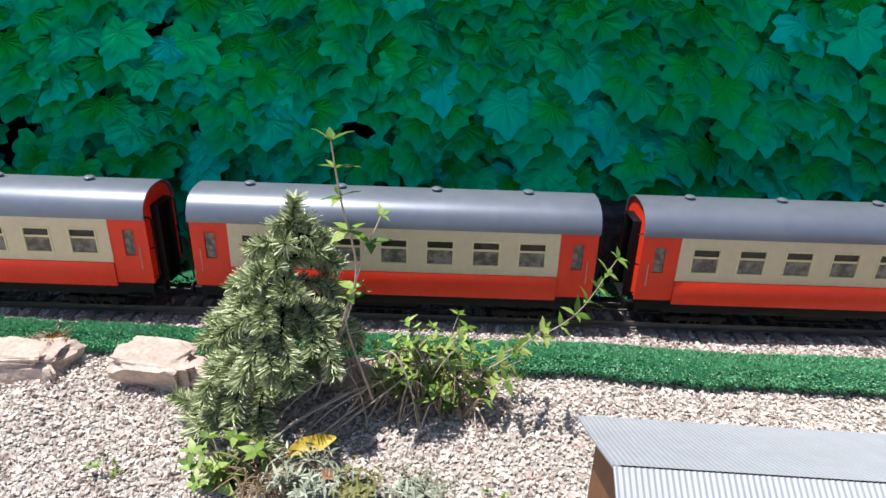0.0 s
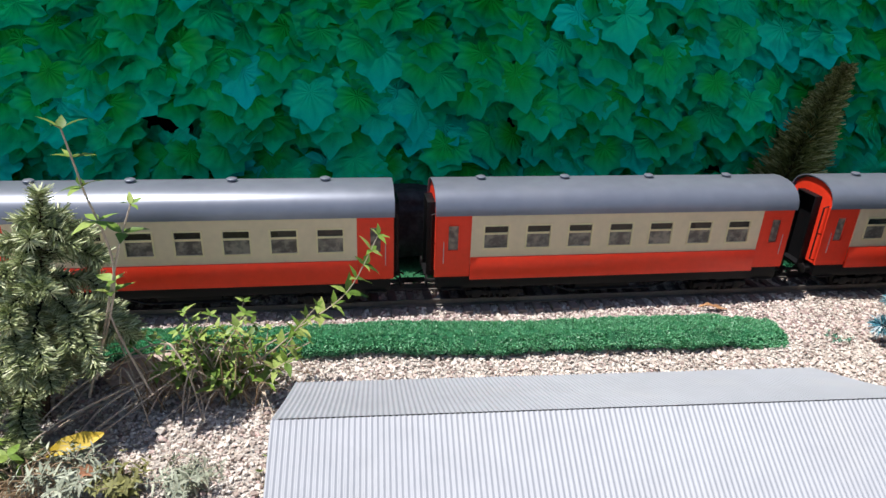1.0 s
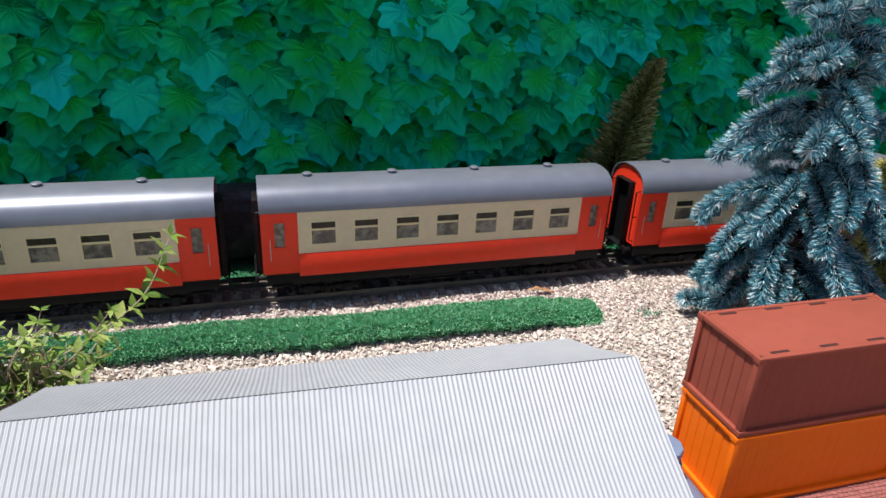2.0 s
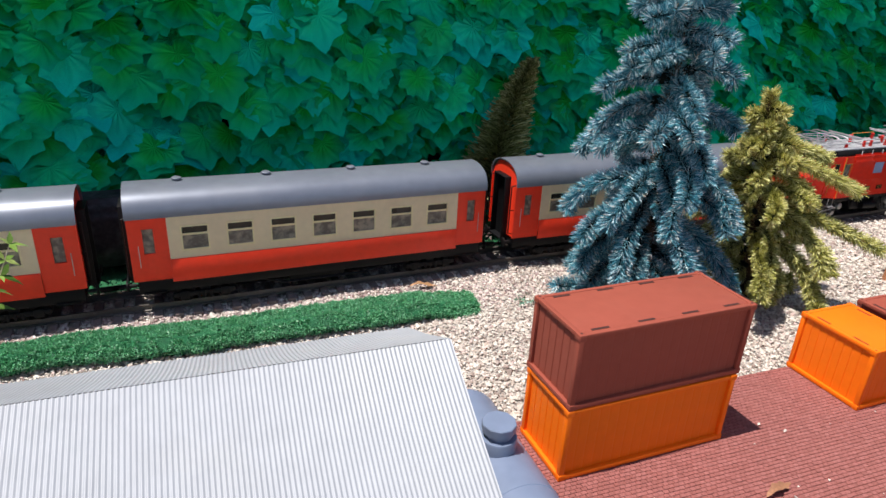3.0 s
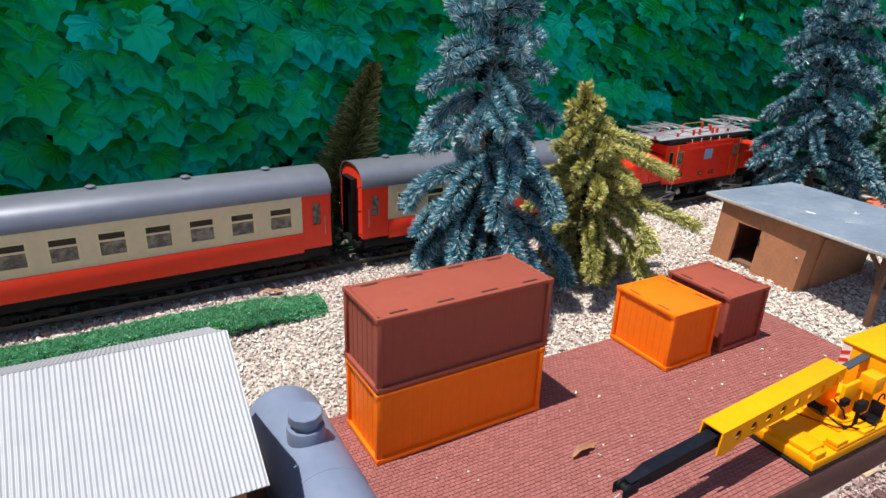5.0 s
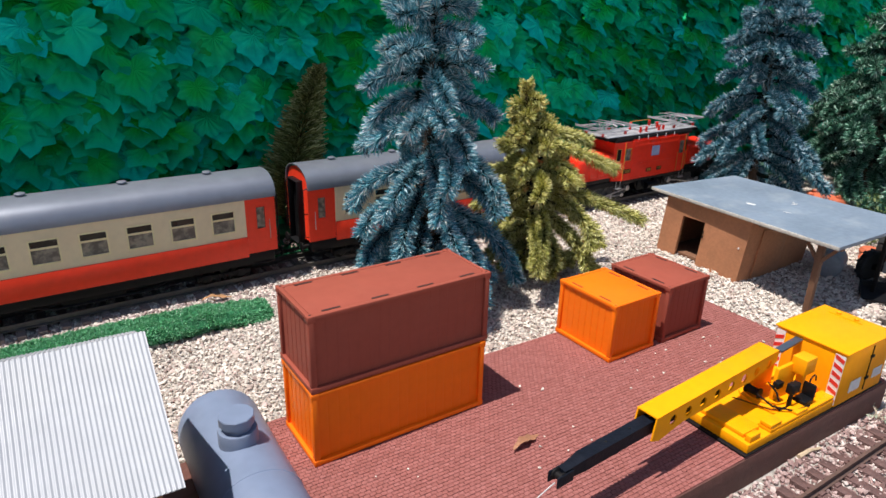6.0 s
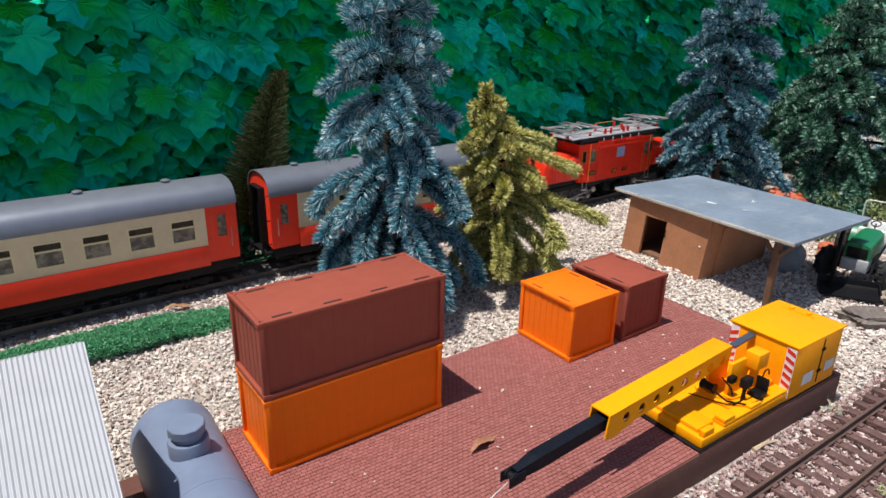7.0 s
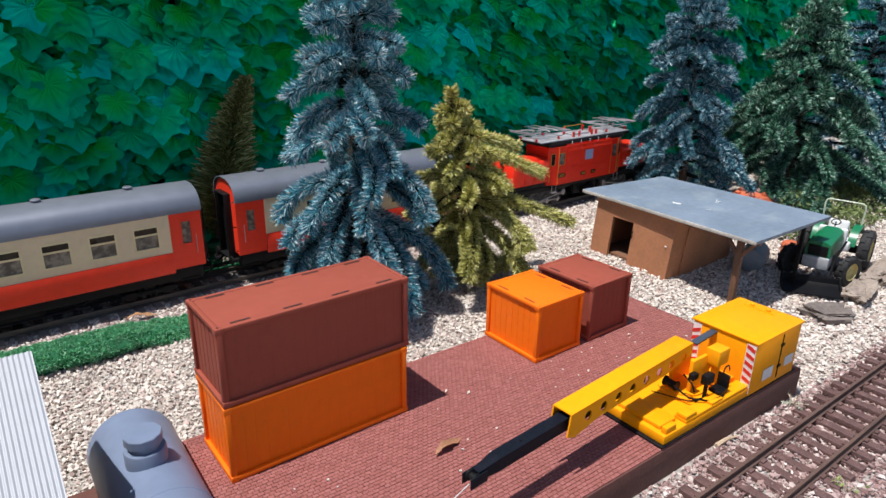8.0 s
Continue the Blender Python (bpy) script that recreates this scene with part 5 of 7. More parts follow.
        plate_text("413", 0.0072, plate, Matrix.Translation((0.01875, s * (CW + 0.001), 0.0645)) @ (pose(0, 0, 0, 90) if s < 0 else pose(0, 0, 0, 90, 0, 180)), GOLD)
        for x in (-0.112, 0.112):
            bm = bmesh.new()
            box(bm, x - 0.008, x + 0.008, s * 0.041 - 0.004, s * 0.041 + 0.004, 0.030, 0.0318, 0.0004)
            for k in (-0.007, 0.007):
                tube(bm, [(x + k, s * 0.041, 0.0315), (x + k, s * 0.041, 0.048)], 0.0006, 5)
            part("cab_step", bm, SILVER, c)
    # angled corner windows and end windows
    for e in (-1, 1):
        for s in (-1, 1):
            t = Matrix.Translation((e * 0.1185, s * 0.0388, 0.1065)) @ pose(0, 0, 0, 0, 0, e * s * -19.0)
            bm = bmesh.new()
            box(bm, -0.0052, 0.0052, -0.0004, 0.0004, -0.0135, 0.0135, m=Matrix.Translation((0, s * 0.0004, 0)))
            w = part("corner_window", bm, GOLD, c, at=t)
            bm = bmesh.new()
            box(bm, -0.0042, 0.0042, -0.0004, 0.0004, -0.0125, 0.0125, m=Matrix.Translation((0, s * 0.0008, 0)))
            part("pane", bm, BLACK, w)
    # roof deck with curved edges
    bm = bmesh.new()
    box(bm, -0.134, 0.134, -0.0405, 0.0405, Z1 + 0.0002, 0.139, 0.0012)
    prism(bm, [(-0.0425, 0.139), (0.0425, 0.139), (0.0418, 0.1425), (0.038, 0.1458), (-0.038, 0.1458), (-0.0418, 0.1425)], -0.131, 0.131)
    prism(bm, [(-0.037, 0.1405), (0.037, 0.1405), (0.037, 0.1455), (-0.037, 0.1455)], -0.157, 0.157)
    part("roof", bm, DARK_IRON, c, "dark grey roof edge")
    bm = bmesh.new()
    box(bm, -0.155, 0.155, -0.036, 0.036, 0.1458, 0.1482, 0.0008)
    box(bm, -0.03, 0.03, -0.014, 0.014, 0.1482, 0.1535, 0.0015)
    deck = part("roof_walkway", bm, ROOF_LIGHT, c, "pale grey roof boards")
    bm = bmesh.new()
    box(bm, -0.0008, 0.0008, -0.036, 0.036, 0.1482, 0.1489)
    slat = finish(bm, "slat", ROOF_LIGHT)
    for i in range(25):
        part("slat", slat, ROOF_LIGHT, deck, at=pose(-0.15 + 0.0125 * i, 0, 0))
    for x in (-0.062, -0.031, 0.0, 0.031, 0.062):
        for y in (-0.0425, 0.0425):
            part("gutter_bracket", box(bmesh.new(), x - 0.0006, x + 0.0006, y - 0.0007, y + 0.0007, 0.1365, 0.1445), LIGHT_GREY, c)

    def insulator(x, y, z, h, r, parent):
        b = bmesh.new()
        prof = []
        k = 4
        for i in range(k):
            prof += [(r * 0.55, h * i / k), (r, h * (i + 0.3) / k), (r, h * (i + 0.6) / k), (r * 0.55, h * (i + 0.9) / k)]
        lathe(b, prof, (x, y, z), seg=12)
        return part("insulator", b, INSULATOR, parent, "red ribbed insulator")

    for x, y, h in ((-0.040, -0.026, 0.0125), (-0.020, -0.026, 0.0125), (-0.030, 0.012, 0.017), (0.025, -0.026, 0.0125), (0.040, -0.026, 0.011), (0.036, 0.012, 0.017), (0.042, -0.006, 0.0155)):
        insulator(x, y, 0.1482, h, 0.0036, deck)
    bm = bmesh.new()
    tube(bm, [(-0.030, 0.012, 0.1662), (0.036, 0.012, 0.1667)], 0.0008, 6)
    part("busbar", bm, GOLD, deck, "yellow roof bar")
    bm = bmesh.new()
    tube(bm, [(-0.075, -0.02, 0.155), (-0.04, -0.026, 0.1607), (0.025, -0.026, 0.1607), (0.08, -0.02, 0.155)], 0.0004, 5)
    part("wire", bm, BLACK, deck)
    # pantographs, folded
    for px, e in ((-0.125, -1), (0.118, 1)):
        pg = part("pantograph", bmesh.new(), SILVER, c, "folded silver pantograph")
        fr = bmesh.new()
        for y in (-0.024, 0.024):
            tube(fr, [(px - 0.045, y, 0.1555), (px + 0.045, y, 0.1555)], 0.0011, 6)
        for x in (-0.042, 0.0, 0.042):
            tube(fr, [(px + x, -0.026, 0.1555), (px + x, 0.026, 0.1555)], 0.0011, 6)
        for k in (-1, 1):
            for y in (-0.008, 0.008):
                tube(fr, [(px + k * 0.010, y, 0.1555), (px + k * 0.011, y, 0.165)], 0.0016, 6)
        part("base_frame", fr, SILVER, pg)
        bars = []
        for y0, y1 in ((-0.013, -0.034), (0.013, 0.034)):
            for k in (-1, 1):
                bars.append(([(px + k * 0.006, y0, 0.1585), (px - k * 0.062, y1, 0.1665)], 0.0009))
                bars.append(([(px - k * 0.062, y1, 0.1665), (px + k * 0.012, y0 * 0.6, 0.171)], 0.0008))
        for k in (-1, 1):
            bars.append(([(px + k * 0.062, -0.034, 0.1665), (px + k * 0.062, 0.034, 0.1665)], 0.0009))
            bars.append(([(px + k * 0.062, -0.034, 0.1665), (px + k * 0.01, 0.012, 0.1705)], 0.0006))
            bars.append(([(px + k * 0.062, 0.034, 0.1665), (px + k * 0.01, -0.012, 0.1705)], 0.0006))
            bars.append(([(px + k * 0.058, -0.038, 0.1685), (px + k * 0.058, 0.038, 0.1685)], 0.0013))
        for pts, rad in bars:
            part("arm", tube(bmesh.new(), pts, rad, 6), SILVER, pg)
        hd = bmesh.new()
        for k in (-1, 1):
            tube(hd, [(px + k * 0.012, -0.040, 0.171), (px + k * 0.012, -0.03, 0.1735), (px + k * 0.012, 0.03, 0.1735), (px + k * 0.012, 0.040, 0.171)], 0.0012, 6)
        tube(hd, [(px - 0.012, 0.0, 0.173), (px + 0.012, 0.0, 0.173)], 0.001, 6)
        part("contact_shoe", hd, SILVER, pg)
        for x in (-0.036, 0.036):
            for y in (-0.024, 0.024):
                insulator(px + x, y, 0.1482, 0.0068, 0.0034, pg)
    # long hoods
    for e in (-1, 1):
        bm = bmesh.new()
        xa, xb = 0.1306, 0.2375
        sec = [(-0.0375, 0.058), (0.0375, 0.058), (0.0385, 0.1), (0.0375, 0.1035), (0.0345, 0.1065), (0.015, 0.1105), (-0.015, 0.1105), (-0.0345, 0.1065), (-0.0375, 0.1035), (-0.0385, 0.1)]
        rings = []
        for x, ky, dz in ((xa, 1, 0.0015), (xa + 0.05, 1, 0.0005), (xb - 0.012, 0.985, -0.001), (xb - 0.002, 0.95, -0.003), (xb, 0.92, -0.0065)):
            rings.append([bm.verts.new((e * x, y * ky, z + (dz if z > 0.09 else 0))) for y, z in sec])
        for u, v in zip(rings, rings[1:]):
            for j in range(len(sec)):
                bm.faces.new((u[j], u[(j + 1) % len(sec)], v[(j + 1) % len(sec)], v[j]))
        bm.faces.new(rings[0])
        bm.faces.new(rings[-1][::-1])
        hood = part("hood", bm, LOCO_RED, c)
        for s in (-1, 1):
            bm = bmesh.new()
            lathe(bm, [(0.0085, 0), (0.0085, 0.0012), (0.0065, 0.0022), (0.0062, 0.001), (0.003, 0.0012), (0.0028, 0.003), (0.001, 0.0034)], (e * 0.1665, s * 0.0376, 0.0735), (0, s, 0), 20)
            for k in range(6):
                a = math.pi * k / 3
                tube(bm, [(e * 0.1665, s * 0.0388, 0.0735), (e * 0.1665 + 0.0065 * math.cos(a), s * 0.0388, 0.0735 + 0.0065 * math.sin(a))], 0.0009, 5)
            part("fan_grille", bm, LOCO_RED, hood, "round red fan grille")
            for x, z, w, h in ((0.197, 0.088, 0.011, 0.0006), (0.152, 0.0905, 0.006, 0.0006), (0.205, 0.07, 0.0005, 0.011), (0.178, 0.075, 0.0005, 0.014), (0.140, 0.075, 0.0005, 0.014), (0.175, 0.0605, 0.05, 0.0006)):
                part("panel_edge", box(bmesh.new(), e * x - w, e * x + w, s * 0.0383 - 0.0006, s * 0.0383 + 0.0006, z - h, z + h), LOCO_RED, hood)
        bm = bmesh.new()
        for s in (-1, 1):
            tube(bm, [(e * 0.134, s * 0.0392, 0.0995), (e * 0.224, s * 0.0388, 0.0985)], 0.0006, 6)
            for k in range(4):
                box(bm, e * (0.14 + 0.022 * k) - 0.0003, e * (0.14 + 0.022 * k) + 0.0003, s * 0.018 - 0.009, s * 0.018 + 0.009, 0.1085, 0.1112, m=Matrix.Translation((0, 0, -0.0006)))
        part("hood_rail", bm, LOCO_RED, hood)
        # end beam, buffers, lamps, coupler
        bm = bmesh.new()
        box(bm, e * 0.2395 - 0.003, e * 0.2395 + 0.003, -0.04, 0.04, 0.028, 0.058, 0.001)
        box(bm, e * 0.187 - 0.05, e * 0.187 + 0.05, -0.037, 0.037, 0.05, 0.0578, 0.001)
        box(bm, e * 0.2445 - 0.0015, e * 0.2445 + 0.0015, -0.038, 0.038, 0.006, 0.022, 0.001)
        box(bm, e * 0.255 - 0.012, e * 0.255 + 0.012, -0.004, 0.004, 0.014, 0.02, 0.001)
        for y in (-0.03, 0.03):
            tube(bm, [(e * 0.2395, y, 0.05), (e * 0.2435, y, 0.012)], 0.0016, 6)
        part("end_beam", bm, BLACK, c)
        for y in (-0.027, 0.027):
            bm = bmesh.new()
            lathe(bm, [(0.003, 0), (0.003, 0.011), (0.0075, 0.0115), (0.008, 0.0145), (0.003, 0.0152)], (e * 0.2415, y, 0.045), (e, 0, 0), 16)
            part("buffer", bm, DARK_IRON, c)
            bm = bmesh.new()
            lathe(bm, [(0.0025, -0.003), (0.0055, 0.0), (0.0062, 0.008), (0.0062, 0.0098), (0.0048, 0.0098), (0.0035, 0.0075)], (e * 0.237, y, 0.0655), (e, 0, 0), 16)
            part("lamp", bm, SILVER, c, "chrome head lamp")
        bm = bmesh.new()
        lathe(bm, [(0.0025, -0.003), (0.005, 0.0), (0.0055, 0.006), (0.0055, 0.0075), (0.003, 0.006)], (e * 0.234, 0.0, 0.108), (e, 0, 0), 16)
        part("lamp", bm, DARK_IRON, c)
        # running gear
        bm = bmesh.new()
        for y in (-0.0285, 0.0285):
            box(bm, e * 0.138 - 0.095, e * 0.138 + 0.095, y * 0.58 - 0.0014, y * 0.58 + 0.0014, 0.012, 0.036, 0.0008)
            box(bm, e * 0.138 - 0.085, e * 0.138 + 0.09, y * 1.12 - 0.0016, y * 1.12 + 0.0016, 0.0345, 0.0465, 0.0008)
            for k in range(5):
                box(bm, e * 0.138 - 0.07 + k * 0.035 - 0.004, e * 0.138 - 0.07 + k * 0.035 + 0.004, y * 0.62 - 0.002, y * 0.62 + 0.002, 0.021, 0.035, 0.0006)
        box(bm, e * 0.138 - 0.09, e * 0.138 + 0.09, -0.017, 0.017, 0.02, 0.047)
        truck = part("bogie_frame", bm, BLACK, c)
        xs_ = [e * x for x in (0.088, 0.124, 0.160)]
        for x in xs_:
            for y in (-0.0215, 0.0215):
                wheel_at("driving_wheel", truck, x, 0.0185, 0.0185, y, WHEEL_GREY)
        for y in (-0.0215, 0.0215):
            wheel_at("leading_wheel", truck, e * 0.211, 0.012, 0.012, y)
        for s in (-1, 1):
            bm = bmesh.new()
            yy = s * 0.0325
            tube(bm, [(xs_[0], yy, 0.0115), (xs_[1], yy, 0.0115), (xs_[2], yy, 0.0115)], 0.0017, 6)
            tube(bm, [(xs_[2], yy + s * 0.003, 0.0130), (e * 0.074, yy + s * 0.003, 0.0265)], 0.0015, 6)
            for x in xs_:
                lathe(bm, [(0.0048, -0.002), (0.0052, 0.0), (0.0052, 0.0024), (0.003, 0.003)], (x, yy, 0.0115), (0, s, 0), 14)
            lathe(bm, [(0.0064, -0.002), (0.0068, 0.0), (0.0068, 0.003), (0.004, 0.004)], (e * 0.074, yy + s * 0.002, 0.0265), (0, s, 0), 16)
            box(bm, e * 0.192 - 0.006, e * 0.192 + 0.006, yy - 0.002, yy + 0.002, 0.010, 0.018, 0.001)
            tube(bm, [(xs_[2], yy, 0.0115), (e * 0.192, yy, 0.014)], 0.0012, 6)
            part("side_rod", bm, ROD_STEEL, truck, "silver coupling rods and cranks")
    bm = bmesh.new()
    box(bm, -0.118, 0.118, -0.04, 0.04, 0.0405, 0.0478, 0.001)
    box(bm, -0.035, 0.012, -0.034, 0.034, 0.014, 0.0405, 0.003)
    box(bm, 0.02, 0.045, -0.036, -0.022, 0.012, 0.0405, 0.002)
    for k in range(5):
        tube(bm, [(-0.05 + 0.025 * k, -0.036, 0.04), (-0.042 + 0.025 * k, -0.036, 0.022)], 0.0015, 6)
    tube(bm, [(-0.012, -0.038, 0.024), (0.028, -0.038, 0.024)], 0.008, 14)
    part("underframe", bm, BLACK, c)
    return c


locomotive(on_track(0.1645))


# ---- trees ----
def conifer(name, m, height, radius, mat, label, seed, tiers, per_tier, droop, needle, nwidth, per_metre, bare_to=0.06, forks=1, thick=1.0, lean=(0, 0), reach=((0, 1), (1, 0.05)), rise=(0.15, 0.5), spread=(0.6, 1.2), bare_side=None, flat=0.0, curve=1.5, strays=()):
    """A garland tree: a straight trunk and separate thick boughs that arch out and hang, each a brush of short blades.
    reach: how far the boughs go out, as a share of the radius, by the height at which they leave the trunk.
    strays: single long boughs, each as its height on the trunk and its tip."""
    r = np.random.default_rng(seed)
    t = thing(name, m, label, "tree")
    bm = bmesh.new()
    tube(bm, [(0, 0, -0.006), (lean[0] * 0.4, lean[1] * 0.4, height * 0.4), (lean[0], lean[1], height * 0.97)], 0.0085 * thick, 8, 0.3)
    part("trunk", bm, BARK, t)
    paths, wood = [], bmesh.new()
    for i in range(tiers * per_tier):
        tier = i // per_tier
        u = (tier + 0.4) / tiers + r.uniform(-0.45, 0.45) / tiers
        h = height * (bare_to + (0.94 - bare_to) * u)
        k = min(max(1 - (h / height - bare_to) / (1 - bare_to), 0.02), 1)
        L = radius * float(np.interp(h / height, [a for a, _ in reach], [b for _, b in reach])) * r.uniform(0.74, 1.12)
        az = 2 * math.pi * (i % per_tier) / per_tier + tier * 0.62 + r.uniform(-0.55, 0.55)
        if bare_side and h < bare_side[1] * height and math.cos(az - bare_side[0]) > 0.5:
            continue
        d = np.array((math.cos(az), math.sin(az), 0))
        up = r.uniform(*rise) + 0.55 * (1 - k)
        n = 9
        s = np.linspace(0, 1, n)
        z = h + L * (up * s - (0.5 * up + droop * r.uniform(0.5, 1.4) * (0.12 + 0.88 * k)) * s ** curve)
        z = np.maximum(z, 0.012 + 0.010 * s + 0.012 * r.uniform())
        wob = np.cross(d, (0, 0, 1)) * 0.16 * L
        p = d[None] * (L * np.sin(s * 1.35) / 0.976)[:, None] + wob[None] * (np.sin(s * 2.6 + r.uniform(0, 6)) * s)[:, None]
        p[:, 2] = z
        p[:, 0] += lean[0] * (h / height)
        p[:, 1] += lean[1] * (h / height)
        paths.append(p[1:])
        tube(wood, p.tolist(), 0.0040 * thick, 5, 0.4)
        for q in range(forks if L > radius * 0.4 else 0):
            a = r.uniform(0.35, 0.65)
            j = min(int(a * (n - 1)), n - 2)
            o = p[j] + (p[j + 1] - p[j]) * (a * (n - 1) - j)
            dd = (p[j + 1] - p[j]) / np.linalg.norm(p[j + 1] - p[j])
            sd = np.cross(dd, (0, 0, 1)) * (1 if (q + i) % 2 else -1)
            w = dd * 0.8 + sd * r.uniform(0.45, 0.8) + np.array((0, 0, r.uniform(-0.1, 0.25)))
            w /= np.linalg.norm(w)
            tl = L * r.uniform(0.3, 0.45)
            ss = np.linspace(0, 1, 5)[:, None]
            tw = o + w * tl * ss + np.array((0, 0, -0.35 * tl)) * ss ** 2
            tw[:, 2] = np.maximum(tw[:, 2], 0.012)
            paths.append(tw)
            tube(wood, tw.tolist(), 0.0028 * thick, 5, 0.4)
    for h, tip in strays:
        a, b = np.array((lean[0] * h / height, lean[1] * h / height, h)), np.array(tip)
        s = np.linspace(0, 1, 9)[:, None]
        p = a + (b - a) * s + np.array((0, 0, 0.004)) * np.sin(math.pi * s)
        paths.append(p[1:])
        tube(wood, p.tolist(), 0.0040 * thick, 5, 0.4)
    paths.append(np.array([(lean[0] * q, lean[1] * q, height * q) for q in (bare_to, 0.5, 0.8, 1.0)]))
    v, f = needles(paths, needle, nwidth, per_metre, r, spread, flat)
    crown = part("crown", soup("crown", v, f, mat), mat, t)
    crown["kind"] = "stuff"
    # thick cores of the boughs, coloured as the shade between them
    ob = part("branchwork", wood, GARLAND_SHADE_CORE, crown)
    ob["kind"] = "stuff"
    return t


BROAD = ((0.0, 0.55), (0.2, 0.8), (0.36, 0.95), (0.5, 0.8), (0.65, 0.62), (0.78, 0.52), (0.87, 0.4), (0.94, 0.24), (1.0, 0.1))
TENT = ((0.0, 1.0), (0.25, 1.05), (0.4, 0.9), (0.55, 0.66), (0.7, 0.44), (0.85, 0.24), (1.0, 0.1))
SQUAT = ((0.0, 0.34), (0.14, 0.42), (0.24, 0.62), (0.34, 0.85), (0.45, 0.85), (0.58, 0.64), (0.7, 0.44), (0.85, 0.24), (1.0, 0.1))
COLUMN = ((0.0, 1.0), (0.25, 1.0), (0.45, 0.72), (0.65, 0.6), (0.85, 0.5), (0.95, 0.25), (1.0, 0.1))
conifer("spruce_tree", pose(0.620, 0.812, 0.01, 0, 0, 20), 0.492, 0.138, BLUE_NEEDLE, "blue-green artificial spruce with drooping tinsel boughs on the gravel", 11, 22, 3, 1.1, 0.0162, 0.0010, 28000, 0.13, 0, 2.2, lean=(0.012, 0.0), rise=(-0.35, 0.5), spread=(0.75, 1.35), reach=BROAD, curve=1.5)
conifer("spruce_tree", pose(0.842, 0.808, 0.01), 0.315, 0.136, OLIVE_NEEDLE, "yellow-green artificial spruce with bent boughs on the gravel", 12, 19, 3, 1.25, 0.0135, 0.0012, 25000, 0.07, 0, 1.5, lean=(-0.056, -0.003), rise=(-0.1, 0.3), spread=(0.7, 1.25), reach=SQUAT, curve=1.4, strays=((0.165, (0.118, -0.104, 0.105)), (0.235, (0.073, -0.074, 0.188)), (0.25, (0.072, -0.013, 0.22))))
conifer("spruce_tree", pose(1.545, 0.885, 0.01, 0, 0, 140), 0.490, 0.155, BACKLIT_BLUE_NEEDLE, "slim artificial blue spruce, coloured as if back-lit, behind the lean-to shed", 13, 22, 3, 0.95, 0.0158, 0.0014, 15000, 0.16, 0, 1.3, lean=(0.01, -0.02), rise=(-0.05, 0.5), spread=(0.7, 1.4), reach=COLUMN)
conifer("spruce_tree", pose(1.88, 0.80, 0.01, 0, 0, 200), 0.495, 0.235, DARK_NEEDLE, "dark green artificial spruce with full drooping boughs", 14, 20, 3, 0.95, 0.0165, 0.0019, 9500, 0.12, 1, 1.3, rise=(-0.05, 0.4), spread=(0.7, 1.4), reach=TENT)
conifer("spruce_tree", pose(2.22, 0.80, 0.01, 0, 0, 260), 0.53, 0.27, BACKLIT_BLUE_NEEDLE, "artificial blue spruce, coloured as if back-lit, behind the green one", 15, 9, 7, 0.9, 0.0150, 0.0026, 4200, 0.12, 1, 1.3, rise=(-0.05, 0.4), spread=(0.7, 1.3), reach=TENT)
conifer("fir_tree", pose(-0.462, 0.765, 0.008, 0, 0, 300), 0.240, 0.088, FIR_NEEDLE, "small grey-green fir with soft drooping twigs on the gravel", 16, 8, 6, 1.25, 0.0125, 0.0015, 10500, 0.24, 2, 0.7, (0.016, 0.040), ((0.0, 1.0), (0.45, 1.0), (0.7, 0.62), (0.88, 0.28), (1.0, 0.1)), (-0.1, 0.25), (0.85, 1.25), (math.radians(62), 0.4), 0.55, 1.4)


def bottle_brush(m):
    """A stiff tapering brush tree on a round foot, leaning."""
    r = np.random.default_rng(21)
    t = thing("brush_tree", m, "leaning olive-brown bottle-brush tree on a round foot", "tree")
    bm = bmesh.new()
    lathe(bm, [(0.03, -0.004), (0.034, 0.004), (0.031, 0.010), (0.012, 0.013), (0.002, 0.013)], (0, 0, 0), seg=24)
    part("foot", bm, TURF_BASE, t, "round green foot")
    top = np.array((0.084, 0.012, 0.288))
    bm = bmesh.new()
    tube(bm, [(0, 0, 0.008), tuple(top * 0.5 + (-0.010, 0, 0)), tuple(top)], 0.003, 6, 0.5)
    part("trunk", bm, BARK, t)
    n = 15000
    u = r.uniform(0, 1, n) ** 0.85
    o = top[None] * (0.07 + 0.92 * u[:, None]) + np.array((-0.010, 0, 0)) * (np.sin(u * 3.1))[:, None]
    rad = 0.064 * np.clip(1.12 - u, 0.06, 1) ** 0.75 * np.clip(u * 9 + 0.45, 0, 1)
    # bristles in whorls, swept upward
    a = r.uniform(0, 2 * np.pi, n)
    whorl = 0.88 + 0.16 * np.sin(u * 120)
    d = np.stack([np.cos(a), np.sin(a), np.full(n, 0.28)], 1)
    d += top / np.linalg.norm(top) * 0.15 + r.normal(size=(n, 3)) * 0.07
    end = o + d * (rad * whorl * r.uniform(0.8, 1.05, n))[:, None]
    side = np.cross(d, r.normal(size=(n, 3)))
    side /= np.linalg.norm(side, axis=1, keepdims=True)
    st = o + (end - o) * 0.3
    v = np.stack([st - side * 0.0004, st + side * 0.0004, end + side * 0.0008, end - side * 0.0008], 1).reshape(-1, 3)
    part("crown", soup("crown", v, np.arange(4 * n).reshape(-1, 4), BRUSH_NEEDLE), BRUSH_NEEDLE, t)
    return t


bottle_brush(pose(0.515, 1.135, 0.04))


r4 = np.random.default_rng(40)
n = 420
pp = np.stack([r4.normal(0.555, 0.075, n), r4.normal(1.105, 0.016, n), np.zeros(n)], 1)
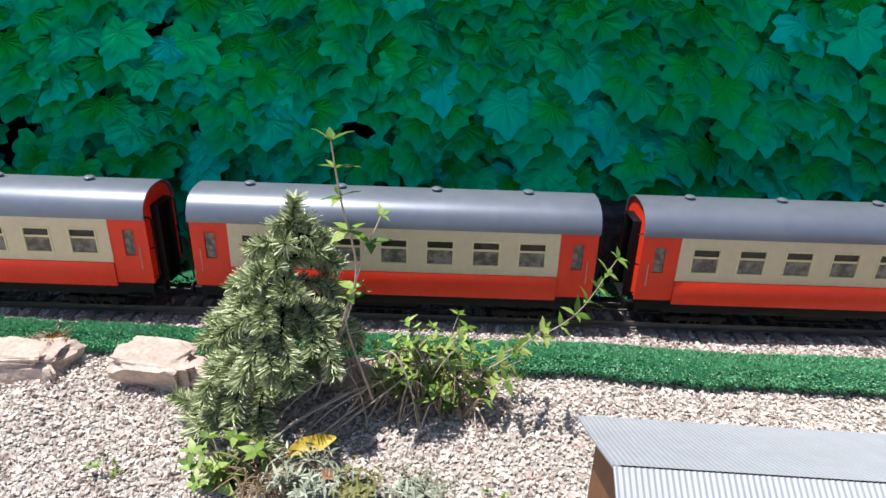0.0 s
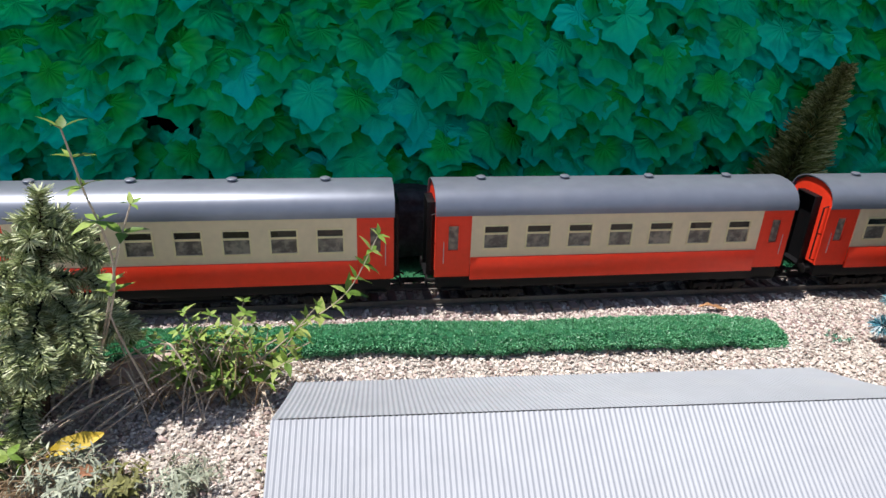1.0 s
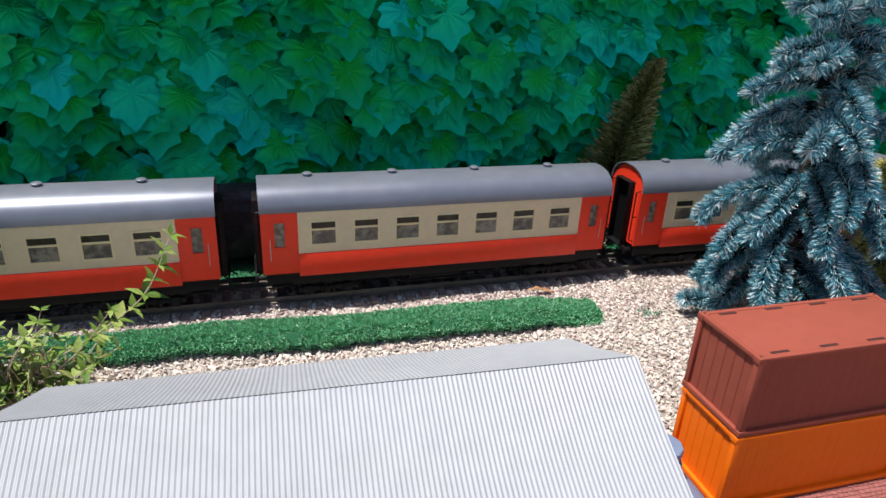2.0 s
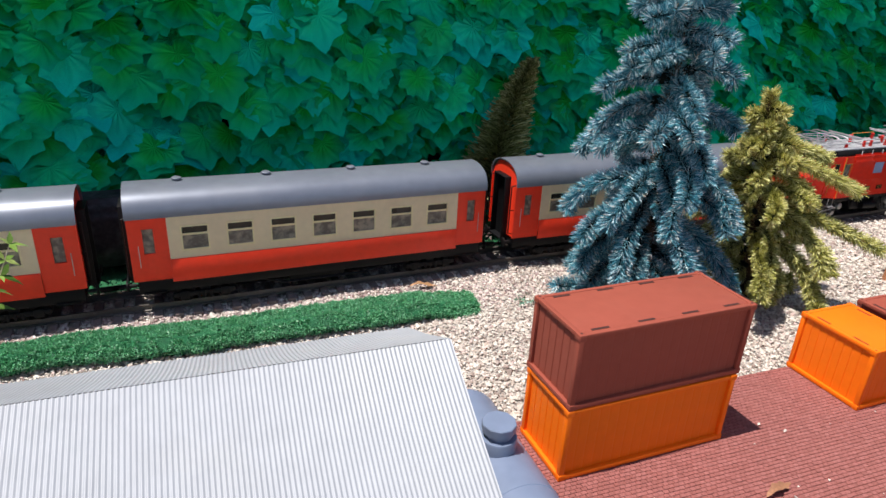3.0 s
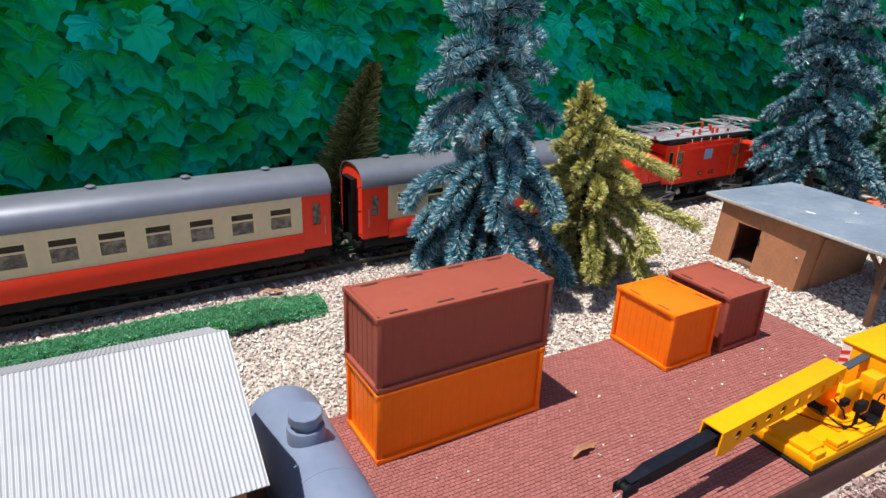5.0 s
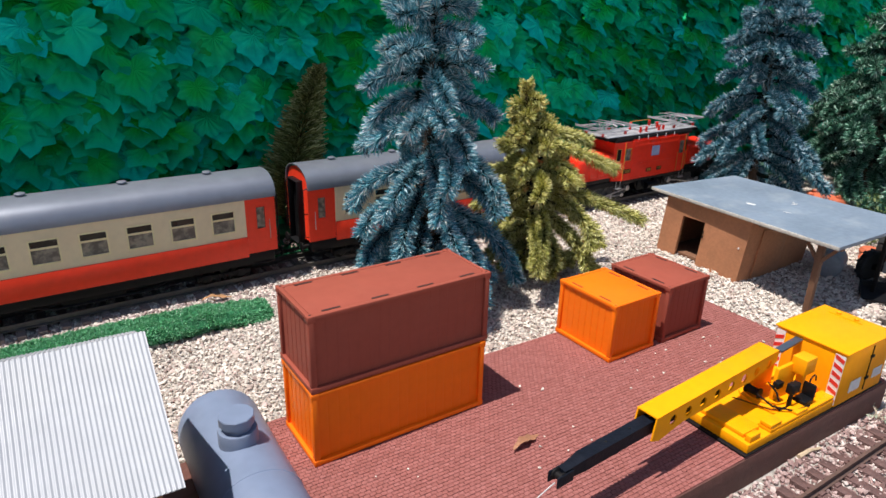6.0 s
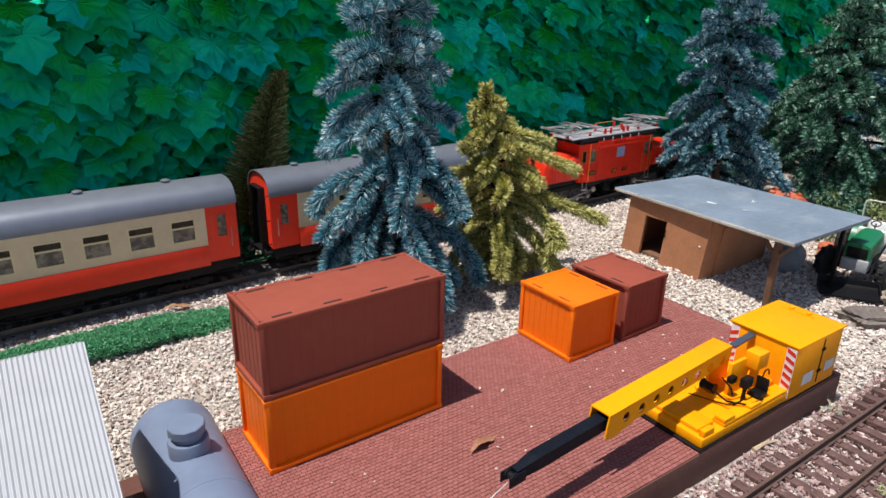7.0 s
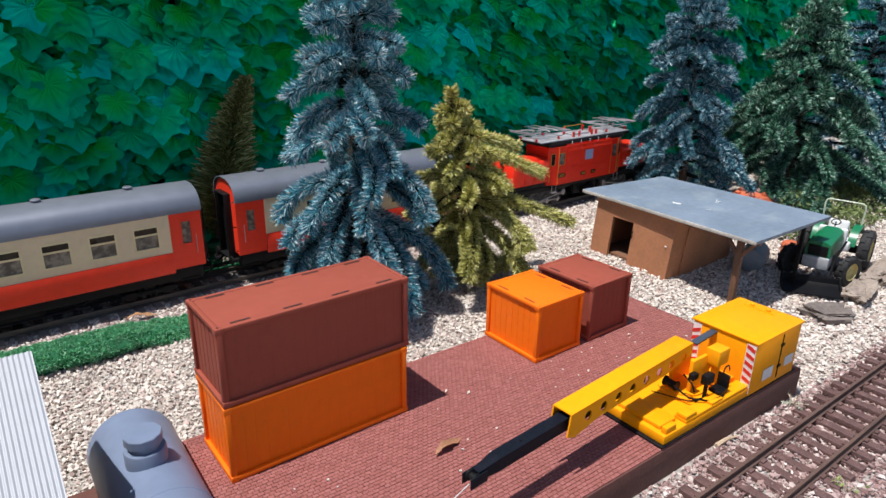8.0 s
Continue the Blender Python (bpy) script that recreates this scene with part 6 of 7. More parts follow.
pp = pp[(pp[:, 1] > 1.075) & (np.hypot(pp[:, 0] - 0.515, pp[:, 1] - 1.135) > 0.03)]
pp[:, 2] = ground_z(pp[:, 0], pp[:, 1]) + 0.0145
solo("gravel", chips("gravel", pp, np.full(len(pp), 0.0026), BALLAST, r4), None, "loose grey-pink gravel round the foot of the brush tree", "gravel", kind="stuff")

# ---- herbs, dry stems, leaves on the ground ----
def sprig(bm, leaves, pts, slim, rng_, n_leaves, size, from_=0.25, radius=0.0009):
    """A stem through the points, with pairs of pointed leaves."""
    c = np.asarray(pts, dtype=float)
    c = np.concatenate([[2 * c[0] - c[1]], c, [2 * c[-1] - c[-2]]])
    u = np.linspace(0, 1, 7)[:-1, None]
    p = np.concatenate([0.5 * (2 * b1 + (b2 - b0) * u + (2 * b0 - 5 * b1 + 4 * b2 - b3) * u ** 2 + (3 * b1 - b0 - 3 * b2 + b3) * u ** 3)
                        for b0, b1, b2, b3 in zip(c, c[1:], c[2:], c[3:])] + [c[-2:-1]])
    seg = np.diff(p, axis=0)
    cum = np.concatenate([[0], np.cumsum(np.linalg.norm(seg, axis=1))])
    tube(bm, p.tolist(), radius, 5, 0.55)
    nodes = max(n_leaves // 4, 1)
    k = np.repeat(np.arange(nodes), 4)[:max(n_leaves, 1)]
    t = cum[-1] * (from_ + (1 - from_) * (np.arange(nodes) / max(nodes - 1, 1)) ** 0.85 if nodes > 1 else np.array([1.0]))[k]
    n_leaves = len(t)
    at_ = np.stack([np.interp(t, cum, p[:, q]) for q in range(3)], 1)
    d = (p[-1] - p[0]) / np.linalg.norm(p[-1] - p[0])
    a = np.tile(np.arange(4), nodes)[:n_leaves] * 1.571 + k * 0.8 + rng_.uniform(-0.3, 0.3, n_leaves)
    e1 = np.cross(d, (0.3, 0.2, 0.93))
    e1 /= np.linalg.norm(e1)
    e2 = np.cross(d, e1)
    w = e1 * np.cos(a)[:, None] + e2 * np.sin(a)[:, None] + d * rng_.uniform(0.15, 0.8, n_leaves)[:, None] + rng_.normal(size=(n_leaves, 3)) * 0.15
    up = np.tile(d, (n_leaves, 1)) + np.array((0, 0, 0.5)) + rng_.normal(size=(n_leaves, 3)) * 0.2
    L = size * rng_.uniform(0.55, 1.15, n_leaves) * (1 - 0.35 * (t / cum[-1]) ** 4)
    leaves.append(leaf_blades(at_, w, up, L, L * rng_.uniform(0.38, 0.52, n_leaves) * slim, rng_))


def herb(name, m, stems, mat, label, seed, stem_mat=STEM, radius=0.0009, slim=1.0):
    r = np.random.default_rng(seed)
    t = thing(name, m, label, "plant")
    bm, lv = bmesh.new(), []
    for pts, n, size, from_ in stems:
        sprig(bm, lv, pts, slim, r, n, size, from_, radius)
    ob = part("stem_tangle", bm, stem_mat, t)
    ob["kind"] = "stuff"
    v, f = join(lv)
    ob = part("foliage", soup("foliage", v, f, mat, smooth=True), mat, t)
    ob["kind"] = "stuff"
    return t


r5 = np.random.default_rng(55)
# the bush: many short leafy stems, one long shoot to the right and a tall one
stems = []
for i in range(34):
    a = r5.uniform(-0.9, 0.9)
    L = r5.uniform(0.06, 0.125)
    b0 = np.array((r5.uniform(-0.02, 0.08), r5.uniform(-0.02, 0.02), 0.0))
    tip = b0 + np.array((math.sin(a) * L * 0.9, r5.uniform(-0.02, 0.03), L * r5.uniform(0.6, 1.0)))
    stems.append(([b0, (b0 + tip) / 2 + (0, 0, 0.012), tip], (14, 10, 18)[i % 3], 0.0215, 0.42))
stems.append(([(0.03, 0.0, 0.02), (0.07, -0.005, 0.06), (0.12, -0.012, 0.095), (0.165, -0.018, 0.135), (0.195, -0.02, 0.195)], 32, 0.023, 0.45))
stems.append(([(0.05, 0.0, 0.03), (0.10, -0.02, 0.08), (0.135, -0.03, 0.125)], 16, 0.018, 0.5))
herb("herb_bush", pose(-0.318, 0.79, 0.01), stems, HERB, "straggly green herb with long leafy shoots beside the fir", 56)
stems = [([(-0.09, -0.02, 0.03), (-0.045, -0.02, 0.16), (-0.055, -0.025, 0.25), (-0.06, -0.03, 0.300)], 18, 0.030, 0.7),
         ([(-0.08, -0.02, 0.05), (-0.04, -0.02, 0.18), (-0.02, -0.02, 0.232)], 8, 0.024, 0.85),
         ([(-0.03, -0.02, 0.03), (-0.055, -0.02, 0.12), (-0.045, -0.02, 0.158)], 8, 0.032, 0.9)]
herb("tall_herb", pose(-0.318, 0.775, 0.01), stems, HERB, "thin tall herb shoots with leafy tips rising beside the fir", 59, STEM, 0.0014)
# dry arching stems: a sheaf bent down from the bush to the foot of the fir, loose hoops, and short ones on the gravel
dry = []
for i in range(11):
    x0, y0, z0 = r5.uniform(-0.345, -0.29), r5.uniform(0.785, 0.815), r5.uniform(0.03, 0.07)
    x1, y1 = r5.uniform(-0.475, -0.40), r5.uniform(0.675, 0.735)
    k = r5.uniform(0.3, 0.7)
    bow = r5.uniform(-0.018, 0.018)
    dry.append(([(x0, y0, 0.01), (x0 - 0.006, y0 - 0.008, z0), (x0 + (x1 - x0) * k + bow, y0 + (y1 - y0) * k - bow, z0 * r5.uniform(0.5, 1.15)), (x1, y1, 0.008)], 1, 0.004, 0.9))
for i in range(7):
    x0, y0, h = r5.uniform(-0.385, -0.30), r5.uniform(0.75, 0.79), r5.uniform(0.05, 0.115)
    d = r5.uniform(0.008, 0.03) * r5.choice((-1, 1))
    dry.append(([(x0 + d, y0 + 0.02, h * 0.55), (x0 + d * 0.5, y0 + 0.008, h), (x0 - d * 0.2, y0 - 0.004, h * 0.7), (x0 - d * 0.6, y0 - 0.012, 0.01)], 1, 0.004, 0.9))
for i in range(16):
    x0, y0, a, L = r5.uniform(-0.32, -0.23), r5.uniform(0.785, 0.81), r5.uniform(-2.6, 0.1), r5.uniform(0.04, 0.1)
    e = np.array((math.cos(a) * L, math.sin(a) * L * 0.7))
    dry.append(([(x0, y0, 0.02), (x0 + e[0] * 0.5, y0 + e[1] * 0.5, r5.uniform(0.02, 0.045)), (x0 + e[0], y0 + e[1], 0.01)], 1, 0.004, 0.9))
herb("dry_stems", pose(0, 0, 0), dry, GREY_HERB, "sheaf of dry pale stems bent over the gravel", 57, STEM, 0.0012)
dry = []
for i in range(44):
    a = r5.uniform(0, 2 * math.pi)
    L = r5.uniform(0.02, 0.06)
    dry.append(([(r5.uniform(-0.03, 0.03), r5.uniform(-0.012, 0.012), 0.004), (math.cos(a) * L * 0.6, math.sin(a) * L * 0.35, r5.uniform(0.015, 0.035)), (math.cos(a) * L * 1.3, math.sin(a) * L * 0.6, r5.uniform(0.004, 0.03))], 1, 0.004, 0.9))
herb("dry_stems", pose(-0.43, 0.658, 0.005), dry, GREY_HERB, "tuft of dry brown grass stalks in front of the fir", 58, DRY_STALK, 0.0009)
dry = []
for i in range(46):
    x0, y0 = r5.uniform(-0.05, 0.075), r5.uniform(-0.02, 0.02)
    a, L, h = r5.uniform(-1.1, 1.1), r5.uniform(0.04, 0.10), r5.uniform(0.02, 0.075)
    tip = (x0 + math.sin(a) * L, y0 + r5.uniform(-0.03, 0.02), h * r5.uniform(0.3, 1.2))
    dry.append(([(x0, y0, 0.0), (x0 + math.sin(a) * L * 0.4, y0 + r5.uniform(-0.015, 0.015), h), tip], 2, 0.006, 0.8))
herb("dry_stems", pose(-0.312, 0.785, 0.01), dry, GREY_HERB, "tangle of dry grey-brown twigs in the herb bush", 60, DRY_STALK, 0.0008)


def fallen_leaf(m, L, W, mat, label, curl=0.4, lobe=0.38):
    bm = bmesh.new()
    n = 18
    rows = []
    for i in range(n + 1):
        u = i / n
        w = W * math.sin(math.pi * min(u * 0.97 + 0.015, 1)) ** 0.75 * (1 + lobe * math.sin(u * 19 + 1))
        zc = curl * L * 0.18 * math.sin(u * 5)
        rows.append([bm.verts.new((L * (u - 0.5), w * k, zc + 0.25 * w * abs(k) * (1 + 0.6 * math.sin(u * 9 + k)) + 0.0005)) for k in (-0.5, -0.25, 0, 0.25, 0.5)])
    for a, b in zip(rows, rows[1:]):
        for j in range(4):
            bm.faces.new((a[j], b[j], b[j + 1], a[j + 1]))
    ex = bmesh.ops.extrude_face_region(bm, geom=list(bm.faces))
    bmesh.ops.translate(bm, verts=[g for g in ex["geom"] if isinstance(g, bmesh.types.BMVert)], vec=(0, 0, 0.0004))
    return solo("fallen_leaf", bm, mat, label, "leaf", m)


def low_weed(m, spread, height, n, size, mat, label, seed, leaves_each=8, slim=1.0):
    r = np.random.default_rng(seed)
    st = []
    for i in range(n):
        a, L = r.uniform(0, 2 * math.pi), spread * r.uniform(0.3, 1.0)
        tip = (math.cos(a) * L, math.sin(a) * L, height * r.uniform(0.4, 1.0))
        st.append(([(math.cos(a) * L * 0.15, math.sin(a) * L * 0.15, 0.0), (tip[0] * 0.5, tip[1] * 0.5, tip[2] * 0.7), tip], leaves_each, size, 0.2))
    return herb("weed", m, st, mat, label, seed, radius=0.0005, slim=slim)


low_weed(pose(-0.472, 0.672, 0.006), 0.038, 0.05, 14, 0.024, HERB, "leafy green weed in the gravel at the foot of the fir", 61)
low_weed(pose(-0.345, 0.655, 0.008), 0.03, 0.03, 30, 0.011, material("moss_tuft_leaf", (0.2, 0.2, 0.06), 0.7, vary=0.3), "mossy olive tuft in the gravel", 62, 12)
low_weed(pose(-0.392, 0.660, 0.010), 0.042, 0.034, 44, 0.015, GREY_HERB, "grey-green creeping herb on the gravel", 63, 16, 0.5)
low_weed(pose(-0.298, 0.657, 0.010), 0.038, 0.026, 34, 0.014, GREY_HERB, "grey-green creeping herb on the gravel", 60, 14, 0.5)
fallen_leaf(pose(-0.372, 0.655, 0.034, 20, 10, 60), 0.02, 0.012, BROWN_LEAF, "small withered leaf caught in the grey-green herb")
low_weed(pose(-0.74, 0.846, 0.032), 0.028, 0.008, 60, 0.006, material("rusty_moss", (0.24, 0.13, 0.03), 0.85, vary=0.4, scale=200), "rust-brown moss patch on the artificial grass", 69, 10)
low_weed(pose(-0.585, 0.668, 0.006), 0.018, 0.016, 6, 0.011, HERB, "tiny green seedling in the gravel", 64, 5)
low_weed(pose(-0.23, 0.66, 0.006), 0.022, 0.02, 7, 0.011, HERB, "tiny green seedling in the gravel", 65, 5)
low_weed(pose(0.475, 0.872, 0.010), 0.022, 0.014, 14, 0.007, DARK_NEEDLE, "small dark green weed in the gravel", 66, 8)


fallen_leaf(pose(0.514, 0.438, PZ + 0.0025, 0, 0, 14), 0.040, 0.0095, BROWN_LEAF, "curled dry brown leaf lying on the brick platform", 0.5, 0.22)
fallen_leaf(pose(0.345, 0.950, 0.018, 0, 0, -3), 0.042, 0.010, DRY_LEAF, "dry tan leaf on the gravel beside the rail")
fallen_leaf(pose(-0.396, 0.690, 0.036, 34, -12, 22), 0.048, 0.017, YELLOW_LEAF, "yellow leaf propped on the gravel under the fir", 0.4, 0.07)
r6 = np.random.default_rng(77)
for i in range(64):
    x, y = (r6.uniform(0.31, 0.94), r6.uniform(0.32, 0.59)) if i % 3 else (r6.normal(0.80, 0.06), r6.normal(0.455, 0.03))
    if 0.31 < x < 0.53 and y > 0.5 or x > 0.66 and (y < 0.4 or 0.5 < y) and x < 0.95 or 0.55 < x and y < 0.38:
        continue
    ob = solo("pebble", chips("pebble", [(0, 0, 0)], 0.0008 + 0.0016 * r6.uniform() ** 2, GRAVEL, r6), None, "tiny pale gravel chip on the brick platform", "pebble", pose(x, y, PZ + 0.0012, 0, 0, r6.uniform(0, 360)), "loose chips on the platform")

bm = bmesh.new()
tube(bm, [(0.772, 0.3085, 0.004), (0.79, 0.3075, 0.0055), (0.806, 0.3045, 0.004)], 0.0026, 6, 0.5)
solo("wood_chip", bm, material("pale_wood", (0.5, 0.38, 0.25), 0.8, vary=0.25, scale=150), "pale splinter of wood on the gravel by the platform", "wood chip")
low_weed(pose(0.816, 0.197, 0.0), 0.016, 0.012, 10, 0.006, HERB, "small green weed between the sleepers", 67, 6)
low_weed(pose(0.925, 0.3045, 0.0), 0.02, 0.010, 14, 0.005, GREY_HERB, "grey-green sprout beside the platform", 68, 6)

# ---- lean-to shed ----
lean_to = thing("lean_to_shed", pose(0, 0, 0), "small brown shed with an open carport under a flat grey roof", "shed")
bm = bmesh.new()
bm2 = [bm.verts.new(p) for p in ((1.098, 0.466, 0.1185), (1.336, 0.467, 0.1175), (1.338, 0.801, 0.1185), (1.108, 0.813, 0.1215))]
top4 = [bm.verts.new(v.co + Vector((0, 0, 0.005))) for v in bm2]
bm.faces.new(bm2[::-1])
bm.faces.new(top4)
for i in range(4):
    bm.faces.new((bm2[i], bm2[(i + 1) % 4], top4[(i + 1) % 4], top4[i]))
part("roof", bm, LEAN_ROOF, lean_to, "weathered grey-blue roof board", smooth=False)
WX0, WX1, WY0, WY1, WH = 1.113, 1.31, 0.609, 0.778, 0.1184


def splay(bm):
    """The walls lean: their feet stand farther along than their tops."""
    for v in bm.verts:
        v.co.y += 0.010 * (1 - v.co.z / WH)
    return bm


bm = bmesh.new()
box(bm, WX0, WX0 + 0.006, WY0, 0.692, 0.0, WH)
box(bm, WX0, WX0 + 0.006, 0.738, WY1, 0.0, WH)
box(bm, WX0, WX0 + 0.006, 0.692, 0.738, 0.090, WH)
bmesh.ops.remove_doubles(bm, verts=bm.verts, dist=1e-6)
splay(bm)
part("front_wall", bm, LEAN_WALL, lean_to, smooth=False)
# added brown sheet over the floor, so the doorway reads as deep shade
bm = bmesh.new()
box(bm, WX0 + 0.008, WX1 - 0.0065, WY0 + 0.018, WY1 - 0.0015, 0.012, 0.0185, 0.0006)
part("doorway_shade_sheet", bm, TIMBER, lean_to, "dark sheet added over the floor for the doorway's shade")
for x, y, a, L, w in ((1.173, 0.680, -74, 0.06, 0.010), (1.248, 0.622, -20, 0.012, 0.003), (1.256, 0.628, 40, 0.007, 0.002), (1.19, 0.60, -60, 0.012, 0.002)):
    bm = bmesh.new()
    sc = [bm.verts.new((L * (u - 0.5), w * k * (1 + 0.5 * math.sin(u * 17 + k)), 0)) for k in (-0.5, 0.5) for u in (0, 0.2, 0.45, 0.7, 1.0)]
    bm.faces.new(sc[:5] + sc[:4:-1])
    part("paint_scuff", bm, WHITE, lean_to, "white scuff on the roof", smooth=False, at=pose(x, y, 0.1243, 0, 0, a))
bm = bmesh.new()
splay(box(bm, WX0 + 0.0065, WX1, WY0, WY0 + 0.006, 0.0, WH))
part("side_wall", bm, LEAN_WALL, lean_to, smooth=False)
bm = bmesh.new()
splay(box(bm, WX0 + 0.0065, WX1, WY1 - 0.006, WY1, 0.0, WH))
part("side_wall", bm, LEAN_WALL, lean_to, smooth=False)
bm = bmesh.new()
splay(box(bm, WX1 - 0.006, WX1, WY0 + 0.0065, WY1 - 0.0065, 0.0, WH))
part("back_wall", bm, LEAN_WALL, lean_to, smooth=False)
bm = bmesh.new()
splay(box(bm, 1.150, 1.225, WY0 - 0.003, WY0 - 0.0004, 0.006, 0.096, 0.0006))
part("side_door", bm, LEAN_WALL, lean_to, "brown plank door")
bm = bmesh.new()
for z in (0.062, 0.070):
    tube(bm, [(WX0 - 0.002, 0.6945, z), (WX0 - 0.002, 0.6940, z + 0.005)], 0.0011, 6)
part("hinge", bm, BLACK, lean_to)
bm = bmesh.new()
lathe(bm, [(0.0005, -0.0015), (0.0015, -0.001), (0.0015, 0.0005), (0.0008, 0.001)], (WX0 - 0.001, 0.6245, 0.066), (1, 0, 0), 10)
part("knob", bm, WHITE, lean_to, "small white knob")
part("roof_edge", box(bmesh.new(), -0.0016, 0.0006, -0.1735, 0.1735, -0.0008, 0.0046, 0.0006, pose(1.103, 0.6395, 0.1200, 0.5, 0, -1.65)), material("pale_worn_edge", (0.46, 0.43, 0.38), 0.75, vary=0.3, scale=90, dirt=0.3, dirt_color=(0.3, 0.3, 0.3)), lean_to, "pale worn front edge of the roof")
for x, y, w in ((1.124, 0.502, 0.0046), (1.276, 0.480, 0.0028)):
    bm = bmesh.new()
    box(bm, x - w, x + w, y - w, y + w, 0.0, 0.1175, 0.0006)
    for s in (-1, 1) if w > 0.004 else ():
        tube(bm, [(x, y, 0.082), (x, y + s * 0.028, 0.1165)], 0.0036, 4)
    part("post", bm, TIMBER if w > 0.004 else DARK_IRON, lean_to, "" if w > 0.004 else "thin dark post")
bm = bmesh.new()
box(bm, 1.119, 1.129, 0.472, 0.602, 0.1105, 0.1172, 0.0005)
part("beam", bm, TIMBER, lean_to)

# ---- tractor ----
def tractor(m):
    t = thing("tractor", m, "green model tractor with a black front scoop and open roll frame", "tractor")
    bm = bmesh.new()
    prism(bm, [(-0.015, 0.038), (0.015, 0.038), (0.0165, 0.053), (0.0145, 0.064), (0.008, 0.0675), (-0.008, 0.0675), (-0.0145, 0.064), (-0.0165, 0.053)], -0.078, -0.004)
    for v in bm.verts:
        v.co.z -= 0.10 * max(-v.co.x - 0.03, 0) * (1 if v.co.z > 0.05 else 0)
    part("bonnet", bm, TRACTOR_GREEN, t)
    bm = bmesh.new()
    box(bm, -0.0795, -0.076, -0.0125, 0.0125, 0.042, 0.057, 0.001)
    for y in (-0.012, 0.012):
        box(bm, -0.0803, -0.0795, y * 0.8 - 0.003, y * 0.8 + 0.003, 0.048, 0.053)
    part("grille", bm, BLACK, t)
    bm = bmesh.new()
    box(bm, -0.068, 0.06, -0.012, 0.012, 0.020, 0.035, 0.002)
    box(bm, -0.058, -0.048, -0.036, 0.036, 0.017, 0.025, 0.001)
    box(bm, 0.03, 0.04, -0.03, 0.03, 0.024, 0.034, 0.001)
    part("chassis", bm, DARK_IRON, t)
    bm = bmesh.new()
    box(bm, -0.004, 0.034, -0.024, 0.024, 0.034, 0.046, 0.002)
    box(bm, 0.010, 0.032, -0.014, 0.014, 0.046, 0.056, 0.003)
    box(bm, 0.030, 0.038, -0.014, 0.014, 0.050, 0.070, 0.003)
    box(bm, -0.0055, 0.003, -0.019, 0.019, 0.044, 0.0665, 0.002)
    part("seat", bm, WHITE, t, "off-white seat and footwell")
    part("front_weight", box(bmesh.new(), -0.083, -0.06, -0.0165, 0.0165, 0.024, 0.041, 0.0015), LEAD_GREY, t, "grey front weight block")
    for s in (-1, 1):
        bm = bmesh.new()
        pts = [(0.040 + 0.034 * math.cos(a), 0.031 + 0.034 * math.sin(a)) for a in [math.pi * k / 12 for k in range(2, 12)]]
        prism(bm, [(p[0], p[1]) for p in pts] + [(0.040 + 0.03 * math.cos(a), 0.031 + 0.030 * math.sin(a)) for a in [math.pi * k / 12 for k in range(11, 1, -1)]], s * 0.019, s * 0.030, pose(0, 0, 0, 0, 0, 90) @ Matrix.Diagonal((1, -1, 1, 1)))
        part("mudguard", bm, TRACTOR_GREEN, t)
        for x, r, w, turn in ((0.040, 0.0300, 0.015, 0), (-0.054, 0.0220, 0.011, -22)):
            steer = pose(x, s * 0.038, 0, 0, 0, turn) @ pose(-x, -s * 0.038, 0)
            bm = bmesh.new()
            lathe(bm, [(r * 0.58, 0.0), (r * 0.9, 0.0), (r * 0.97, w * 0.15), (r * 0.97, w * 0.85), (r * 0.9, w), (r * 0.58, w), (r * 0.575, w * 0.12)], (x, s * 0.0325, r), (0, s, 0), 28)
            for k in range(18):
                a = 2 * math.pi * k / 18
                q = Matrix.Translation((x + r * 0.96 * math.cos(a), s * (0.0325 + w * (0.28 if k % 2 else 0.72)), r + r * 0.96 * math.sin(a))) @ Matrix.Rotation(-a, 4, "Y")
                box(bm, -0.0016, 0.0016, -w * 0.24, w * 0.24, -0.0022, 0.0022, m=q)
            wh = part("tyre", bm, RUBBER, t, "black ribbed tyre", at=steer)
            bm = bmesh.new()
            lathe(bm, [(r * 0.1, w * 0.5), (r * 0.25, w * 0.65), (r * 0.5, w * 0.55), (r * 0.56, w * 0.95), (r * 0.6, w * 0.95), (r * 0.6, w * 0.2), (r * 0.1, w * 0.2)], (x, s * 0.0325, r), (0, s, 0), 20)
            part("rim", bm, RIM, wh, "cream wheel rim")
    bm = bmesh.new()
    for s in (-1, 1):
        tube(bm, [(0.050, s * 0.026, 0.058), (0.050, s * 0.027, 0.089), (0.050, s * 0.0255, 0.0935), (0.050, s * 0.022, 0.0955)], 0.0012, 6)
    tube(bm, [(0.050, -0.023, 0.0955), (0.050, 0.023, 0.0955)], 0.0012, 6)
    part("roll_frame", bm, material("pale_green_frame", (0.55, 0.6, 0.45), 0.5), t, "pale roll frame")
    bm = bmesh.new()
    ring = [(0.006 + 0.0045 * math.sin(a), 0.006 * math.cos(a), 0.073 + 0.003 * math.sin(a)) for a in [2 * math.pi * k / 16 for k in range(17)]]
    tube(bm, ring, 0.0008, 6)
    tube(bm, [(-0.002, 0, 0.06), (0.006, 0, 0.073)], 0.001, 6)
    part("steering_wheel", bm, BLACK, t)
    bm = bmesh.new()
    for s in (-1, 1):
        tube(bm, [(-0.01, s * 0.021, 0.05), (-0.06, s * 0.021, 0.04), (-0.090, s * 0.021, 0.012)], 0.0018, 6)
    part("loader_arm", bm, BLACK, t)
    bm = bmesh.new()
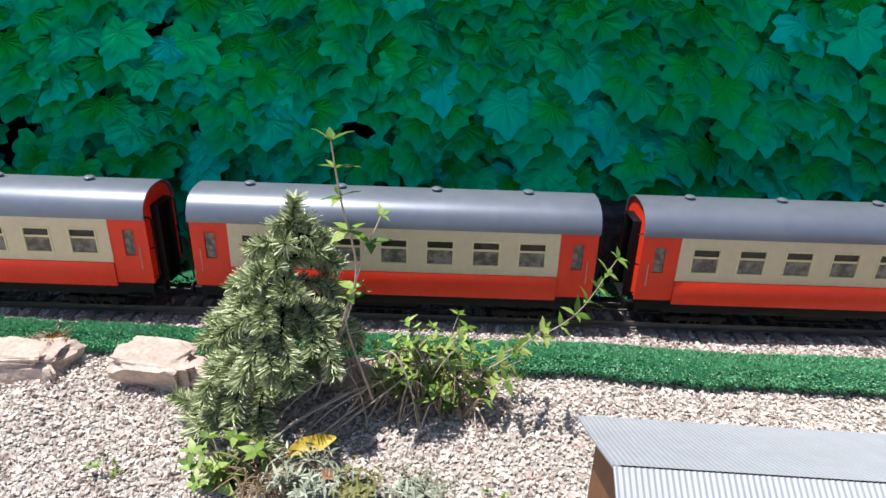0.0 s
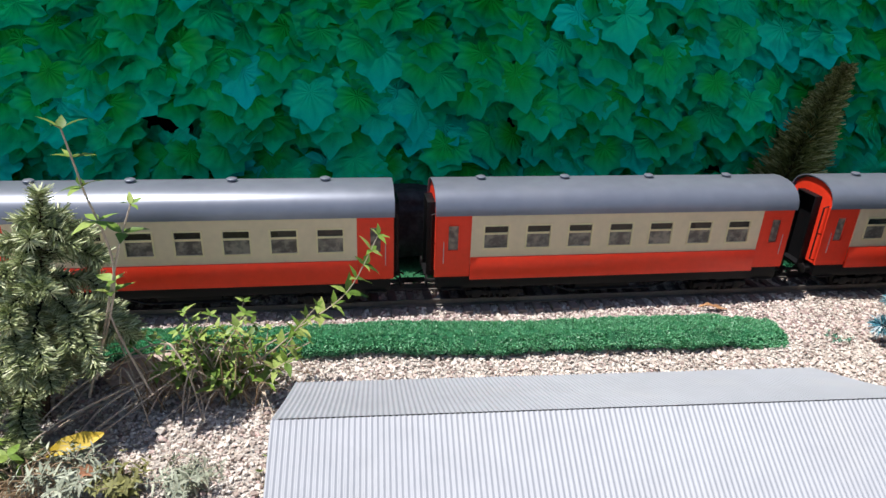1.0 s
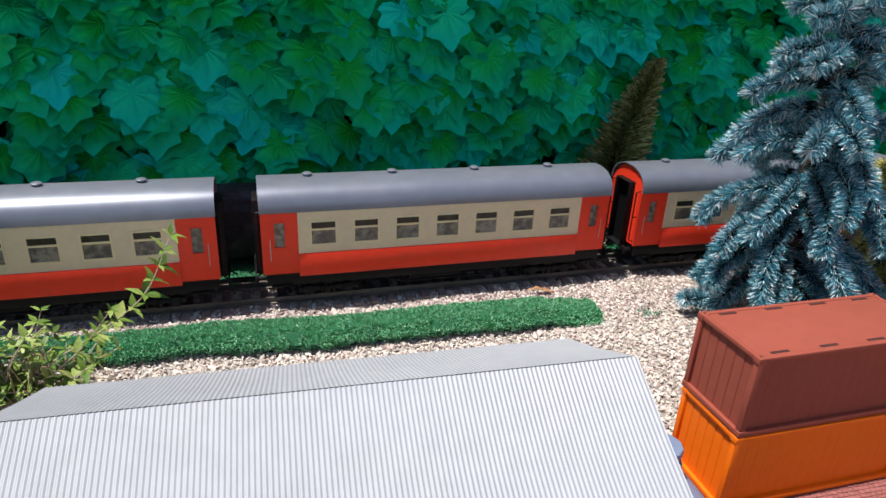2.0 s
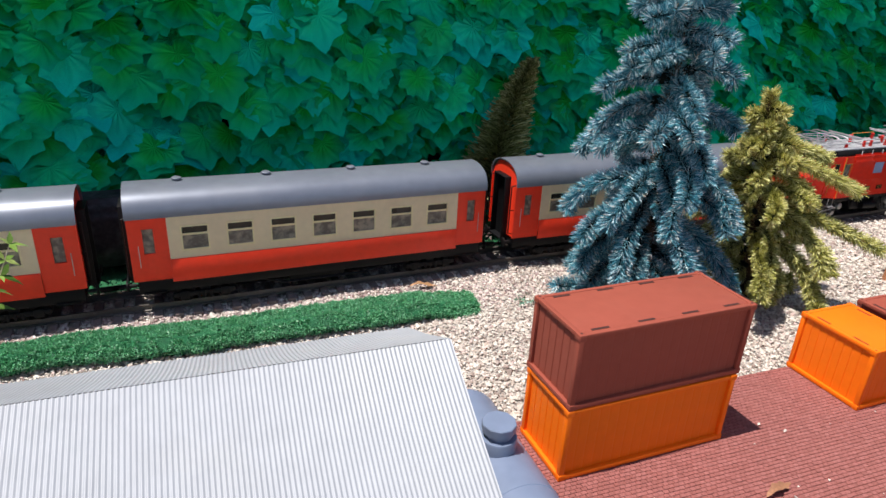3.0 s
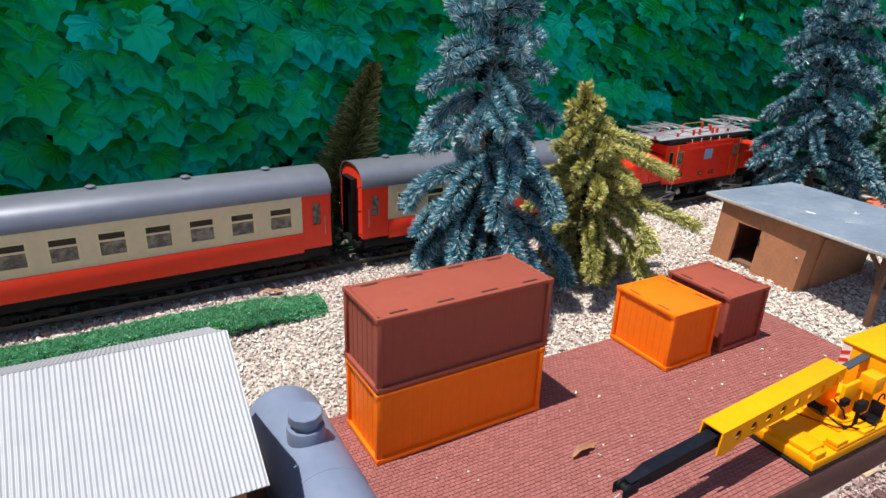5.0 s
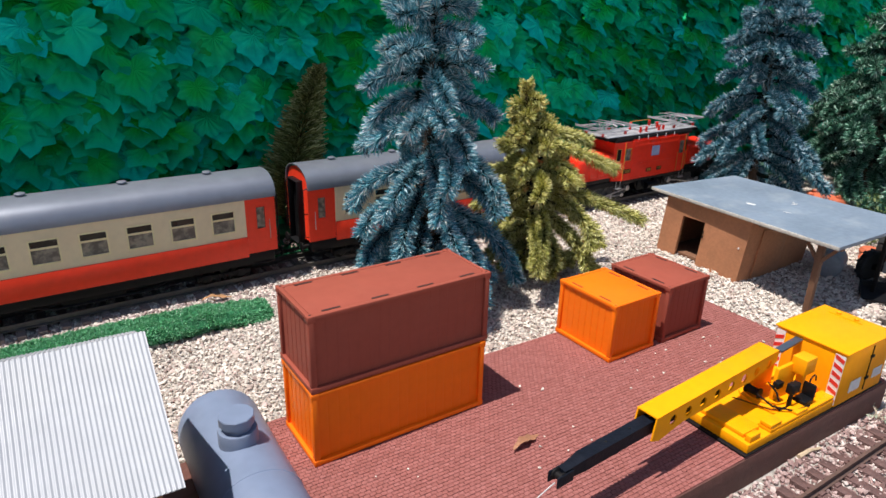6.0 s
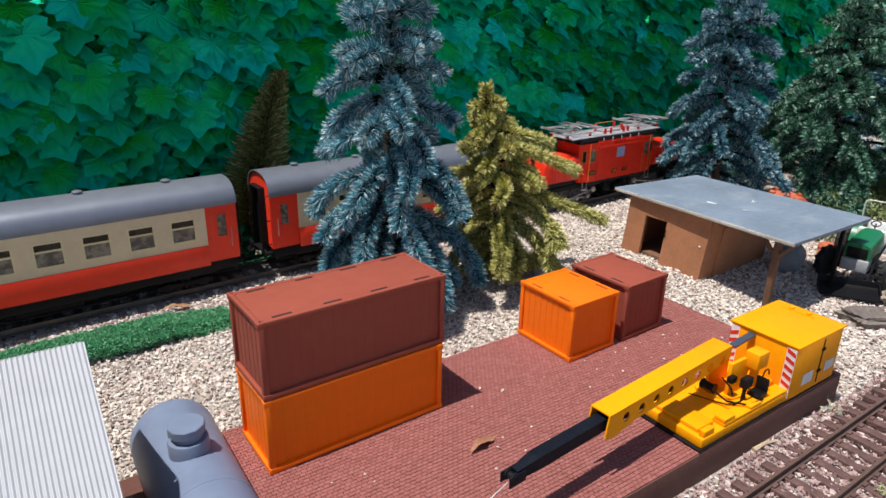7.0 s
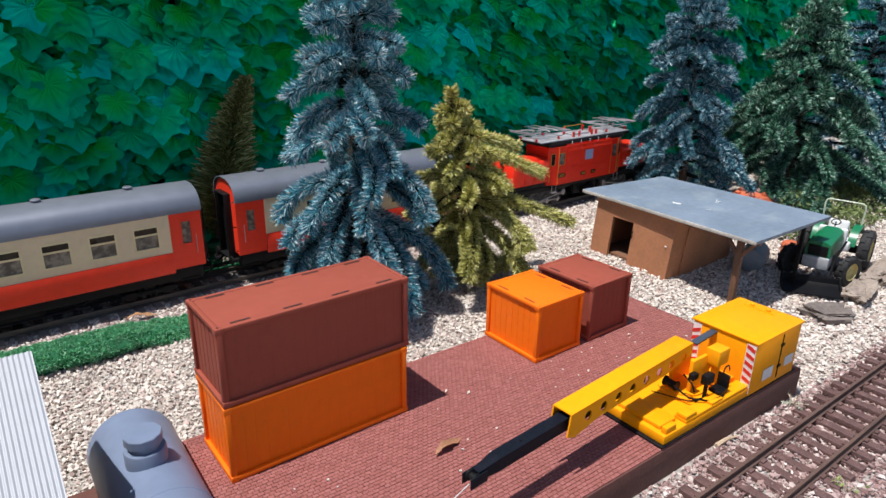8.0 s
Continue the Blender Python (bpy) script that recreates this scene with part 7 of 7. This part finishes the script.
    sec = [(-0.128, 0.003), (-0.095, 0.003), (-0.089, 0.008), (-0.087, 0.017), (-0.091, 0.017), (-0.092, 0.010), (-0.098, 0.0065), (-0.128, 0.0045)]
    prism(bm, sec, -0.036, 0.036, pose(0, 0, 0, 0, 0, 90) @ Matrix.Diagonal((1, -1, 1, 1)))
    for s in (-1, 1):
        prism(bm, [(-0.128, 0.003), (-0.095, 0.003), (-0.089, 0.008), (-0.087, 0.017), (-0.105, 0.011)], s * 0.036 - 0.001, s * 0.036 + 0.001, pose(0, 0, 0, 0, 0, 90) @ Matrix.Diagonal((1, -1, 1, 1)))
    part("scoop", bm, BLACK, t, "black front scoop", at=pose(-0.1326, -0.0151, 0, 0, 0, 21) @ pose(0.128, 0, 0))
    return t


tractor(pose(1.418, 0.490, 0.0015, 0, 0, 11.5) @ Matrix.Scale(1.22, 4))

# things under and behind the carport
bm = bmesh.new()
prof = [(0.002, 0.0)] + [(0.023 * math.sin(a), 0.010 * (1 - math.cos(a))) for a in [math.pi / 2 * i / 6 for i in range(1, 7)]]
lathe(bm, prof + [(r, 0.07 - h) for r, h in prof[::-1]], (1.272, 0.557, 0.026), (0.9, 0.3, 0), 24)
solo("drum", bm, material("dull_grey_drum", (0.2, 0.22, 0.25), 0.5, vary=0.15), "grey drum lying on the gravel under the carport", "drum")
bm = bmesh.new()
for i in range(3):
    x, y = (1.40, 1.43, 1.445)[i], (0.548, 0.562, 0.54)[i]
    lathe(bm, [(0.008, 0.0), (0.016, 0.006), (0.018, 0.016), (0.014, 0.022), (0.004, 0.025), (0.001, 0.025)], (x, y, 0.004 + 0.004 * i), seg=14)
solo("pumpkin_pile", bm, TERRACOTTA, "small heap of orange clay pumpkins by the carport", "pumpkins")
bm = bmesh.new()
lathe(bm, [(0.03, 0), (0.048, 0.012), (0.05, 0.024), (0.04, 0.036), (0.012, 0.041), (0.001, 0.041)], (1.655, 0.775, 0.008), seg=20)
for k in range(5):
    a = 2 * math.pi * k / 5
    lathe(bm, [(0.007, 0), (0.007, 0.006), (0.002, 0.009)], (1.655 + 0.03 * math.cos(a), 0.775 + 0.03 * math.sin(a), 0.044), seg=10)
solo("clay_pot", bm, TERRACOTTA, "upturned orange clay pot behind the carport", "pot")
r7 = np.random.default_rng(91)
n = 5000
c0 = np.stack([r7.uniform(1.5, 2.1, n), r7.uniform(0.55, 0.72, n), np.zeros(n)], 1)
c0[:, 2] = ground_z(c0[:, 0], c0[:, 1]) + r7.uniform(0.0, 0.05, n) * (0.6 + 0.4 * np.sin(c0[:, 0] * 30))
L = r7.uniform(0.006, 0.013, n)
lv, lf = leaf_blades(c0, r7.normal(size=(n, 3)) + (0, 0, 0.6), r7.normal(size=(n, 3)) + (0, 0, 1), L, L * 0.5, r7)
solo("ground_cover", soup("ground_cover", lv, lf, material("olive_ground_cover", (0.13, 0.17, 0.05), 0.7, vary=0.4, scale=150)), None, "low olive-green ground cover behind the tractor", "plants", kind="stuff")

# ---- pieces, last ----
for x, y, z in PAVER_PLACES:
    part("brick", PAVER_MESH, BRICK_ONE, platform, at=pose(x, y, z))
for p, m3, s in IVY_PLACES:
    part("leaf", IVY_MESH, IVY_ONE, hedge, at=Matrix.Translation(p) @ Matrix(m3).to_4x4() @ Matrix.Scale(s, 4))
